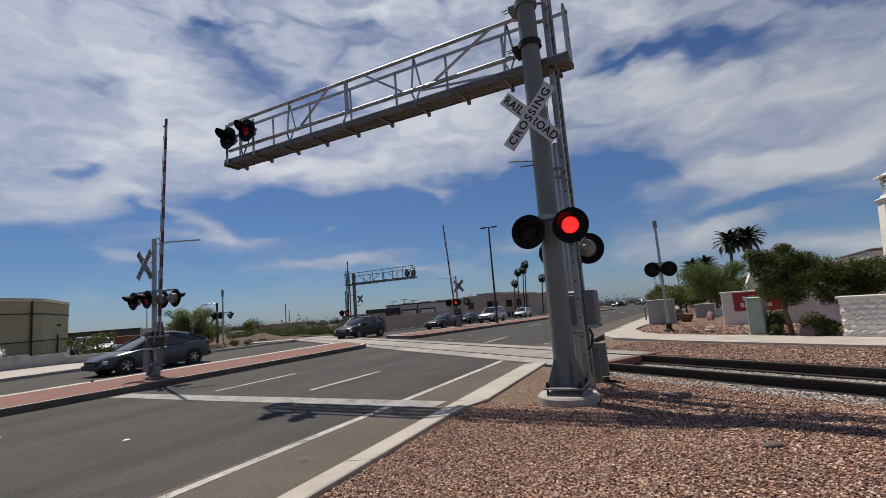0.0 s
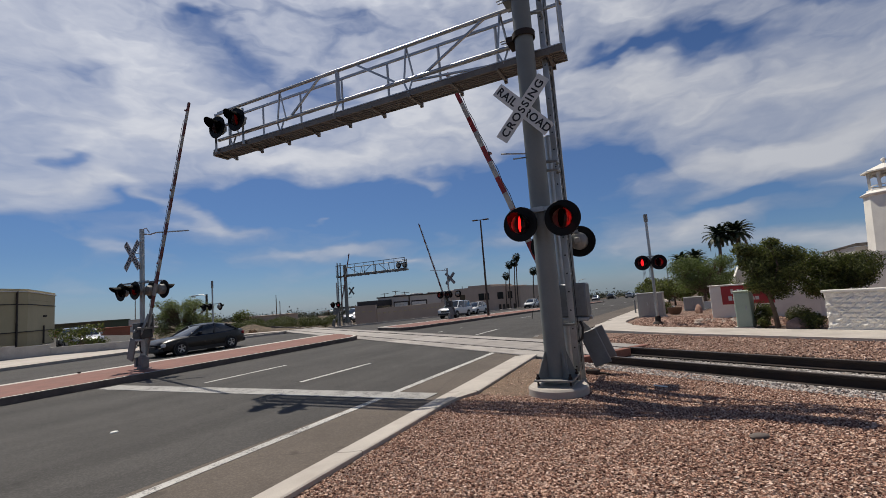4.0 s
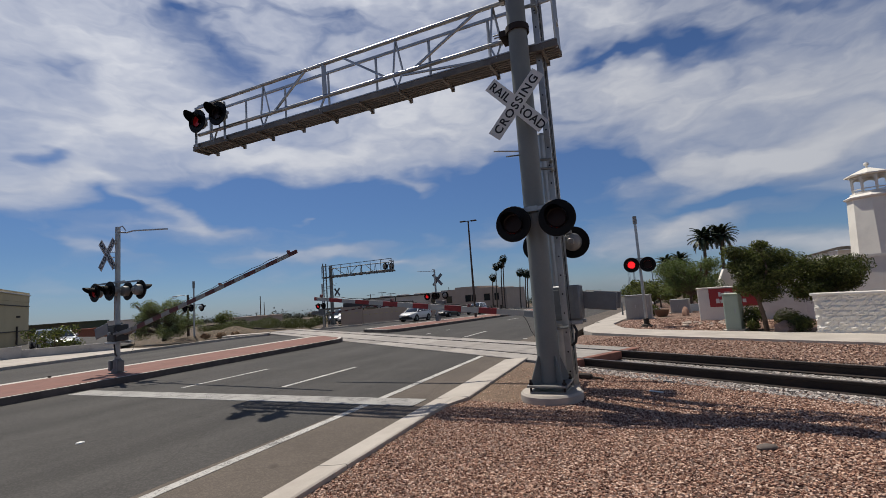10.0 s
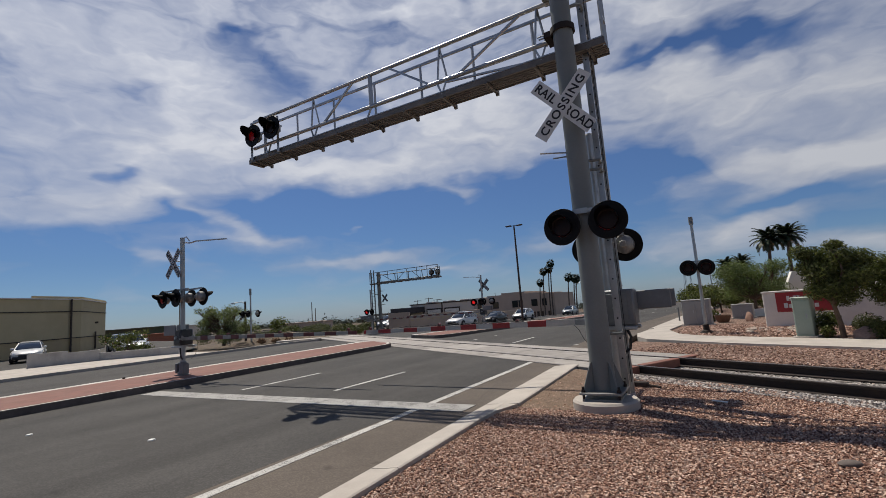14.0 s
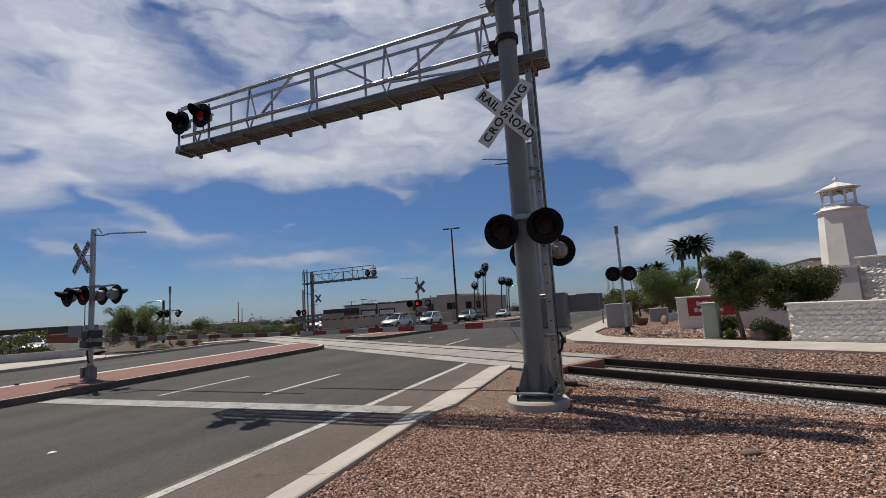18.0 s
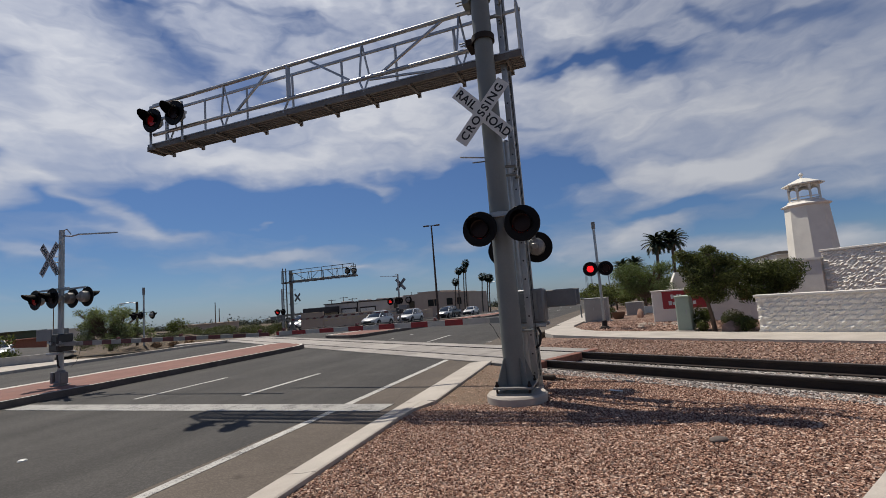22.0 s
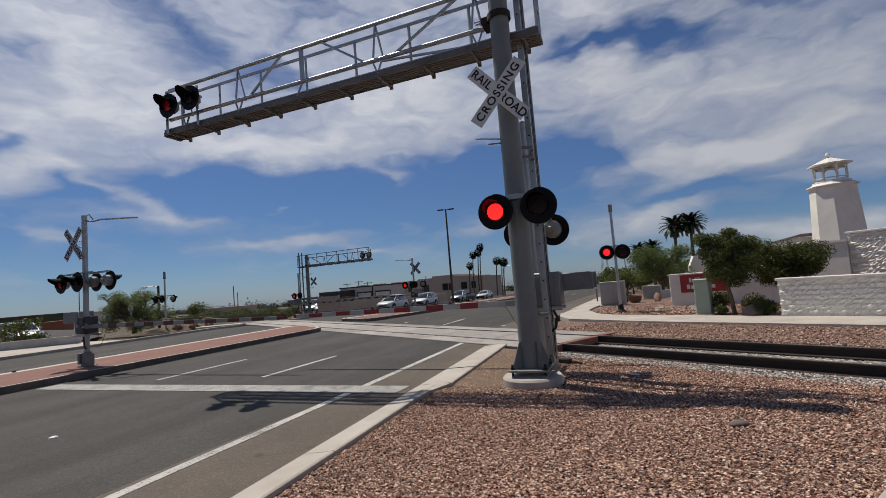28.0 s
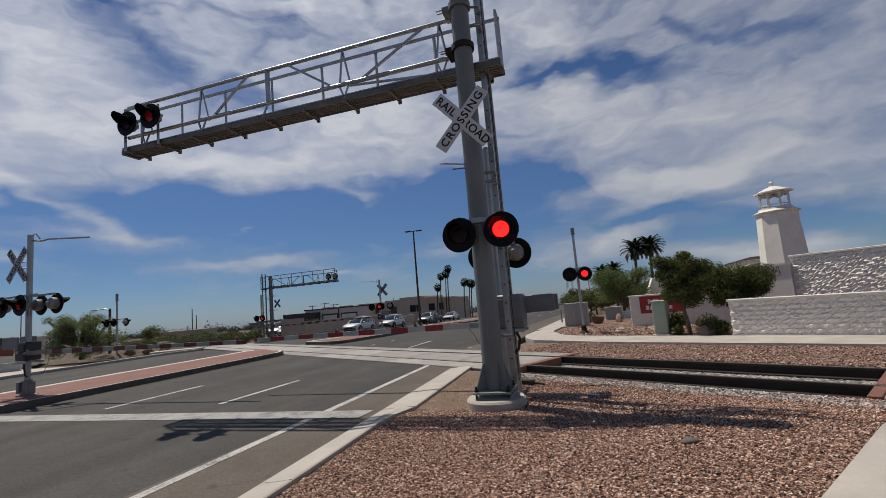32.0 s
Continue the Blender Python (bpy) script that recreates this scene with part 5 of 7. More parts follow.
def limb(bm, pts, r0, r1, seg=7):
    n = len(pts) - 1
    for i, (a, b) in enumerate(zip(pts, pts[1:])):
        rod(bm, a, b, r0 + (r1 - r0) * i / n, r0 + (r1 - r0) * (i + 1) / n, seg)


def leaves(rng, clumps, count, size, stretch=1.6):
    """Many small leaf blades round the clumps: (centre, radii) each, densest near the skin."""
    vs, fs = [], []
    weights = np.array([c[1][0] * c[1][1] + c[1][1] * c[1][2] + c[1][0] * c[1][2] for c in clumps])
    pick = rng.choice(len(clumps), count, p=weights / weights.sum())
    for k in pick:
        c, r = clumps[k]
        d = rng.normal(size=3)
        d /= np.linalg.norm(d)
        q = rng.uniform(0.25, 1.18) ** 0.65
        p = np.array(c) + d * np.array(r) * q
        n = d + rng.normal(size=3) * 0.7
        n /= np.linalg.norm(n)
        u = np.cross(n, rng.normal(size=3))
        u /= np.linalg.norm(u)
        w = np.cross(n, u)
        s = size * rng.uniform(0.6, 1.4)
        a, b = u * s * stretch, w * s * 0.5
        i = len(vs)
        vs += [p - a, p + b, p + a, p - b]
        fs.append((i, i + 1, i + 2, i + 3))
    me = bpy.data.meshes.new("crown")
    me.from_pydata([tuple(v) for v in vs], [], fs)
    return me


def tree(name, x, y, height, crown, seed, material, count, size, label, category="tree", trunk_r=0.1, fork=0.4, lean=(0, 0), base_z=None, stems=1):
    """crown: list of ((dx, dy, z), (rx, ry, rz))."""
    rng = np.random.default_rng(seed)
    z0 = gz(y) if base_z is None else base_z
    root = thing(name, pose(x, y, z0), label, category)
    for s in range(stems):
        bm = B()
        ox = (s - (stems - 1) / 2) * trunk_r * 1.6
        top = Vector((lean[0], lean[1], height * fork))
        pts = [Vector((ox, 0, -0.1)), Vector((ox + lean[0] * 0.2, lean[1] * 0.2, height * fork * 0.4)), top]
        limb(bm, pts, trunk_r, trunk_r * 0.7)
        for c, r in crown:
            end = Vector(c)
            mid = top.lerp(end, 0.55) + Vector((rng.normal(), rng.normal(), 0)) * 0.06 * height
            limb(bm, [top, mid, end], trunk_r * 0.5, trunk_r * 0.12, 6)
            for _ in range(3):
                e2 = end + Vector(tuple(rng.normal(size=3) * np.array(r) * 0.5))
                limb(bm, [mid.lerp(end, 0.4), e2], trunk_r * 0.18, trunk_r * 0.05, 5)
        part("trunk", bm, BARK, root, "brown branching trunk")
    me = leaves(rng, crown, count, size)
    me.materials.append(material)
    part("crown", me, None, root, "leafy crown")
    return root


def lumps(rng, n, spread, r, z):
    """Clump centres for an uneven crown."""
    out = []
    for _ in range(n):
        k = rng.uniform(0.6, 1.25)
        out.append(((rng.uniform(-1, 1) * spread[0], rng.uniform(-1, 1) * spread[1], z + rng.uniform(-1, 1) * spread[2]), (r * k, r * k, r * k * rng.uniform(0.6, 0.9))))
    return out


def shrub(x, y, r, h, seed, material, label, count=900, size=0.035, name="shrub", base_z=None):
    rng = np.random.default_rng(seed)
    cl = [((0, 0, h * 0.52), (r * 0.9, r * 0.9, h * 0.48))] + lumps(rng, 5, (r * 0.6, r * 0.6, h * 0.18), r * 0.42, h * 0.58)
    z0 = gz(y) if base_z is None else base_z
    root = thing(name, pose(x, y, z0), label, "shrub")
    bm = B()
    for i in range(5):
        a = 2 * math.pi * i / 5
        limb(bm, [(0, 0, -0.05), (0.3 * r * math.cos(a), 0.3 * r * math.sin(a), h * 0.35), (0.6 * r * math.cos(a), 0.6 * r * math.sin(a), h * 0.7)], 0.02, 0.006, 5)
    part("stems", bm, BARK, root, "thin brown stems")
    me = leaves(rng, cl, count, size)
    me.materials.append(material)
    part("foliage", me, None, root, "dense small leaves")
    return root


def palm(x, y, height, seed, label, fronds=34, reach=2.4, trunk_r=0.2, fan=False, lean=(0, 0), base_z=None):
    rng = np.random.default_rng(seed)
    root = thing("palm_tree", pose(x, y, gz(y) if base_z is None else base_z), label, "palm tree")
    bm = B()
    pts = [Vector((lean[0] * k * k, lean[1] * k * k, height * k)) for k in (0, 0.3, 0.6, 1.0)]
    limb(bm, [pts[0] - Vector((0, 0, 0.2))] + pts[1:], trunk_r, trunk_r * 0.75, 9)
    part("trunk", bm, PALM_BARK, root, "tall ringed palm trunk")
    top = pts[-1]
    green, dry = ([], []), ([], [])
    for i in range(fronds):
        az = 2.4 * i + rng.uniform(-0.2, 0.2)
        up = 1.35 - 1.9 * (i / fronds) + rng.uniform(-0.1, 0.1)
        if fan:
            up = 1.3 - 2.7 * (i / fronds)
        L = reach * rng.uniform(0.85, 1.1)
        vs, fs = dry if i > fronds * (0.90 if fan else 0.95) else green
        spine = []
        p, e = Vector(top), up
        steps = 7
        for s in range(steps + 1):
            spine.append(Vector(p))
            d = Vector((math.cos(az) * math.cos(e), math.sin(az) * math.cos(e), math.sin(e)))
            p = p + d * (L / steps)
            e -= (0.09 if not fan else 0.10) + 0.035 * s
        side = Vector((-math.sin(az), math.cos(az), 0))
        if fan:
            # a stalk and a round fan of blades
            c = spine[4]
            out = (spine[5] - spine[4]).normalized()
            for k in range(11):
                a = radians(-100 + 20 * k)
                w = (out * math.cos(a) + side * math.sin(a)) * L * 0.45 + Vector((0, 0, -0.12 * L * abs(math.sin(a)) - 0.05))
                n2 = w.cross(Vector((0, 0, 1))).normalized() * 0.09 * L
                j = len(vs)
                vs += [tuple(c), tuple(c + w * 0.6 + n2), tuple(c + w), tuple(c + w * 0.6 - n2)]
                fs.append((j, j + 1, j + 2, j + 3))
            j = len(vs)
            vs += [tuple(spine[0] + side * 0.03), tuple(c), tuple(spine[0] - side * 0.03)]
            fs.append((j, j + 1, j + 2))
        else:
            for s in range(1, steps):
                for half in (0.0, 0.5):
                    q = spine[s].lerp(spine[s + 1], half)
                    wl = 0.42 * L * (1 - abs((s + half) / steps - 0.35)) * 0.62
                    fwd = (spine[s + 1] - spine[s]).normalized()
                    for sg in (-1, 1):
                        w = (side * sg * 0.8 + fwd * 0.7 + Vector((0, 0, -0.25))) * wl
                        n2 = fwd * 0.06 * L
                        j = len(vs)
                        vs += [tuple(q - n2), tuple(q + n2), tuple(q + w)]
                        fs.append((j, j + 1, j + 2))
            for s in range(steps):
                j = len(vs)
                vs += [tuple(spine[s] + side * 0.03), tuple(spine[s] - side * 0.03), tuple(spine[s + 1] - side * 0.02), tuple(spine[s + 1] + side * 0.02)]
                fs.append((j, j + 1, j + 2, j + 3))
    for nm, (vs, fs), mt, lb in (("fronds", green, FROND, "arching green fronds"), ("dry_fronds", dry, FROND_DRY, "hanging dry fronds")):
        if vs:
            me = bpy.data.meshes.new(nm)
            me.from_pydata(vs, [], fs)
            me.materials.append(mt)
            part(nm, me, None, root, lb)
    return root


# ------------------------------------------------------------ beyond the track on the storage side
WHITE_WALL = mat("white_stucco", (0.76, 0.735, 0.665), 0.85, vary=0.05, scale=1.5, grain=60, bump=0.2, dirt=(0.60, 0.575, 0.53))
BLOCK = mat("split_block", (0.80, 0.765, 0.70), 0.9, vary=0.08, scale=9, grain=35, bump=0.9, dirt=(0.74, 0.70, 0.63), per_piece=0.10)
CAP = mat("block_cap", (0.72, 0.685, 0.63), 0.85, vary=0.08, scale=2, dirt=(0.64, 0.60, 0.55))
SAGE = mat("sage_green_box", (0.33, 0.39, 0.32), 0.5, 0.05, vary=0.06, scale=2, dirt=(0.27, 0.32, 0.27))
UTIL_GREY = mat("utility_grey", (0.30, 0.30, 0.285), 0.5, 0.1, vary=0.06, scale=2, dirt=(0.23, 0.235, 0.24))
SIGN_RED = mat("sign_red", (0.33, 0.025, 0.028), 0.5, vary=0.08, scale=2)
TAN = mat("tan_stucco", (0.50, 0.42, 0.255), 0.9, vary=0.05, scale=0.8, grain=40, bump=0.2, dirt=(0.45, 0.375, 0.225))
TAN_DARK = mat("brown_stucco", (0.43, 0.345, 0.195), 0.9, vary=0.06, scale=0.8, grain=40, bump=0.2, dirt=(0.38, 0.295, 0.19))
BAND = mat("dark_band", (0.06, 0.045, 0.035), 0.8, vary=0.15, scale=3)
TAUPE = mat("taupe_stucco", (0.45, 0.365, 0.30), 0.9, vary=0.07, scale=0.5, grain=30, bump=0.2, dirt=(0.40, 0.325, 0.265))
TAUPE_PALE = mat("pale_taupe", (0.60, 0.54, 0.475), 0.9, vary=0.06, scale=0.5, grain=30, bump=0.2)
GLASS = glass("dark_glass")
BLOCKWALL = mat("grey_block_wall", (0.42, 0.40, 0.38), 0.9, vary=0.10, scale=2, grain=50, bump=0.4, dirt=(0.25, 0.235, 0.22))
ROOF_DARK = mat("dark_roof", (0.05, 0.045, 0.045), 0.7, vary=0.2, scale=2)
ROCK = mat("boulder_stone", (0.36, 0.22, 0.16), 0.9, vary=0.2, scale=3, grain=25, bump=0.8, dirt=(0.25, 0.16, 0.12))


def signal_post():
    root = thing("signal_post", pose(-2.04, 20.2, 0.05), "slim aluminium post with two flashing lights", "railway signal")
    bm = B()
    rod(bm, (0, 0, 0), (0, 0, 4.12), 0.055, 0.05, 14)
    part("post", bm, ALU, root, "slim aluminium post")
    bm = B()
    rod(bm, (0, 0, 3.86), (0, 0, 4.14), 0.075, seg=14)
    part("cap", bm, BOX_GREY, root, "dark cap sleeve")
    bm = B()
    spin(bm, [(0.16, -0.1), (0.16, 0.05), (0.10, 0.10), (0.10, 0.28), (0.06, 0.30)], None, 14)
    box(bm, (-0.20, -0.20, -0.1), (0.20, 0.20, 0.03), bevel=0.02)
    part("base", bm, RUST, root, "cast base")
    bm = B()
    bar(bm, (-0.32, -0.05, 2.52), (0.32, -0.05, 2.52), 0.04, 0.05)
    part("head_bracket", bm, STEEL, root)
    signal_head(root, pose(-0.28, -0.22, 2.30), "post_l")
    signal_head(root, pose(0.28, -0.22, 2.28), "post_r")


def path_signal():
    root = thing("path_signal", pose(5.05, 13.0, 0.0), "dark boxed signal on a slim post beside the footpath", "railway signal")
    bm = B()
    rod(bm, (0, 0, 0), (0, 0, 2.5), 0.05, 0.05, 12)
    part("post", bm, STEEL, root, "slim steel post")
    bm = B()
    box(bm, (-0.55, -0.02, 1.88), (0.35, 0.02, 2.38), bevel=0.015)
    part("back_panel", bm, BLACK, root, "dark back panel", smooth=False)
    bm = B()
    rod(bm, (0.0, -0.02, 2.46), (0.0, 0.2, 2.46), 0.08, seg=14)
    part("lamp", bm, BLACK, root, "small dark lamp")


def far_signal_post():
    root = thing("signal_post", pose(-33.0, 24.0, gz(24)), "slim post with flashing lights beside the shrubs", "railway signal")
    bm = B()
    rod(bm, (0, 0, 0), (0, 0, 4.25), 0.06, 0.055, 12)
    part("post", bm, STEEL, root, "slim aluminium post")
    bm = B()
    rod(bm, (0, 0, 3.75), (0, 0, 4.27), 0.085, seg=12)
    part("cap", bm, BOX_GREY, root, "dark cap sleeve")
    bm = B()
    bar(bm, (-0.95, 0, 2.5), (0.8, 0, 2.5), 0.05, 0.05)
    part("head_bracket", bm, STEEL, root)
    signal_head(root, pose(-0.75, -0.2, 2.30), "away_l")
    signal_head(root, pose(-0.05, -0.2, 2.30), "away_r")
    signal_head(root, pose(0.62, 0.2, 2.28, 0, 0, 180), "away_l")


def cabinet(x, y, w, d, h, material, label, turn=0.0, name="utility_cabinet"):
    root = thing(name, pose(x, y, gz(y) + 0.02, 0, 0, turn), label, "utility cabinet")
    bm = B()
    box(bm, (-w / 2 - 0.08, -d / 2 - 0.08, -0.1), (w / 2 + 0.08, d / 2 + 0.08, 0.04))
    part("plinth", bm, CONC_LIGHT, root, "concrete plinth", smooth=False)
    bm = B()
    box(bm, (-w / 2, -d / 2, 0.04), (w / 2, d / 2, h), bevel=0.015)
    body = part("body", bm, material, root, smooth=False)
    bm = B()
    box(bm, (-w / 2 - 0.02, -d / 2 - 0.03, h), (w / 2 + 0.02, d / 2 + 0.02, h + 0.045), bevel=0.012)
    part("lid", bm, material, root, smooth=False)
    n = 2 if w > 0.7 else 1
    for i in range(n):
        x0, x1 = -w / 2 + 0.03 + i * (w - 0.03) / n, -w / 2 + (i + 1) * (w - 0.03) / n
        bm = B()
        box(bm, (x0, -d / 2 - 0.012, 0.10), (x1, -d / 2 + 0.002, h - 0.05), bevel=0.004)
        door = part("door", bm, material, root, smooth=False)
        bm = B()
        box(bm, (x1 - 0.10, -d / 2 - 0.03, h * 0.5), (x1 - 0.07, -d / 2 - 0.01, h * 0.62))
        part("handle", bm, STEEL, door, "steel handle", smooth=False)
    return root


def block_wall(name, x0, s, length, courses, z0, label, block=(0.40, 0.20), seed=3, cap=True, turn=TR, origin=None):
    """A wall of split-face blocks laid in running bond, from a corner along the track's direction."""
    rng = np.random.default_rng(seed)
    base = Vector((x0, track_y(x0, s), 0)) if origin is None else Vector(origin)
    m0 = Matrix.Translation((base.x, base.y, z0)) @ Matrix.Rotation(turn, 4, "Z")
    root = thing(name, m0, label, "block wall", kind="structure")
    bw, bh = block
    meshes = []
    for k in range(5):
        bm = B()
        nx, nz = 6, 4
        grid = [[bm.verts.new((bw * i / (nx - 1) + (0.002 if i == 0 else -0.002 if i == nx - 1 else 0), -(rng.uniform(0.0, 0.032) if i in (0, nx - 1) or j in (0, nz - 1) else rng.uniform(0.0, 0.058)), bh * j / (nz - 1) + (0.002 if j == 0 else -0.002 if j == nz - 1 else 0))) for i in range(nx)] for j in range(nz)]
        for j in range(nz - 1):
            for i in range(nx - 1):
                bm.faces.new((grid[j][i], grid[j][i + 1], grid[j + 1][i + 1], grid[j + 1][i]))
        edge = [grid[0][0], grid[0][-1], grid[-1][-1], grid[-1][0]]
        back = [bm.verts.new((v.co.x, 0.15, v.co.z)) for v in edge]
        loops = [grid[0], [r[-1] for r in grid], grid[-1][::-1], [r[0] for r in grid][::-1]]
        for q, lp in enumerate(loops):
            bm.faces.new([*lp[::-1], back[q], back[(q + 1) % 4]])
        meshes.append(mesh_of("block", bm, BLOCK, False))
    bm = B()
    box(bm, (0.0, 0.03, -0.2), (length, 0.15, bh * courses - 0.005))
    part("mortar_core", bm, CAP, root, "grey mortar core", smooth=False)
    for c in range(courses):
        x = 0.0 if c % 2 == 0 else -bw / 2
        while x < length - 0.05:
            if x >= -0.01:
                part("block", meshes[rng.integers(5)], None, root, m=Matrix.Translation((x, 0, c * bh)))
            x += bw
    if cap:
        bm = B()
        box(bm, (-0.04, -0.07, bh * courses), (length, 0.22, bh * courses + 0.07), bevel=0.012)
        part("cap_stone", bm, CAP, root, "smooth wall cap", smooth=False)
    bm = B()
    box(bm, (-0.02, -0.035, -0.25), (length, 0.10, 0.0))
    part("foot_course", bm, CAP, root, "smooth foot course", smooth=False)
    return root


def storage_side():
    signal_post()
    cabinet(-2.55, 25.4, 1.12, 0.6, 1.12, UTIL_GREY, "grey steel utility cabinet on a concrete plinth", -6)
    cabinet(-0.7, 31.0, 0.95, 0.6, 0.72, UTIL_GREY, "low grey steel cabinet on the gravel", -8)
    cabinet(0.53, 18.0, 0.42, 0.42, 1.08, SAGE, "sage green utility box beside the footpath", -20)
    # monument sign
    root = thing("monument_sign", pose(-0.20, 22.0, -0.06, 0, 0, -14), "white monument sign wall with a red panel", "sign")
    bm = B()
    box(bm, (0.0, 0.0, -0.2), (3.9, 0.32, 1.30), bevel=0.02)
    part("wall", bm, WHITE_WALL, root, "white stucco wall", smooth=False)
    bm = B()
    box(bm, (-0.03, -0.03, 1.30), (3.93, 0.35, 1.35), bevel=0.01)
    part("cap", bm, CAP, root, smooth=False)
    bm = B()
    box(bm, (3.05, -0.02, 0.80), (3.55, 0.0, 1.29), bevel=0.005)
    part("panel", bm, SIGN_RED, root, "small red panel", smooth=False)
    bm = B()
    box(bm, (0.40, -0.02, 0.60), (2.05, 0.0, 1.29), bevel=0.005)
    panel = part("panel", bm, SIGN_RED, root, "red sign panel", smooth=False)
    for x0, x1, z0, z1 in ((0.72, 1.42, 0.99, 1.12), (0.62, 1.62, 0.74, 0.87)):
        bm = B()
        n = 6 if z0 > 1 else 7
        for i in range(n):
            a = x0 + (x1 - x0) * i / n
            box(bm, (a, -0.026, z0), (a + (x1 - x0) / n * 0.80, -0.02, z1 + (0.04 if i in (0, 2, 3) else 0)))
        part("bar", bm, WHITE_SIGN, panel, "white bars", smooth=False)
    # low stone edging and pale plinths behind
    for x, y, w, h in ((0.35, 33.0, 1.6, 0.42), (-0.25, 36.0, 1.2, 0.35)):
        bm = B()
        box(bm, (x - w / 2, y, gz(y) - 0.2), (x + w / 2, y + 0.3, gz(y) + h), bevel=0.02)
        solo("low_wall", bm, WHITE_WALL, "low white garden wall on the gravel", "wall", smooth=False)
    # gatehouse behind the sign
    root = thing("gatehouse", pose(2.1, 35.0, gz(35)), "small white building with a sloped parapet", "building")
    bm = B()
    prism(bm, [(-0.3, 0), (1.6, 0), (1.6, 5), (-0.3, 5)], -0.3, 1.75)
    part("wall", bm, WHITE_WALL, root, smooth=False)
    bm = B()
    vs = [(-0.35, -0.05, 1.75), (0.95, -0.05, 1.75), (0.80, -0.05, 2.45), (-0.05, -0.05, 2.45)]
    f = [bm.verts.new(v) for v in vs] + [bm.verts.new((v[0], 1.2, v[2])) for v in vs]
    for q in ((0, 1, 2, 3), (7, 6, 5, 4), (0, 4, 5, 1), (1, 5, 6, 2), (2, 6, 7, 3), (3, 7, 4, 0)):
        bm.faces.new([f[i] for i in q])
    part("parapet", bm, WHITE_WALL, root, "sloped white parapet", smooth=False)
    # block walls
    block_wall("block_wall", 2.16, 15.36, 9.0, 7, 0.10, "white split-face block wall along the footpath", block=(0.30, 0.128))
    block_wall("block_wall_high", 4.6, 18.8, 8.0, 13, 0.44, "taller white split-face block wall", seed=5, block=(0.30, 0.135), origin=(4.98, 20.0, 0), turn=TR - radians(12))
    # plain wall between the two
    bm = B()
    m = Matrix.Translation((4.98, 20.05, 0)) @ Matrix.Rotation(radians(146), 4, "Z")
    box(bm, (0, -0.1, -0.2), (2.6, 0.15, 1.95), m)
    box(bm, (-0.02, -0.14, 1.95), (2.6, 0.19, 2.03), m)
    solo("garden_wall", bm, CAP, "plain grey-white garden wall behind the tree", "wall", smooth=False)
    # lighthouse tower
    build_tower(7.05, 27.0)
    # planting
    rng = np.random.default_rng(11)
    crown = [((0.15, 0.0, 1.12), (0.38, 0.35, 0.26)), ((-0.35, 0.0, 1.30), (0.34, 0.3, 0.25)), ((-0.62, 0.0, 2.35), (0.26, 0.25, 0.22)), ((0.62, 0.1, 2.1), (0.3, 0.3, 0.24)), ((-0.25, 0.0, 1.75), (0.42, 0.45, 0.40)), ((0.15, 0.1, 2.15), (0.42, 0.45, 0.36)), ((-0.35, 0.1, 2.25), (0.30, 0.3, 0.25)), ((0.45, -0.1, 1.65), (0.40, 0.4, 0.32)), ((-0.1, -0.2, 1.35), (0.36, 0.35, 0.25)), ((0.1, 0.0, 2.50), (0.22, 0.22, 0.14)), ((-0.55, 0, 1.95), (0.24, 0.25, 0.22)), ((-0.05, 0.2, 1.9), (0.4, 0.4, 0.35))]
    tree("ornamental_tree", 1.22, 17.45, 2.6, crown, 21, LEAF_DARK, 21000, 0.026, "small dark green ornamental tree on the gravel", trunk_r=0.075, fork=0.36, lean=(-0.1, 0.0))
    crown = lumps(np.random.default_rng(5), 22, (0.85, 0.4, 0.38), 0.40, 1.50)
    tree("ornamental_tree", 2.75, 18.2, 2.1, crown, 22, LEAF_DARK, 22000, 0.026, "wide dark green ornamental tree behind the wall", trunk_r=0.07, fork=0.4)
    shrub(0.92, 17.55, 0.16, 0.36, 31, LEAF_DARK, "small clipped dark shrub", 500, 0.03)
    shrub(0.95, 18.1, 0.36, 0.75, 32, LEAF_DARK, "round clipped dark shrub", 2600, 0.022)
    shrub(1.85, 18.0, 0.36, 0.60, 33, LEAF_DUSTY, "round clipped olive shrub", 2600, 0.022)
    shrub(1.93, 17.05, 0.30, 0.50, 34, LEAF_DARK, "dark green shrub at the wall's corner", 2400, 0.02)
    shrub(-2.05, 28.6, 0.36, 0.62, 35, LEAF_DARK, "low dark shrub behind the cabinet", 1500, 0.03)
    bm = B()
    spin(bm, [(0.0, 0.0), (0.22, 0.0), (0.30, 0.12), (0.36, 0.34), (0.33, 0.34), (0.27, 0.16), (0.0, 0.14)], None, 20)
    solo("planter", bm, mat("brown_planter", (0.13, 0.075, 0.045), 0.8, vary=0.2, scale=5), "brown round planter bowl on the gravel", "planter", pose(-1.62, 27.3, gz(27.3) + 0.02))
    bm = B()
    rod(bm, (0, 0, -0.05), (0, 0, 0.78), 0.045, seg=12)
    spin(bm, [(0.05, 0.76), (0.05, 0.80), (0.0, 0.82)], None, 12)
    solo("bollard", bm, BOX_GREY, "slim grey steel bollard beside the footpath", "bollard", pose(-3.75, 30.4, gz(30.4)))
    for i in range(6):
        bm = B()
        box(bm, (-4.05, 34.2 + i * 1.15, 0.0), (-1.9, 34.7 + i * 1.15, 0.068))
        settle(solo("crosswalk_bar", bm, PAINT, "white crosswalk bar across the side street", "road marking", group="crosswalk bars", kind="structure", smooth=False))
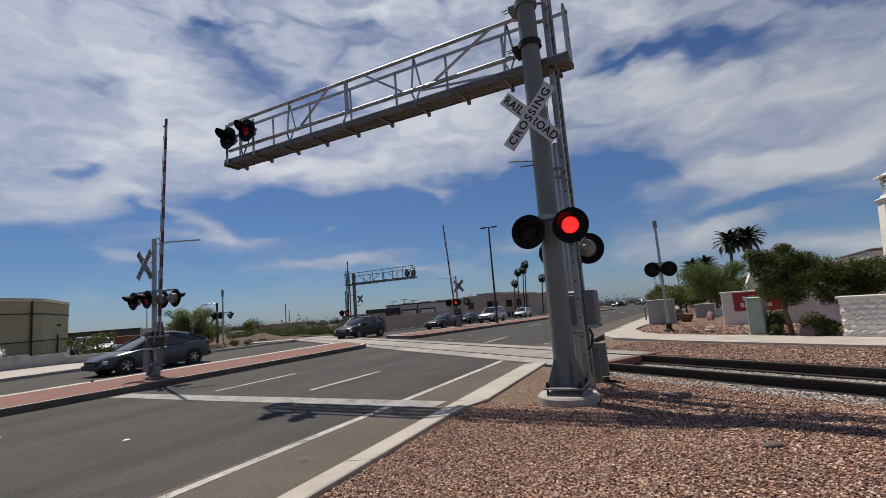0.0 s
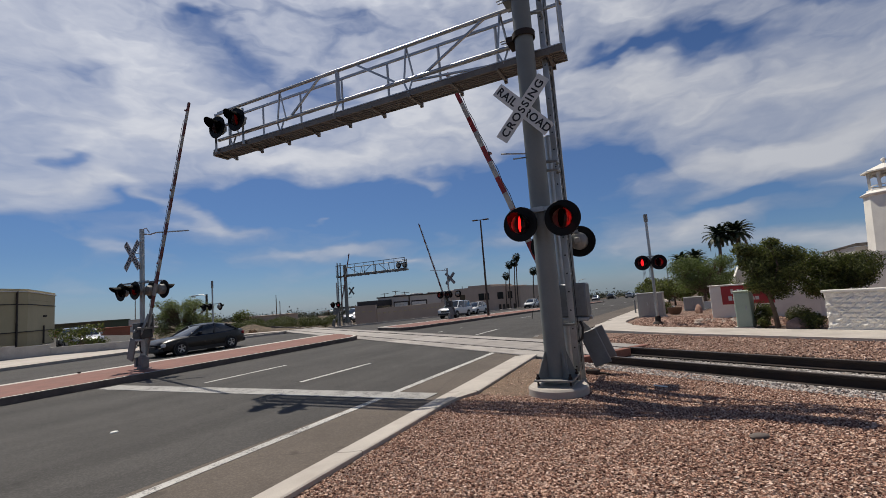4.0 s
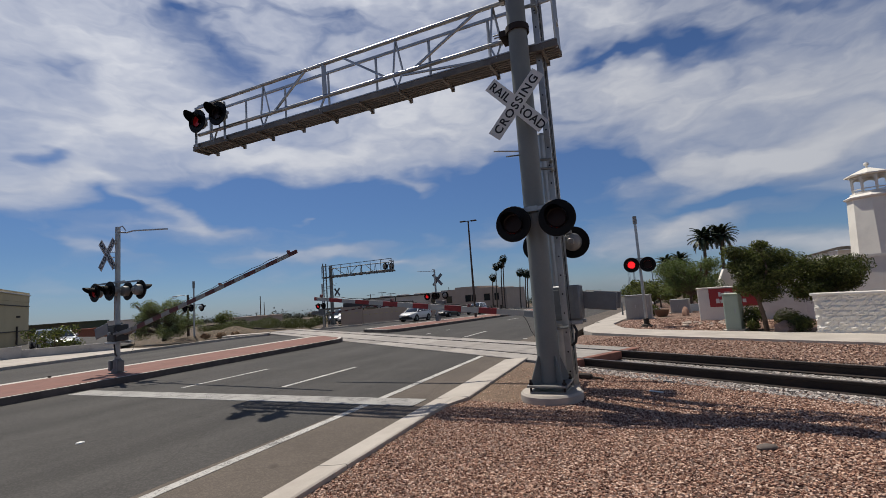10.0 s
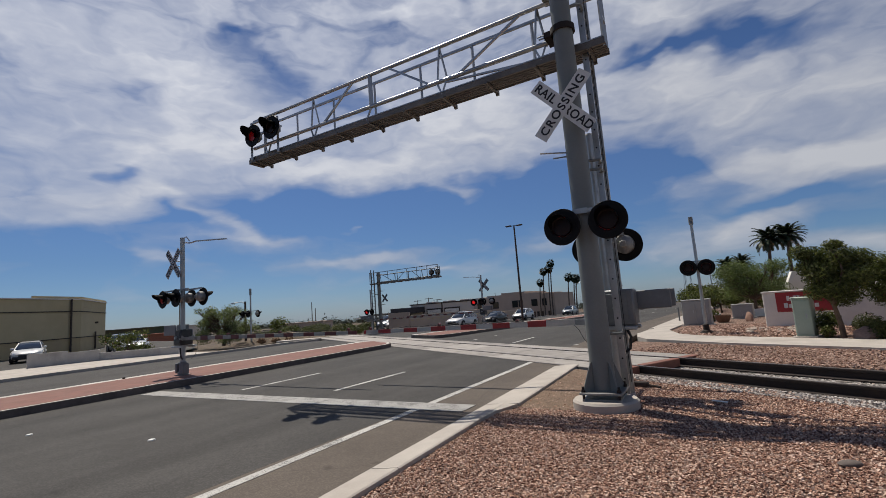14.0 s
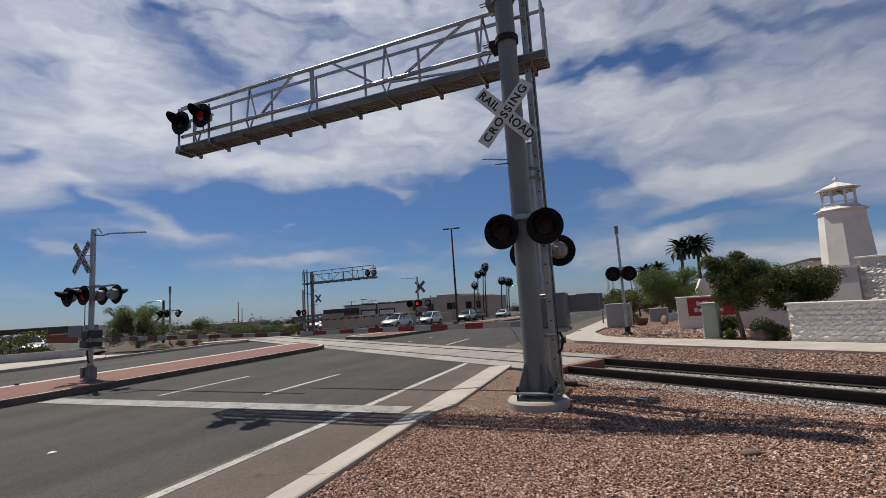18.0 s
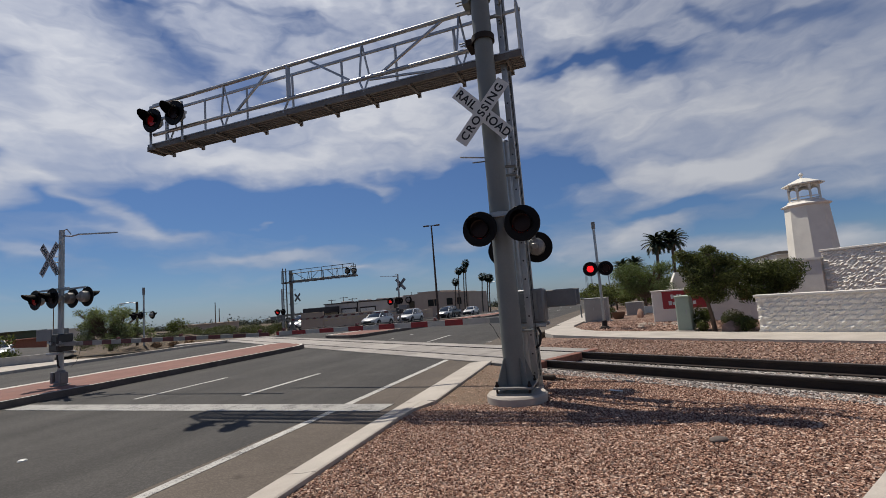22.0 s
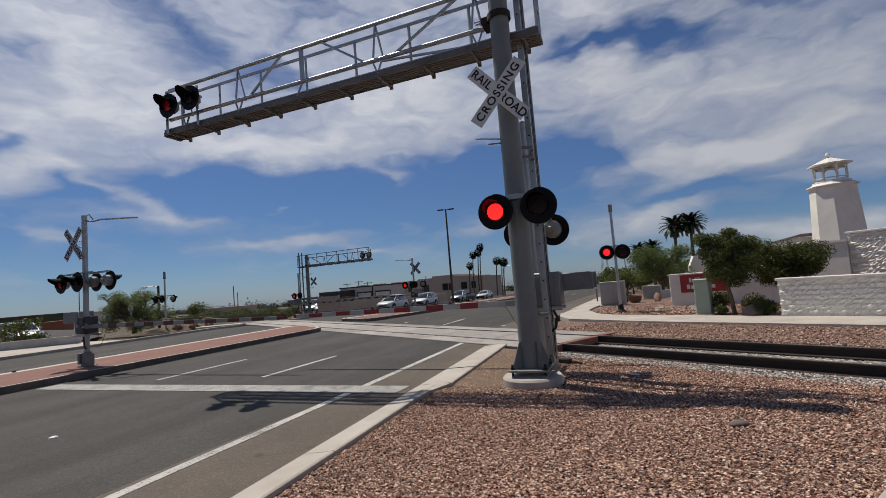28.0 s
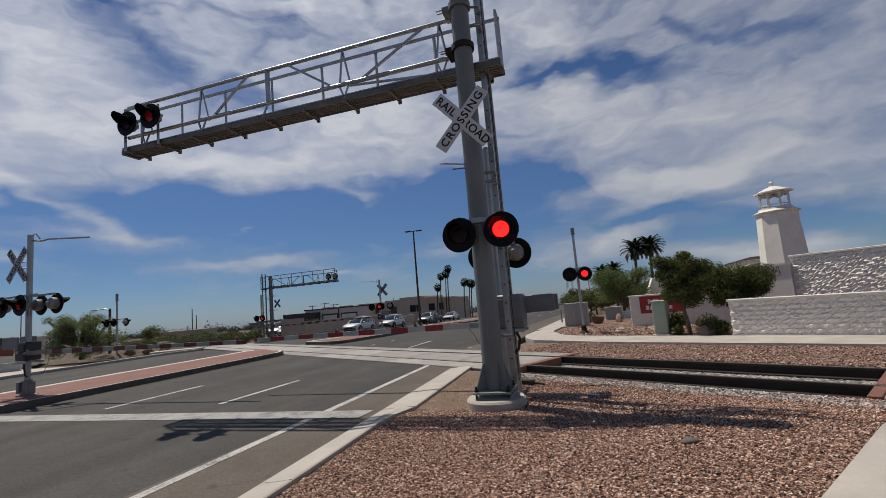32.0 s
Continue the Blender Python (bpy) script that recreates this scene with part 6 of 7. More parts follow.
    for i, (x, y, h, w) in enumerate(((-1.9, 43.5, 2.1, 1.3), (0.9, 42.0, 2.2, 1.4), (-3.2, 47.5, 2.0, 1.2))):
        crown = lumps(np.random.default_rng(160 + i), 14, (w, w * 0.7, h * 0.26), w * 0.42, h * 0.55)
        tree("street_tree", x, y, h, crown, 161 + i, LEAF_DARK, 5000, 0.055, "dense dark green tree behind the utility cabinets", trunk_r=0.08, fork=0.3)
    boulder(1.62, 17.3, 0.34, 0.22, 41)
    # upright stone that stands in for a short brown post
    boulder(-0.55, 27.5, 0.2, 0.3, 42)
    for i in range(46):
        boulder(-0.9 + rng.uniform(0, 1.9), 20.5 + rng.uniform(-0.7, 1.0), rng.uniform(0.05, 0.11), rng.uniform(0.05, 0.10), 50 + i, pale=True)
    crown = lumps(np.random.default_rng(6), 26, (1.35, 0.9, 0.85), 0.62, 2.0)
    tree("mesquite_tree", 0.0, 33.5, 3.2, crown, 23, LEAF_PALE, 24000, 0.03, "feathery light green desert tree", trunk_r=0.12, fork=0.3)
    for i, (x, y, h, w) in enumerate(((-2.6, 52, 2.4, 1.5), (-0.8, 56, 3.0, 1.8), (-4.2, 66, 2.6, 1.7), (1.8, 60, 3.2, 2.0), (-5.5, 84, 2.8, 2.0), (5.5, 52, 3.2, 2.0))):
        crown = lumps(np.random.default_rng(60 + i), 9, (w, w * 0.7, h * 0.22), w * 0.55, h * 0.68)
        tree("street_tree", x, y, h, crown, 61 + i, LEAF_DARK, 2600, 0.10, "dark green street tree beyond the cabinets", trunk_r=0.1, fork=0.35)
    palm(1.70, 45.0, 5.45, 71, "date palm with a full crown", 52, 1.4, 0.15, lean=(0.2, 0))
    palm(3.05, 45.5, 5.65, 72, "date palm with a full crown", 52, 1.45, 0.15, lean=(0.1, 0))
    palm(-1.1, 50.0, 3.9, 73, "young date palm behind the tree", 56, 1.3, 0.16)
    palm(0.1, 52.0, 4.1, 74, "young date palm behind the tree", 56, 1.3, 0.16)


def boulder(x, y, r, h, seed, pale=False):
    rng = np.random.default_rng(seed)
    bm = B()
    bmesh.ops.create_icosphere(bm, subdivisions=2 if r > 0.15 else 1, radius=1.0)
    for v in bm.verts:
        k = 1 + rng.uniform(-0.18, 0.18)
        v.co = Vector((v.co.x * r * k, v.co.y * r * 0.8 * k, v.co.z * h * k))
    tone = mat("pale_stone", (0.42, 0.34, 0.28), 0.9, vary=0.15, scale=4, grain=25, bump=0.6, per_piece=0.4) if pale else ROCK
    solo("stone" if pale else "boulder", bm, tone, "pale river stone on the gravel" if pale else "reddish brown boulder on the gravel", "stone", pose(x, y, gz(y) + h * 0.4, 0, 0, seed * 37 % 180), group="river stones" if pale else "", smooth=not pale)


def build_tower(x, y):
    root = thing("lighthouse_tower", pose(x, y, gz(y), 0, 0, -18), "white eight-sided tower with an open lantern on top", "tower")
    z1 = 4.72
    bm = B()
    spin(bm, [(1.09, -0.3), (1.03, 0.9), (0.82, z1), (0.0, z1)], None, 8)
    part("shaft", bm, WHITE_WALL, root, "tapered white stucco shaft", smooth=False)
    bm = B()
    spin(bm, [(0.82, z1 - 0.10), (0.93, z1 - 0.05), (0.95, z1), (0.70, z1 + 0.12), (0.68, z1 + 0.20), (0, z1 + 0.2)], None, 8)
    part("cornice", bm, CAP, root, "grey cornice", smooth=False)
    for i in range(8):
        a = math.pi / 4 * (i + 0.5)
        bm = B()
        px, py = 0.60 * math.cos(a), 0.60 * math.sin(a)
        box(bm, (px - 0.045, py - 0.045, z1 + 0.2), (px + 0.045, py + 0.045, z1 + 0.88))
        part("column", bm, WHITE_WALL, root, smooth=False)
        a2 = math.pi / 4 * (i + 1.5)
        q = (0.60 * math.cos(a2), 0.60 * math.sin(a2))
        bm = B()
        bar(bm, (px, py, z1 + 0.34), (*q, z1 + 0.34), 0.03, 0.04)
        part("rail", bm, CAP, root, smooth=False)
        bm = B()
        for k in range(5):
            f0, f1 = k / 5, (k + 1) / 5
            za, zb = (0.70 + 0.10 * math.sin(math.pi * f) for f in (f0, f1))
            p0, p1 = Vector((px, py, 0)).lerp(Vector((*q, 0)), f0), Vector((px, py, 0)).lerp(Vector((*q, 0)), f1)
            vs = [bm.verts.new((p0.x, p0.y, z1 + za)), bm.verts.new((p1.x, p1.y, z1 + zb)), bm.verts.new((p1.x, p1.y, z1 + 0.9)), bm.verts.new((p0.x, p0.y, z1 + 0.9))]
            bm.faces.new(vs)
        bmesh.ops.solidify(bm, geom=bm.faces[:], thickness=0.05)
        part("arch", bm, WHITE_WALL, root, smooth=False)
    bm = B()
    spin(bm, [(0.62, z1 + 0.9), (0.80, z1 + 0.92), (0.80, z1 + 0.97), (0.42, z1 + 1.14), (0.12, z1 + 1.26), (0.0, z1 + 1.28)], None, 8)
    part("roof", bm, WHITE_WALL, root, "low white eight-sided roof", smooth=False)
    bm = B()
    spin(bm, [(0.04, z1 + 1.24), (0.04, z1 + 1.34), (0.10, z1 + 1.42), (0.06, z1 + 1.50), (0.0, z1 + 1.52)], None, 10)
    part("finial", bm, CAP, root, "round finial")
    # main building roof behind
    bm = B()
    box(bm, (-0.65, 3.0, -0.2), (-0.1, 9.0, 2.65))
    b2 = solo("storage_building", bm, WHITE_WALL, "white storage building behind the tower", "building", pose(x, y, gz(y)), smooth=False)
    bm = B()
    vs = [bm.verts.new(v) for v in ((-0.75, 2.6, 2.65), (0, 2.6, 2.65), (0, 3.6, 2.85), (-0.4, 3.6, 2.85), (-0.75, 9.2, 2.65), (0, 9.2, 2.65))]
    for q in ((0, 1, 2, 3), (3, 2, 5, 4), (0, 3, 4)):
        bm.faces.new([vs[i] for i in q])
    bmesh.ops.solidify(bm, geom=bm.faces[:], thickness=0.12)
    part("roof", bm, BAND, b2, "dark brown sloped roof", smooth=False)


# ------------------------------------------------------------ across the road, far side
def window_at(root, x, z, w, h, y=0.0):
    bm = B()
    box(bm, (x - w / 2, y - 0.04, z - h / 2), (x + w / 2, y + 0.02, z + h / 2))
    win = part("window", bm, BAND, root, "dark framed window", smooth=False)
    bm = B()
    box(bm, (x - w / 2 + 0.08, y - 0.05, z - h / 2 + 0.08), (x + w / 2 - 0.08, y - 0.042, z + h / 2 - 0.08))
    part("pane", bm, GLASS, win, smooth=False)


def warehouse():
    # a facade that faces the crossing, seen beyond the oncoming lanes
    g = -2.25
    root = thing("office_building", pose(-46.5, 86, g), "tan two-storey office with a paler warehouse wing", "building")
    bm = B()
    box(bm, (-16.3, 0, -0.5), (0.2, 14, 4.75))
    part("warehouse_wing", bm, TAUPE_PALE, root, "pale warehouse wing", smooth=False)
    bm = B()
    box(bm, (-16.5, -0.15, 4.75), (0.2, 14, 4.98))
    part("eaves", bm, BAND, root, "dark eaves band", smooth=False)
    for x in (-14.6, -10.0, -5.4):
        bm = B()
        box(bm, (x - 1.95, -0.08, -0.3), (x + 1.95, 0.0, 3.75))
        fr = part("door_frame", bm, BAND, root, smooth=False)
        bm = B()
        for i in range(9):
            box(bm, (x - 1.72, -0.12, -0.3 + i * 0.42), (x + 1.72, -0.085, 0.10 + i * 0.42))
        part("roller_door", bm, WHITE_WALL, fr, "pale roller door", smooth=False)
    bm = B()
    box(bm, (-8.0, -0.1, -0.3), (-7.75, 0, 4.75))
    part("pilaster", bm, BAND, root, smooth=False)
    steps = [(0.2, 3.4, 5.0), (3.4, 6.6, 5.35), (6.6, 11.5, 5.7), (11.5, 15.0, 5.25), (15.0, 17.4, 5.0)]
    for x0, x1, h in steps:
        bm = B()
        box(bm, (x0, -0.5, -0.5), (x1, 12, h))
        part("office_block", bm, TAUPE, root, "tan stucco block with a stepped parapet", smooth=False)
    for x in (1.5, 5.2, 9.4, 10.6, 13.4, 15.4):
        window_at(root, x, 3.4, 1.25 if x in (5.2, 9.4, 13.4) else 0.9, 1.35, -0.5)
    for x in (13.2, 14.0, 14.8, 16.2):
        window_at(root, x, 0.9, 0.5, 1.6, -0.5)
    for i in range(4):
        bm = B()
        box(bm, (-14 + i * 4.5, 3, 4.9), (-11.8 + i * 4.5, 5, 5.25), bevel=0.03)
        part("roof_unit", bm, TAUPE_PALE, root, "roof unit", smooth=False)
    # carport
    root = thing("carport", pose(-65.5, 80, -2.0), "dark flat carport roof on posts", "carport")
    bm = B()
    box(bm, (-5.0, 0, 2.8), (6.5, 6, 3.2))
    part("roof", bm, ROOF_DARK, root, "dark flat roof", smooth=False)
    bm = B()
    box(bm, (1.2, 0.5, 3.2), (6.5, 6, 4.05))
    part("upper_roof", bm, ROOF_DARK, root, "dark upper roof", smooth=False)
    bm = B()
    box(bm, (-7.5, -1.0, 2.45), (1.0, 3, 2.62))
    part("canopy", bm, WHITE_WALL, root, "pale canopy edge", smooth=False)
    for x in (-7, -3, 1, 5):
        bm = B()
        box(bm, (x, 0.2, -0.3), (x + 0.25, 0.5, 2.8))
        part("post", bm, BAND, root, smooth=False)
    # perimeter wall beside the oncoming lanes
    root = thing("perimeter_wall", pose(0, 0, 0), "brown block perimeter wall beside the road", "wall", kind="structure")
    for (x0, y0), (x1, y1), h in (((-33.4, 41.5), (-30.6, 41.5), 1.75), ((-30.6, 41.5), (-28.9, 58.0), 1.35), ((-28.9, 58.0), (-28.7, 66.0), 1.1)):
        bm = B()
        d = math.hypot(x1 - x0, y1 - y0)
        m = Matrix.Translation((x0, y0, gz(y0))) @ Matrix.Rotation(math.atan2(y1 - y0, x1 - x0), 4, "Z")
        box(bm, (0, -0.1, -0.5), (d, 0.1, h), m)
        box(bm, (0, -0.13, h), (d, 0.13, h + 0.07), m)
        part("wall_length", bm, TAUPE, root, smooth=False)
        bm = B()
        for i in range(int(d / 0.9)):
            box(bm, (i * 0.9 + 0.1, -0.14, h * 0.62), (i * 0.9 + 0.5, -0.10, h * 0.69), m)
        part("wall_band", bm, TAN, root, "pale decorative course", smooth=False)
    # tall lamp on the median
    root = thing("street_lamp", pose(-15.8, 37.0, gz(37) + 0.16), "tall dark street lamp with twin heads on the median", "street lamp")
    bm = B()
    rod(bm, (0, 0, 0), (0, 0, 8.15), 0.10, 0.06, 12)
    part("pole", bm, BAND, root, "dark steel pole")
    for sx in (-1, 1):
        bm = B()
        bar(bm, (0, 0, 8.12), (sx * 0.45, sx * 0.1, 8.14), 0.05, 0.05)
        box(bm, (sx * 0.45 - 0.25, sx * 0.1 - 0.12, 8.08), (sx * 0.45 + 0.25, sx * 0.1 + 0.12, 8.18), bevel=0.02)
        part("lamp_head", bm, BAND, root, "flat dark lamp head")
    # slim palms beside the office
    for i, (x, y, h) in enumerate(((-31.6, 84.5, 6.3), (-30.6, 84.0, 8.3), (-29.7, 84.5, 8.7), (-28.9, 83.5, 9.6), (-26.0, 84.0, 6.8), (-25.2, 84.8, 6.6), (-24.6, 84.0, 6.4))):
        palm(x, y, h, 80 + i, "tall slim fan palm", 44, 0.95, 0.12, True, (0.35, 0.1))


def far_distance():
    rng = np.random.default_rng(77)
    # woods along the horizon
    vs, fs = [], []
    for k in range(900):
        x = rng.uniform(-620, 260)
        y = rng.uniform(190, 420)
        if -34 < x < 2:
            y = rng.uniform(380, 560)
        h = rng.uniform(2.4, 5.5)
        c = np.array((x, y, gz(y)))
        for _ in range(80):
            p = c + np.array((rng.normal() * h * 0.55, rng.normal() * h * 0.4, abs(rng.normal()) * h * 0.42))
            a, b = rng.normal(size=3) * h * 0.06, rng.normal(size=3) * h * 0.06
            i = len(vs)
            vs += [tuple(p - a), tuple(p + b), tuple(p + a), tuple(p - b)]
            fs.append((i, i + 1, i + 2, i + 3))
    me = bpy.data.meshes.new("far_woods")
    me.from_pydata(vs, [], fs)
    me.materials.append(mat("far_foliage", (0.060, 0.070, 0.045), 0.8, vary=0.3, scale=0.05, grain=0.6, bump=0))
    tagged(new("far_woods", me), "low dark tree line along the horizon", "trees", kind="stuff")
    # shrubs along the rail line on the far left
    for i in range(9):
        x, y = -52.5 + i * 2.0 + rng.uniform(-0.4, 0.4), 42.0 + rng.uniform(-1.2, 1.5) - i * 0.25
        shrub(x, y, rng.uniform(1.1, 1.6), rng.uniform(0.85, 1.35), 100 + i, LEAF_DUSTY if i % 3 else LEAF_GREEN, "dusty olive desert shrub beside the rail line", 4200, 0.045)
    for i in range(11):
        x, y = -50.0 + i * 1.75 + rng.uniform(-0.4, 0.4), 37.6 + rng.uniform(-0.8, 0.8) - i * 0.22
        shrub(x, y, rng.uniform(0.9, 1.3), rng.uniform(0.55, 0.85), 170 + i, LEAF_DUSTY, "low olive desert shrub beside the rail line", 2400, 0.04)
    shrub(-55.5, 44.5, 1.5, 2.5, 120, LEAF_DARK, "tall dark desert shrub", 1400, 0.09)
    # the large pale shrub and the dark one
    cr = lumps(np.random.default_rng(8), 28, (2.5, 1.3, 0.85), 0.62, 2.15) + lumps(np.random.default_rng(18), 20, (2.9, 1.3, 0.35), 0.62, 0.80)
    tree("palo_verde", -37.0, 24.3, 2.9, cr, 130, LEAF_SILVER, 26000, 0.036, "airy pale green desert tree", trunk_r=0.09, fork=0.2, stems=3)
    root = thing("street_lamp", pose(-38.6, 27.4, gz(27.4)), "dark street lamp with a short side arm behind the desert tree", "street lamp")
    bm = B()
    rod(bm, (0, 0, 0), (0, 0, 3.62), 0.11, 0.09, 10)
    part("pole", bm, BAND, root, "dark wooden pole")
    bm = B()
    bent(bm, [(0, 0, 3.45), (-0.3, -0.15, 3.62), (-0.9, -0.45, 3.58)], 0.035)
    box(bm, (-1.25, -0.62, 3.50), (-0.85, -0.40, 3.60), bevel=0.02)
    part("lamp_head", bm, STEEL, root, "flat lamp head on a curved arm")
    cr = lumps(np.random.default_rng(9), 12, (1.3, 0.7, 0.45), 0.45, 0.95)
    tree("desert_shrub", -33.8, 15.7, 1.3, cr, 131, LEAF_DARK, 1500, 0.06, "sparse dusty shrub behind the low wall", trunk_r=0.05, fork=0.3)
    # earth bank and slab beside the far kerb
    bm = B()
    bmesh.ops.create_grid(bm, x_segments=14, y_segments=10, size=1.0)
    for v in bm.verts:
        r = max(abs(v.co.x), abs(v.co.y))
        v.co = Vector((v.co.x * 4.5, v.co.y * 2.2, max(0.0, 1 - r) * 0.75 * (1 + 0.5 * noise.noise(v.co * 3)) - 0.05))
    solo("earth_bank", bm, DIRT, "low bank of brown earth and dry grass", "bank", pose(-31.8, 26.0, gz(26), 0, 0, 25), kind="structure")
    bm = B()
    box(bm, (-1.5, -0.6, -0.1), (1.5, 0.6, 0.16), bevel=0.02)
    solo("concrete_slab", bm, CONC_LIGHT, "pale concrete slab on the earth", "slab", pose(-28.2, 24.6, gz(24.6), 0, 0, 30), smooth=False)
    for i, (x, y) in enumerate(((-30.6, 24.4), (-29.8, 25.0), (-31.2, 23.6))):
        shrub(x, y, 0.35, 0.35, 140 + i, mat("dry_grass", (0.25, 0.16, 0.09), 0.9, vary=0.3, scale=2, bump=0), "dry reddish weed clump", 400, 0.06)
    # masts and poles of the distance
    for i, (x, y, h, arms) in enumerate(((-105, 95, 7.5, 0), (-92, 130, 7.0, 1), (-86, 128, 7.4, 1), (-80, 124, 6.6, 2), (-148, 80, 12.0, 0), (-120, 110, 6.5, 0), (-72, 150, 8.0, 0), (-98, 118, 6.4, 1))):
        root = thing("utility_pole", pose(x, y, gz(y)), "distant brown utility pole", "utility pole", group="distant utility poles")
        bm = B()
        rod(bm, (0, 0, 0), (0, 0, h), 0.14, 0.10, 8)
        part("pole", bm, BARK, root)
        for a in range(arms):
            bm = B()
            bar(bm, (-1.4, 0, h - 0.3 - a * 0.9), (1.4, 0.5, h - 0.3 - a * 0.9), 0.14, 0.16)
            part("crossarm", bm, BARK, root, smooth=False)
    for x, y, h in ((-22.0, 300, 22.0), (-20.0, 315, 17.0)):
        root = thing("radio_mast", pose(x, y, gz(y)), "distant lattice radio mast", "radio mast")
        for k in range(4):
            a = math.pi / 2 * k
            bm = B()
            bar(bm, (1.2 * math.cos(a), 1.2 * math.sin(a), 0), (0.15 * math.cos(a), 0.15 * math.sin(a), h), 0.16, 0.16)
            part("leg", bm, STEEL, root, smooth=False)
    # light poles far along the road
    for x, y in ((-3.2, 78), (-3.2, 120), (-29, 100), (-29, 140)):
        root = thing("street_lamp", pose(x, y, gz(y)), "distant grey street lamp with a curved arm", "street lamp")
        s = -1 if x > -10 else 1
        bm = B()
        bent(bm, [(0, 0, 0), (0, 0, 5.6), (s * 0.5, 0, 6.2), (s * 1.8, 0, 6.45)], 0.07)
        part("pole", bm, STEEL, root)
        bm = B()
        box(bm, (s * 1.8 - 0.25, -0.1, 6.38), (s * 1.8 + 0.35, 0.1, 6.5), bevel=0.02)
        part("lamp_head", bm, STEEL, root)
    # scattered low buildings on the left horizon
    for i, (x, y, w, h, m) in enumerate(((-110, 96, 16, 1.8, TAUPE), (-118, 165, 9, 1.6, TAUPE), (-100, 160, 8, 1.5, WHITE_WALL), (-150, 75, 24, 3.0, TAUPE_PALE), (-95, 44, 10, 2.4, mat("green_screen", (0.06, 0.085, 0.055), 0.9, vary=0.15)), (-92, 41, 14, 1.1, mat("red_fence", (0.28, 0.10, 0.06), 0.8, vary=0.2)))):
        bm = B()
        box(bm, (-w / 2, -3, -0.5), (w / 2, 3, h))
        ob = solo("low_building", bm, m, "low distant building beyond the fields", "building", pose(x, y, gz(y), 0, 0, 20), smooth=False)
        bm = B()
        box(bm, (-w / 2 - 0.2, -3.2, h), (w / 2 + 0.2, 3.2, h + 0.2))
        part("roof", bm, m, ob, smooth=False)


def left_side():
    # tan building with dark bands and pipes
    root = thing("tan_building", pose(0, 0, 0), "tan stucco building with dark bands and drain pipes", "building")
    A, C, R = (-51.0, 8.0), (-58.2, 22.0), (-66.0, 27.3)
    foot = [A, C, R, (-95, 27), (-95, 0)]
    bm = B()
    prism(bm, foot, 1.35, 5.25)
    part("wall", bm, TAN, root, "tan stucco upper wall", smooth=False)
    bm = B()
    prism(bm, foot, -0.4, 1.35)
    part("lower_wall", bm, TAN_DARK, root, "darker tan lower wall", smooth=False)

    def along(p, q, f, z, out=0.05):
        d = Vector((q[0] - p[0], q[1] - p[1], 0))
        n = Vector((d.y, -d.x, 0)).normalized()
        return Vector((p[0], p[1], 0)) + d * f + n * out + Vector((0, 0, z))
    for p, q in ((A, C), (C, R)):
        for z, w in ((4.05, 0.09), (1.4, 0.09)):
            bm = B()
            bar(bm, along(p, q, 0, z), along(p, q, 1, z), 0.08, w)
            part("band", bm, BAND, root, "dark horizontal band", smooth=False)
        bm = B()
        bar(bm, along(p, q, 0, 5.28), along(p, q, 1, 5.28), 0.2, 0.10)
        part("coping", bm, CAP, root, smooth=False)
    bm = B()
    prism(bm, [tuple(along(A, C, 0.66, 0, 0.03)[:2]), tuple(along(A, C, 1.0, 0, 0.03)[:2]), tuple(along(C, R, 1.0, 0, 0.03)[:2]), (-68, 24)], 4.5, 5.55)
    part("raised_parapet", bm, TAN, root, "raised corner parapet", smooth=False)
    bm = B()
    prism(bm, [tuple(along(A, C, -0.6, 0, 0.03)[:2]), tuple(along(A, C, 0.30, 0, 0.03)[:2]), (-58.0, 10.5), (-58.0, 0.0)], 4.5, 5.55)
    part("raised_parapet", bm, TAN, root, "raised front parapet", smooth=False)
    for p, q, f, z0, z1 in ((A, C, 0.92, 0.0, 5.3), (C, R, 0.5, 0.0, 1.9), (A, C, 0.45, 0, 5.3)):
        bm = B()
        rod(bm, along(p, q, f, z0, 0.14), along(p, q, f, z1, 0.14), 0.09, seg=8)
        part("drain_pipe", bm, BAND, root, "dark drain pipe")
    for p, q, f, z in ((A, C, 0.35, 2.3), (C, R, 0.55, 2.9)):
        bm = B()
        box(bm, (-0.25, -0.15, -0.1), (0.25, 0.15, 0.1), Matrix.Translation(along(p, q, f, z)))
        part("wall_light", bm, BAND, root, "small dark wall light", smooth=False)
    # low grey block wall in front
    root = thing("low_block_wall", pose(0, 0, 0), "low grey block wall beside the apron", "wall", kind="structure")
    for (x0, y0), (x1, y1), h in (((-34.0, 10.9), (-33.7, 12.6), 0.74), ((-33.7, 12.6), (-33.2, 14.0), 0.64), ((-33.2, 14.0), (-30.0, 16.9), 0.45)):
        bm = B()
        d = math.hypot(x1 - x0, y1 - y0)
        m = Matrix.Translation((x0, y0, 0)) @ Matrix.Rotation(math.atan2(y1 - y0, x1 - x0), 4, "Z")
        box(bm, (0, -0.1, -0.3), (d, 0.1, h), m)
        box(bm, (0, -0.12, h), (d, 0.12, h + 0.05), m)
        part("wall_length", bm, BLOCKWALL, root, smooth=False)
    sheet("parking_lot", [(-90, -20), (-34.8, -20), (-34.2, 17.2), (-36.0, 21.0), (-42.0, 25.0), (-60.0, 33.0), (-90.0, 40.0)], -0.06, ASPHALT, "worn grey asphalt yard beside the tan building", "parking lot")
    far_signal_post()
    path_signal()


storage_side()
warehouse()
far_distance()
left_side()

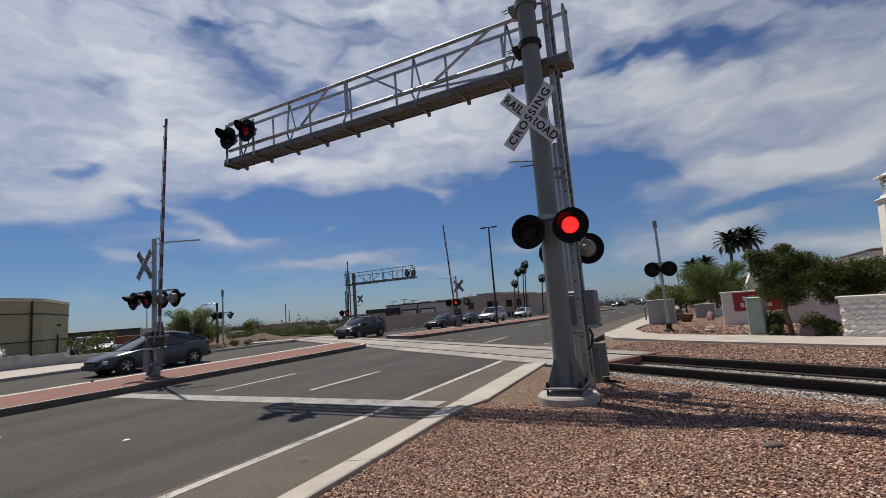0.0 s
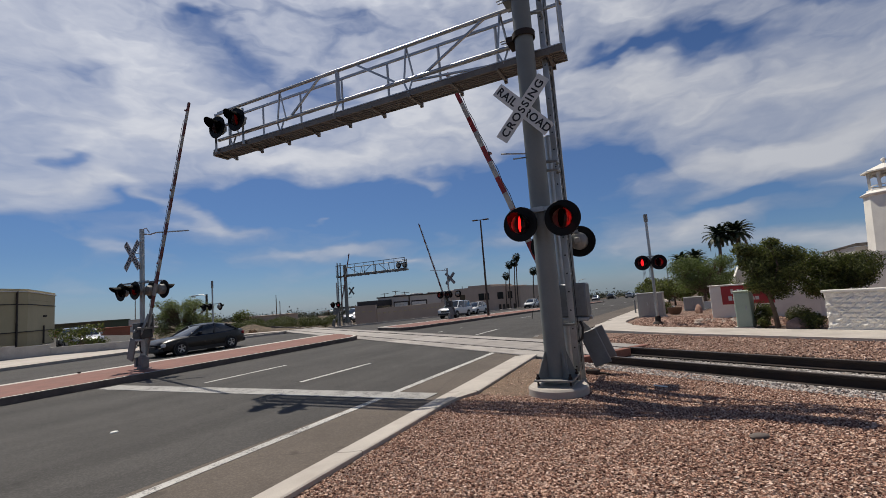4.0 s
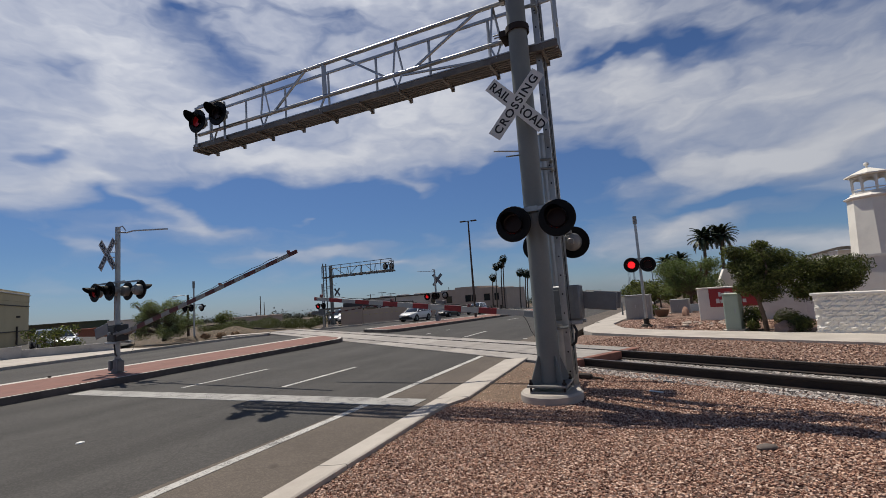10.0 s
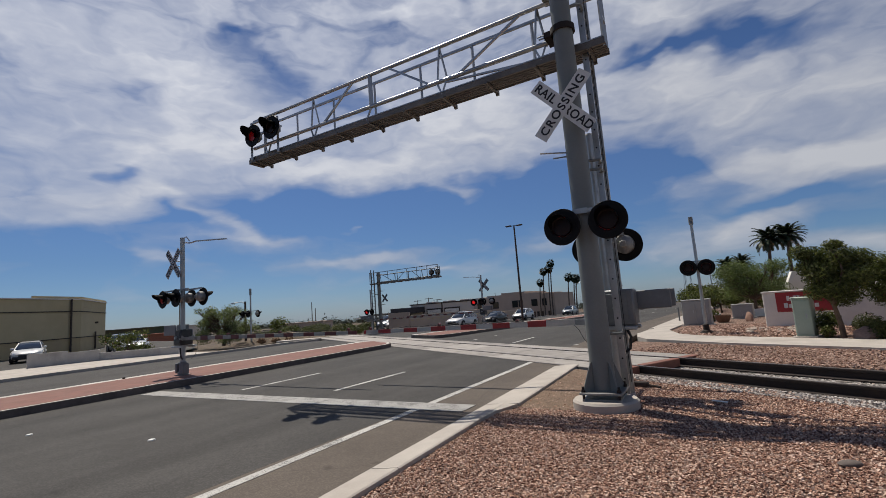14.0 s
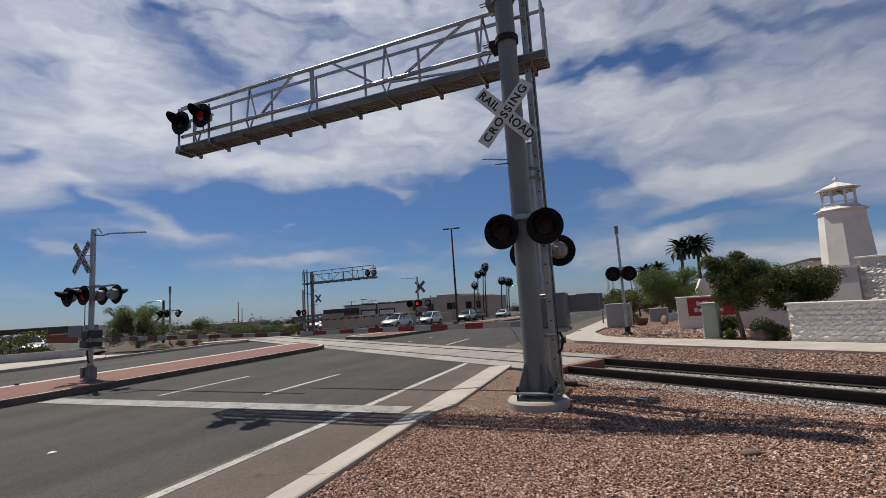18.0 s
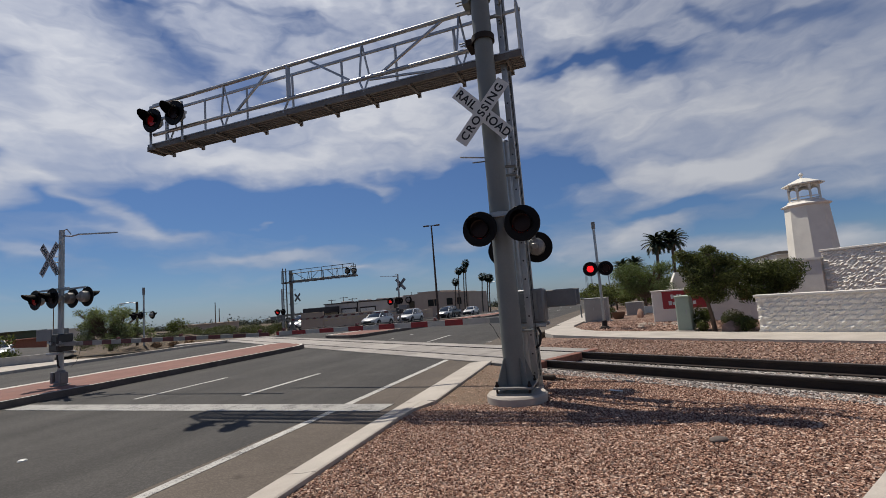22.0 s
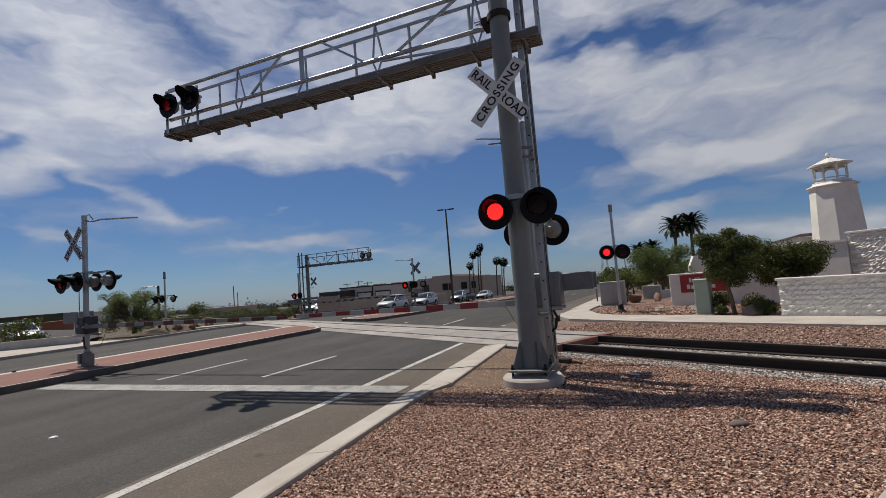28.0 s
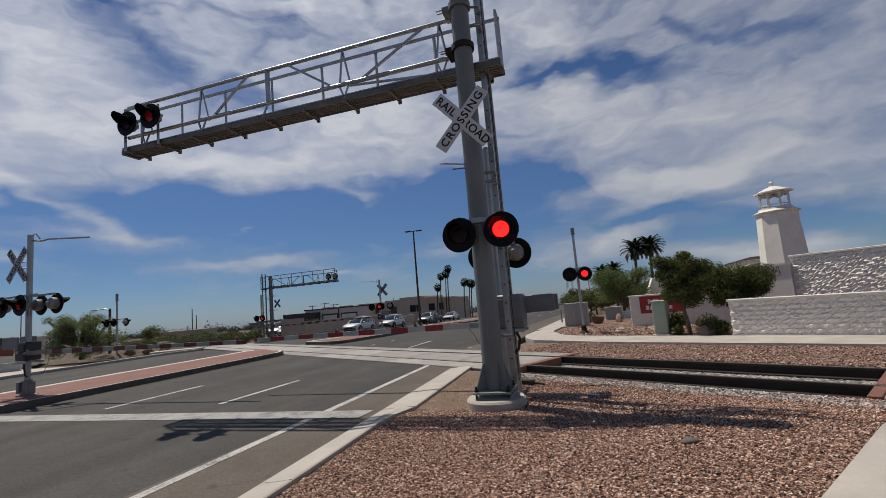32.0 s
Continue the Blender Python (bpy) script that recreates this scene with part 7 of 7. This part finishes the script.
# ------------------------------------------------------------ vehicles
TYRE = mat("tyre", (0.014, 0.014, 0.015), 0.8, vary=0.2, scale=10)
RIM = mat("alloy_rim", (0.45, 0.46, 0.47), 0.35, 0.9, vary=0.05)
TRIM = mat("black_trim", (0.012, 0.012, 0.013), 0.5, vary=0.1)
CLEAR = mat("lamp_clear", (0.62, 0.64, 0.66), 0.15, 0.1, vary=0.05)
TAIL = mat("tail_red", (0.22, 0.012, 0.012), 0.25, vary=0.05)
MOVERS = []
PAINTS = {
    "blue": mat("blue_grey_paint", (0.045, 0.054, 0.068), 0.3, 0.3, vary=0.03, bump=0, coat=0.4),
    "black": mat("black_paint", (0.005, 0.005, 0.0055), 0.3, 0.0, vary=0.05, bump=0, coat=0.25, spec=0.35),
    "white": mat("white_paint", (0.66, 0.66, 0.65), 0.3, 0.0, vary=0.02, bump=0, coat=0.6),
    "silver": mat("silver_car_paint", (0.36, 0.37, 0.38), 0.3, 0.6, vary=0.03, bump=0, coat=0.6),
    "red": mat("red_car_paint", (0.30, 0.03, 0.025), 0.3, 0.0, vary=0.03, bump=0, coat=0.6),
}
# (y from the middle, half width, bottom, belt) and (y, half width at belt, at roof, belt, roof), front towards -y
SHAPES = {
    "hatch": (4.45, [(-2.22, 0.50, 0.28, 0.56), (-2.05, 0.74, 0.20, 0.66), (-1.5, 0.86, 0.18, 0.80), (-0.75, 0.87, 0.18, 0.92), (0.6, 0.87, 0.18, 0.96), (1.6, 0.85, 0.20, 1.02), (2.05, 0.78, 0.26, 1.04), (2.22, 0.62, 0.36, 0.98)],
              [(-1.15, 0.72, 0.66, 0.86, 0.89), (-0.15, 0.76, 0.58, 0.93, 1.44), (0.5, 0.77, 0.58, 0.96, 1.49), (1.3, 0.75, 0.56, 1.0, 1.38), (2.0, 0.70, 0.60, 1.03, 1.12)], 0.32, (-1.38, 1.33)),
    "suv": (4.6, [(-2.30, 0.60, 0.34, 0.72), (-2.15, 0.82, 0.26, 0.84), (-1.6, 0.92, 0.24, 0.98), (-0.85, 0.93, 0.24, 1.04), (0.8, 0.93, 0.24, 1.08), (1.7, 0.92, 0.26, 1.12), (2.15, 0.86, 0.32, 1.10), (2.30, 0.74, 0.42, 0.95)],
            [(-1.15, 0.80, 0.74, 0.98, 1.02), (-0.35, 0.82, 0.64, 1.04, 1.62), (0.6, 0.83, 0.65, 1.07, 1.69), (1.5, 0.82, 0.63, 1.11, 1.64), (2.16, 0.78, 0.66, 1.08, 1.20)], 0.36, (-1.38, 1.32)),
    "sedan": (4.8, [(-2.40, 0.56, 0.28, 0.60), (-2.22, 0.80, 0.20, 0.72), (-1.6, 0.90, 0.18, 0.84), (-0.8, 0.91, 0.18, 0.90), (0.8, 0.91, 0.18, 0.94), (1.7, 0.89, 0.20, 0.98), (2.2, 0.82, 0.26, 0.98), (2.40, 0.66, 0.36, 0.88)],
              [(-0.95, 0.78, 0.72, 0.88, 0.91), (-0.1, 0.80, 0.60, 0.91, 1.38), (0.6, 0.81, 0.61, 0.93, 1.45), (1.25, 0.80, 0.60, 0.95, 1.36), (1.95, 0.76, 0.70, 0.97, 1.02)], 0.33, (-1.42, 1.38)),
    "wagon": (5.3, [(-2.65, 0.76, 0.42, 0.92), (-2.52, 0.94, 0.34, 1.04), (-1.9, 0.99, 0.32, 1.14), (-1.1, 1.0, 0.32, 1.18), (1.0, 1.0, 0.32, 1.20), (2.0, 1.0, 0.34, 1.22), (2.52, 0.97, 0.38, 1.20), (2.65, 0.90, 0.46, 1.10)],
              [(-1.25, 0.88, 0.80, 1.14, 1.18), (-0.55, 0.90, 0.74, 1.18, 1.86), (0.8, 0.91, 0.75, 1.19, 1.94), (2.1, 0.90, 0.74, 1.21, 1.92), (2.55, 0.88, 0.78, 1.20, 1.30)], 0.40, (-1.62, 1.42)),
    "pickup": (5.3, [(-2.65, 0.72, 0.42, 0.86), (-2.5, 0.92, 0.34, 0.98), (-1.8, 0.96, 0.32, 1.08), (-1.0, 0.97, 0.32, 1.12), (0.6, 0.97, 0.32, 1.14), (0.75, 0.97, 0.34, 1.10), (2.5, 0.96, 0.40, 1.10), (2.65, 0.92, 0.46, 1.06)],
               [(-1.2, 0.86, 0.78, 1.10, 1.13), (-0.5, 0.88, 0.70, 1.12, 1.74), (0.2, 0.88, 0.71, 1.13, 1.80), (0.55, 0.87, 0.70, 1.13, 1.76), (0.72, 0.86, 0.78, 1.12, 1.20)], 0.38, (-1.62, 1.55)),
}




def smaller(kind, k):
    """A shorter car of the same build."""
    L, body, cab, wr, axles = SHAPES[kind]
    return (L * k, [tuple(v * k for v in b) for b in body], [tuple(v * k for v in c) for c in cab], wr * k, tuple(a * k for a in axles))


SHAPES["crossover"], SHAPES["compact"], SHAPES["wagon"] = smaller("suv", 0.86), smaller("sedan", 0.88), smaller("wagon", 0.86)
SHAPES["small_pickup"] = smaller("pickup", 0.84)


def loft(bm, rings, caps=True):
    made = [[bm.verts.new(p) for p in r] for r in rings]
    for p, q in zip(made, made[1:]):
        for i in range(len(p)):
            j = (i + 1) % len(p)
            bm.faces.new((p[i], p[j], q[j], q[i]))
    if caps:
        bm.faces.new(made[0][::-1])
        bm.faces.new(made[-1])
    bmesh.ops.recalc_face_normals(bm, faces=bm.faces[:])


CAR_MESH = {}


def car_meshes(kind, colour):
    key = (kind, colour)
    if key in CAR_MESH:
        return CAR_MESH[key]
    L, body, cab, wr, axles = SHAPES[kind]
    paint_m = PAINTS[colour]
    out = {}
    rings = []
    for y, w, z0, z1 in body:
        half = [(w * 0.80, z0), (w * 0.97, z0 + 0.10), (w, z0 + 0.28), (w * 0.995, z0 + (z1 - z0) * 0.62), (w * 0.95, z1 - 0.05), (w * 0.86, z1), (w * 0.45, z1 + 0.02)]
        rings.append([(x, y, z) for x, z in half] + [(-x, y, z) for x, z in reversed(half)])
    bm = B()
    loft(bm, rings)
    out["body"] = mesh_of("body", bm, paint_m, True)
    rings = []
    for y, wb, wt, z0, z1 in cab:
        half = [(wb, z0 - 0.02), (wb * 0.6 + wt * 0.4, z0 + (z1 - z0) * 0.5), (wt, z1 - 0.03), (wt * 0.8, z1)]
        rings.append([(x, y, z) for x, z in half] + [(-x, y, z) for x, z in reversed(half)])
    bm = B()
    loft(bm, rings)
    out["glasshouse"] = mesh_of("glasshouse", bm, GLASS, True)
    # roof skin and pillars over the glass
    bm = B()
    top = cab[1:-1]
    loft(bm, [[(-wt * 1.01, y, z1 - 0.045), (-wt * 0.82, y, z1 + 0.012), (wt * 0.82, y, z1 + 0.012), (wt * 1.01, y, z1 - 0.045), (wt * 0.9, y, z1 - 0.06), (-wt * 0.9, y, z1 - 0.06)] for y, wb, wt, z0, z1 in top])
    out["pillars"] = []

    def pillar(a, b, w, h, up):
        pb = B()
        bar(pb, a, b, w, h, up=up)
        out["pillars"].append(mesh_of("pillar", pb, paint_m))
    for sx in (-1, 1):
        for (ya, wb, wt, z0, z1), (yb, wb2, wt2, z02, z12) in ((cab[0], cab[1]), (cab[-1], cab[-2])):
            pillar((sx * wb * 1.0, ya, z0), (sx * wt2 * 1.0, yb, z12 - 0.02), 0.06, 0.05, (sx, 0, 0.3))
        mid = cab[2]
        pillar((sx * (mid[1] + 0.005), mid[0] - 0.15, mid[3] - 0.02), (sx * (mid[2] + 0.012), mid[0] + 0.0, mid[4] - 0.04), 0.08, 0.03, (sx, 0, 0.3))
        if kind in ("suv", "wagon", "crossover"):
            e = cab[3]
            pillar((sx * (e[1] + 0.005), e[0] + 0.05, e[3] - 0.02), (sx * (e[2] + 0.012), e[0] + 0.0, e[4] - 0.04), 0.09, 0.03, (sx, 0, 0.3))
    out["roof"] = mesh_of("roof", bm, paint_m, True)
    # dark sill and arches
    f0, f1 = body[0], body[-1]
    bm = B()
    wmax = max(b[1] for b in body)
    for sx in (-1, 1):
        box(bm, (sx * wmax - 0.02, axles[0] + wr, body[3][2] - 0.02), (sx * wmax + 0.012, axles[1] - wr, body[3][2] + 0.13))
        for ay in axles:
            rod(bm, (sx * (wmax - 0.16), ay, wr * 1.02), (sx * (wmax + 0.008), ay, wr * 1.02), wr * 1.17, seg=20)
    box(bm, (-body[1][1] * 0.95, f0[0] - 0.03, f0[2] - 0.04), (body[1][1] * 0.95, f0[0] + 0.25, f0[2] + 0.16), bevel=0.04)
    box(bm, (-body[-2][1] * 0.95, f1[0] - 0.25, f1[2] - 0.06), (body[-2][1] * 0.95, f1[0] + 0.03, f1[2] + 0.14), bevel=0.04)
    out["trim"] = mesh_of("lower_trim", bm, TRIM, True)
    bm = B()
    box(bm, (-0.42, f0[0] - 0.035, f0[3] - 0.20), (0.42, f0[0] + 0.1, f0[3] - 0.06), bevel=0.02)
    out["grille"] = mesh_of("grille", bm, TRIM, True)
    for nm, yy, ww, zz, m in (("headlight", body[1][0], body[1][1], body[1][3] - 0.15, CLEAR), ("taillight", body[-2][0], body[-2][1], body[-2][3] - 0.18, TAIL)):
        bm = B()
        s = 1 if nm == "headlight" else -1
        box(bm, (ww - 0.26, yy - 0.07, zz - 0.075), (ww + 0.015, yy + 0.09, zz + 0.075), bevel=0.025)
        out[nm] = mesh_of(nm, bm, m, True)
    bm = B()
    box(bm, (cab[0][1] + 0.02, cab[0][0] + 0.38, cab[0][3] + 0.02), (cab[0][1] + 0.24, cab[0][0] + 0.5, cab[0][3] + 0.16), bevel=0.03)
    out["mirror"] = mesh_of("mirror", bm, paint_m, True)
    bm = B()
    turn = Matrix.Rotation(math.pi / 2, 4, "Y")
    spin(bm, [(wr * 0.62, -0.10), (wr * 0.90, -0.115), (wr, -0.07), (wr, 0.07), (wr * 0.90, 0.115), (wr * 0.62, 0.10)], turn, 24)
    out["tyre"] = mesh_of("tyre", bm, TYRE, True)
    bm = B()
    spin(bm, [(wr * 0.64, -0.10), (wr * 0.64, 0.09), (wr * 0.58, 0.10), (wr * 0.55, 0.05)], turn, 24)
    spin(bm, [(0.0, 0.095), (wr * 0.14, 0.095), (wr * 0.16, 0.05)], turn, 12)
    for k in range(5):
        a = 2 * math.pi * k / 5
        bar(bm, (0.075, 0.1 * wr * math.cos(a), 0.1 * wr * math.sin(a)), (0.085, 0.6 * wr * math.cos(a), 0.6 * wr * math.sin(a)), 0.05, 0.07, up=(1, 0, 0))
    out["rim"] = mesh_of("rim", bm, RIM, True)
    CAR_MESH[key] = out
    return out


def car(kind, colour, m, label, rows=None, name="car"):
    L, body, cab, wr, axles = SHAPES[kind]
    me = car_meshes(kind, colour)
    root = thing(name, m, label, name)
    bd = part("body", me["body"], None, root)
    part("glasshouse", me["glasshouse"], None, root, "dark tinted windows")
    part("roof", me["roof"], None, root)
    for p in me["pillars"]:
        part("pillar", p, None, root)
    part("lower_trim", me["trim"], None, root, "black lower trim")
    part("grille", me["grille"], None, bd, "dark grille")
    flip = Matrix.Diagonal((-1, 1, 1, 1))
    for nm in ("headlight", "taillight", "mirror"):
        part(nm, me[nm], None, bd)
        part(nm, me[nm], None, bd, m=Matrix.Rotation(math.pi, 4, "Z") @ Matrix.Diagonal((1, -1, 1, 1)))
    wheels = []
    w = max(b[1] for b in body) - 0.08
    for sx in (1, -1):
        for ay in axles:
            pm = Matrix.Translation((sx * w, ay, wr)) @ (Matrix.Identity(4) if sx > 0 else Matrix.Rotation(math.pi, 4, "Z"))
            wh = part("wheel", me["tyre"], None, root, "black tyre on an alloy rim", pm)
            part("rim", me["rim"], None, wh, "alloy rim")
            wheels.append((wh, pm, sx, wr))
    if rows:
        MOVERS.append((root, rows, wheels))
    return root


LANE = -21.4


def drive(root, rows, wheels):
    """Keys a car along its lane and its wheels with it."""
    def at(t):
        for (t0, y0), (t1, y1) in zip(rows, rows[1:]):
            if t <= t1:
                return y0 + (y1 - y0) * (t - t0) / max(1e-6, t1 - t0)
        return rows[-1][1]
    x = root.matrix_world.translation.x
    nose = lambda y: pose(x, y, gz(y), -math.degrees(FALL) if y > FALL_Y else 0.0)
    walk(root, [(t, nose(y)) for t, y in rows])
    for wh, pm, sx, wr in wheels:
        keys, t = [(0.0, 0.0)], 0.0
        while t < 32.0:
            step = 0.0667 if abs(at(t + 0.07) - at(t)) > 0.05 and -8 < at(t) < 60 else 1.0
            d = (at(min(32, t + step)) - at(t)) / wr
            if abs(d) > 1.45:
                d = 1.45 if d > 0 else -1.45
            t = min(32.0, t + step)
            keys.append((t, keys[-1][1] + d))
        out = []
        for i, (t, a) in enumerate(keys):
            if 0 < i < len(keys) - 1 and a == keys[i - 1][1] and a == keys[i + 1][1]:
                continue
            out.append((t, pm @ Matrix.Rotation(-sx * a, 4, "X")))
        walk(wh, out)


def place_cars():
    here = pose(LANE, 0, 0)
    car("hatch", "blue", here, "blue-grey hatchback driving on the opposite lanes", [(0, 12.4), (0.4, 10.1), (0.8, 7.6), (2.5, -3.0), (10.0, -50.0), (32, -50.0)])
    car("crossover", "black", here, "black crossover driving on the opposite lanes", [(0, 26.2), (0.4, 24.5), (0.8, 22.6), (1.2, 20.3), (1.6, 17.8), (2.0, 15.2), (2.5, 11.2), (3.5, 2.8), (9.0, -42.0), (32, -42.0)])
    car("compact", "black", here, "black sedan driving on the opposite lanes", [(0, 37.7), (0.4, 37.0), (0.8, 36.0), (1.2, 34.3), (1.6, 32.3), (2.0, 29.7), (2.5, 26.4), (3.5, 19.0), (4.5, 10.8), (5.5, 2.2), (10.0, -34.0), (32, -34.0)])
    car("wagon", "white", here, "large white sport utility driving on the opposite lanes", [(0, 49.3), (2.5, 46.2), (4.5, 40.0), (5.0, 37.4), (5.5, 34.4), (6.0, 30.7), (6.5, 26.4), (7.0, 21.2), (7.5, 15.6), (8.0, 8.9), (9.0, -2.5), (11.5, -26.0), (32, -26.0)])
    here = pose(LANE - 2.0, 0, 0)
    car("crossover", "white", here, "white crossover waiting behind the far gate", [(0, 65.2), (2.5, 58.0), (4.5, 49.0), (6.0, 42.2), (7.0, 41.0), (8.0, 40.5), (9.0, 40.3), (32, 40.2)])
    car("crossover", "white", here, "white crossover waiting second in the queue", [(0, 95.0), (2.5, 84.0), (4.5, 70.0), (6.0, 60.0), (7.0, 57.5), (8.0, 56.7), (13.0, 56.0), (14.5, 55.0), (16.3, 49.0), (17.5, 47.5), (32, 47.4)])
    car("crossover", "silver", here, "pale crossover waiting third in the queue", [(0, 150.0), (10.0, 104.0), (13.0, 84.0), (15.0, 68.0), (17.0, 61.0), (18.5, 58.6), (32, 58.2)])
    car("small_pickup", "black", here, "dark pickup truck waiting fourth in the queue", [(0, 170.0), (12.0, 116.0), (14.0, 96.0), (16.0, 74.0), (17.0, 66.0), (18.5, 61.0), (20.0, 60.2), (32, 59.8)], "pickup_truck")
    car("compact", "white", here, "white sedan rolling up to the queue", [(0, 300.0), (12.0, 140.0), (17.0, 82.0), (20.0, 69.8), (25.0, 68.6), (32, 68.0)])
    car("compact", "black", pose(LANE - 3.2, 50.0, gz(50.0), -math.degrees(FALL)), "black sedan standing in the outer lane of the queue")
    for x, y, k, c, t in ((-21.5, 150, "suv", "black", 0), (-18.5, 168, "sedan", "silver", 0), (-16.5, 152, "suv", "silver", 0), (-20.0, 195, "sedan", "black", 0), (-13.0, 175, "suv", "white", 0)):
        car(k, c, pose(x, y, gz(y), -math.degrees(FALL), 0, 180 + t), "distant car far along the road")
    for x, y, k, c, r in ((-46.5, 14.6, "sedan", "white", 70), (-39.0, 18.2, "sedan", "silver", 75), (-46.0, 20.5, "sedan", "silver", 70), (-36.5, 47.0, "sedan", "white", 20), (-39.5, 49.0, "suv", "silver", 15), (-34.0, 44.8, "hatch", "silver", 25)):
        car(k, c, pose(x, y, gz(y), 0, 0, r), "parked %s car beside the buildings" % c)


place_cars()

# ------------------------------------------------------------ what moves
SWING = {  # start, rest angle, seconds at which the arm is level
    "near": ((0, 89.0), (2.2, 89.0), (2.6, 85.0), (4.5, 64.6), (5.0, 59.3), (6.0, 48.5), (7.0, 38.3), (8.0, 27.3), (9.0, 16.6), (10.0, 6.7), (10.4, 2.6), (10.8, 0.0), (11.1, 0.8), (11.4, 0.0), (32, 0.0)),
    "left": ((0, 86.4), (2.2, 86.2), (2.7, 83.5), (4.5, 66.9), (5.5, 57.8), (6.0, 52.6), (7.0, 43.6), (8.0, 34.0), (9.0, 23.7), (10.0, 13.8), (10.5, 9.0), (11.0, 4.4), (11.5, 0.2), (11.9, -1.2), (12.3, -0.6), (32, -0.8)),
    "far_left": ((0, 88.0), (2.6, 88.0), (4.5, 68.0), (6.0, 50.0), (8.0, 27.0), (10.0, 5.0), (10.6, 0.0), (32, 0.0)),
    "far_mid": ((0, 86.0), (2.6, 86.0), (4.5, 66.0), (6.0, 48.0), (8.0, 24.0), (10.0, 3.0), (10.5, 0.0), (32, 0.0)),
}
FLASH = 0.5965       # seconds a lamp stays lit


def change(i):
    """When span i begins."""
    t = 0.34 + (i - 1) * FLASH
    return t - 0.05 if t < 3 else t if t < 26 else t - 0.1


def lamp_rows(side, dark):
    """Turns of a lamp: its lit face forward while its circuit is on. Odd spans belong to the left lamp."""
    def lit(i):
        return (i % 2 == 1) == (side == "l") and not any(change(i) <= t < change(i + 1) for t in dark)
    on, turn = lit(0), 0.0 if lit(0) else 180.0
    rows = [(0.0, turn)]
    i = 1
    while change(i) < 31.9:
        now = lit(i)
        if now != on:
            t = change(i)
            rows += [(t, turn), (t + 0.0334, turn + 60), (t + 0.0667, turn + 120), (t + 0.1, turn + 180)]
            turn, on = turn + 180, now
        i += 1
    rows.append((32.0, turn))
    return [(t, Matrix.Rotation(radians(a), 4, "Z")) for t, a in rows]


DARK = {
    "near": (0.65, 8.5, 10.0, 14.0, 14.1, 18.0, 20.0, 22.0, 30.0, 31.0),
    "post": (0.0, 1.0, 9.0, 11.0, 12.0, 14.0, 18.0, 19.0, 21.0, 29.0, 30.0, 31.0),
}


def motions():
    for arm, m, side, start in ARMS:
        walk(arm, [(t, m @ Matrix.Rotation(radians(-side * a), 4, "Y")) for t, a in SWING[start]])
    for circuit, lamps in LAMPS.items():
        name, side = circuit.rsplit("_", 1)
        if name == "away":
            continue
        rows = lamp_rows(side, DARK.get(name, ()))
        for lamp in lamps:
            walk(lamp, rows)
    for car, rows, wheels in MOVERS:
        drive(car, rows, wheels)


motions()
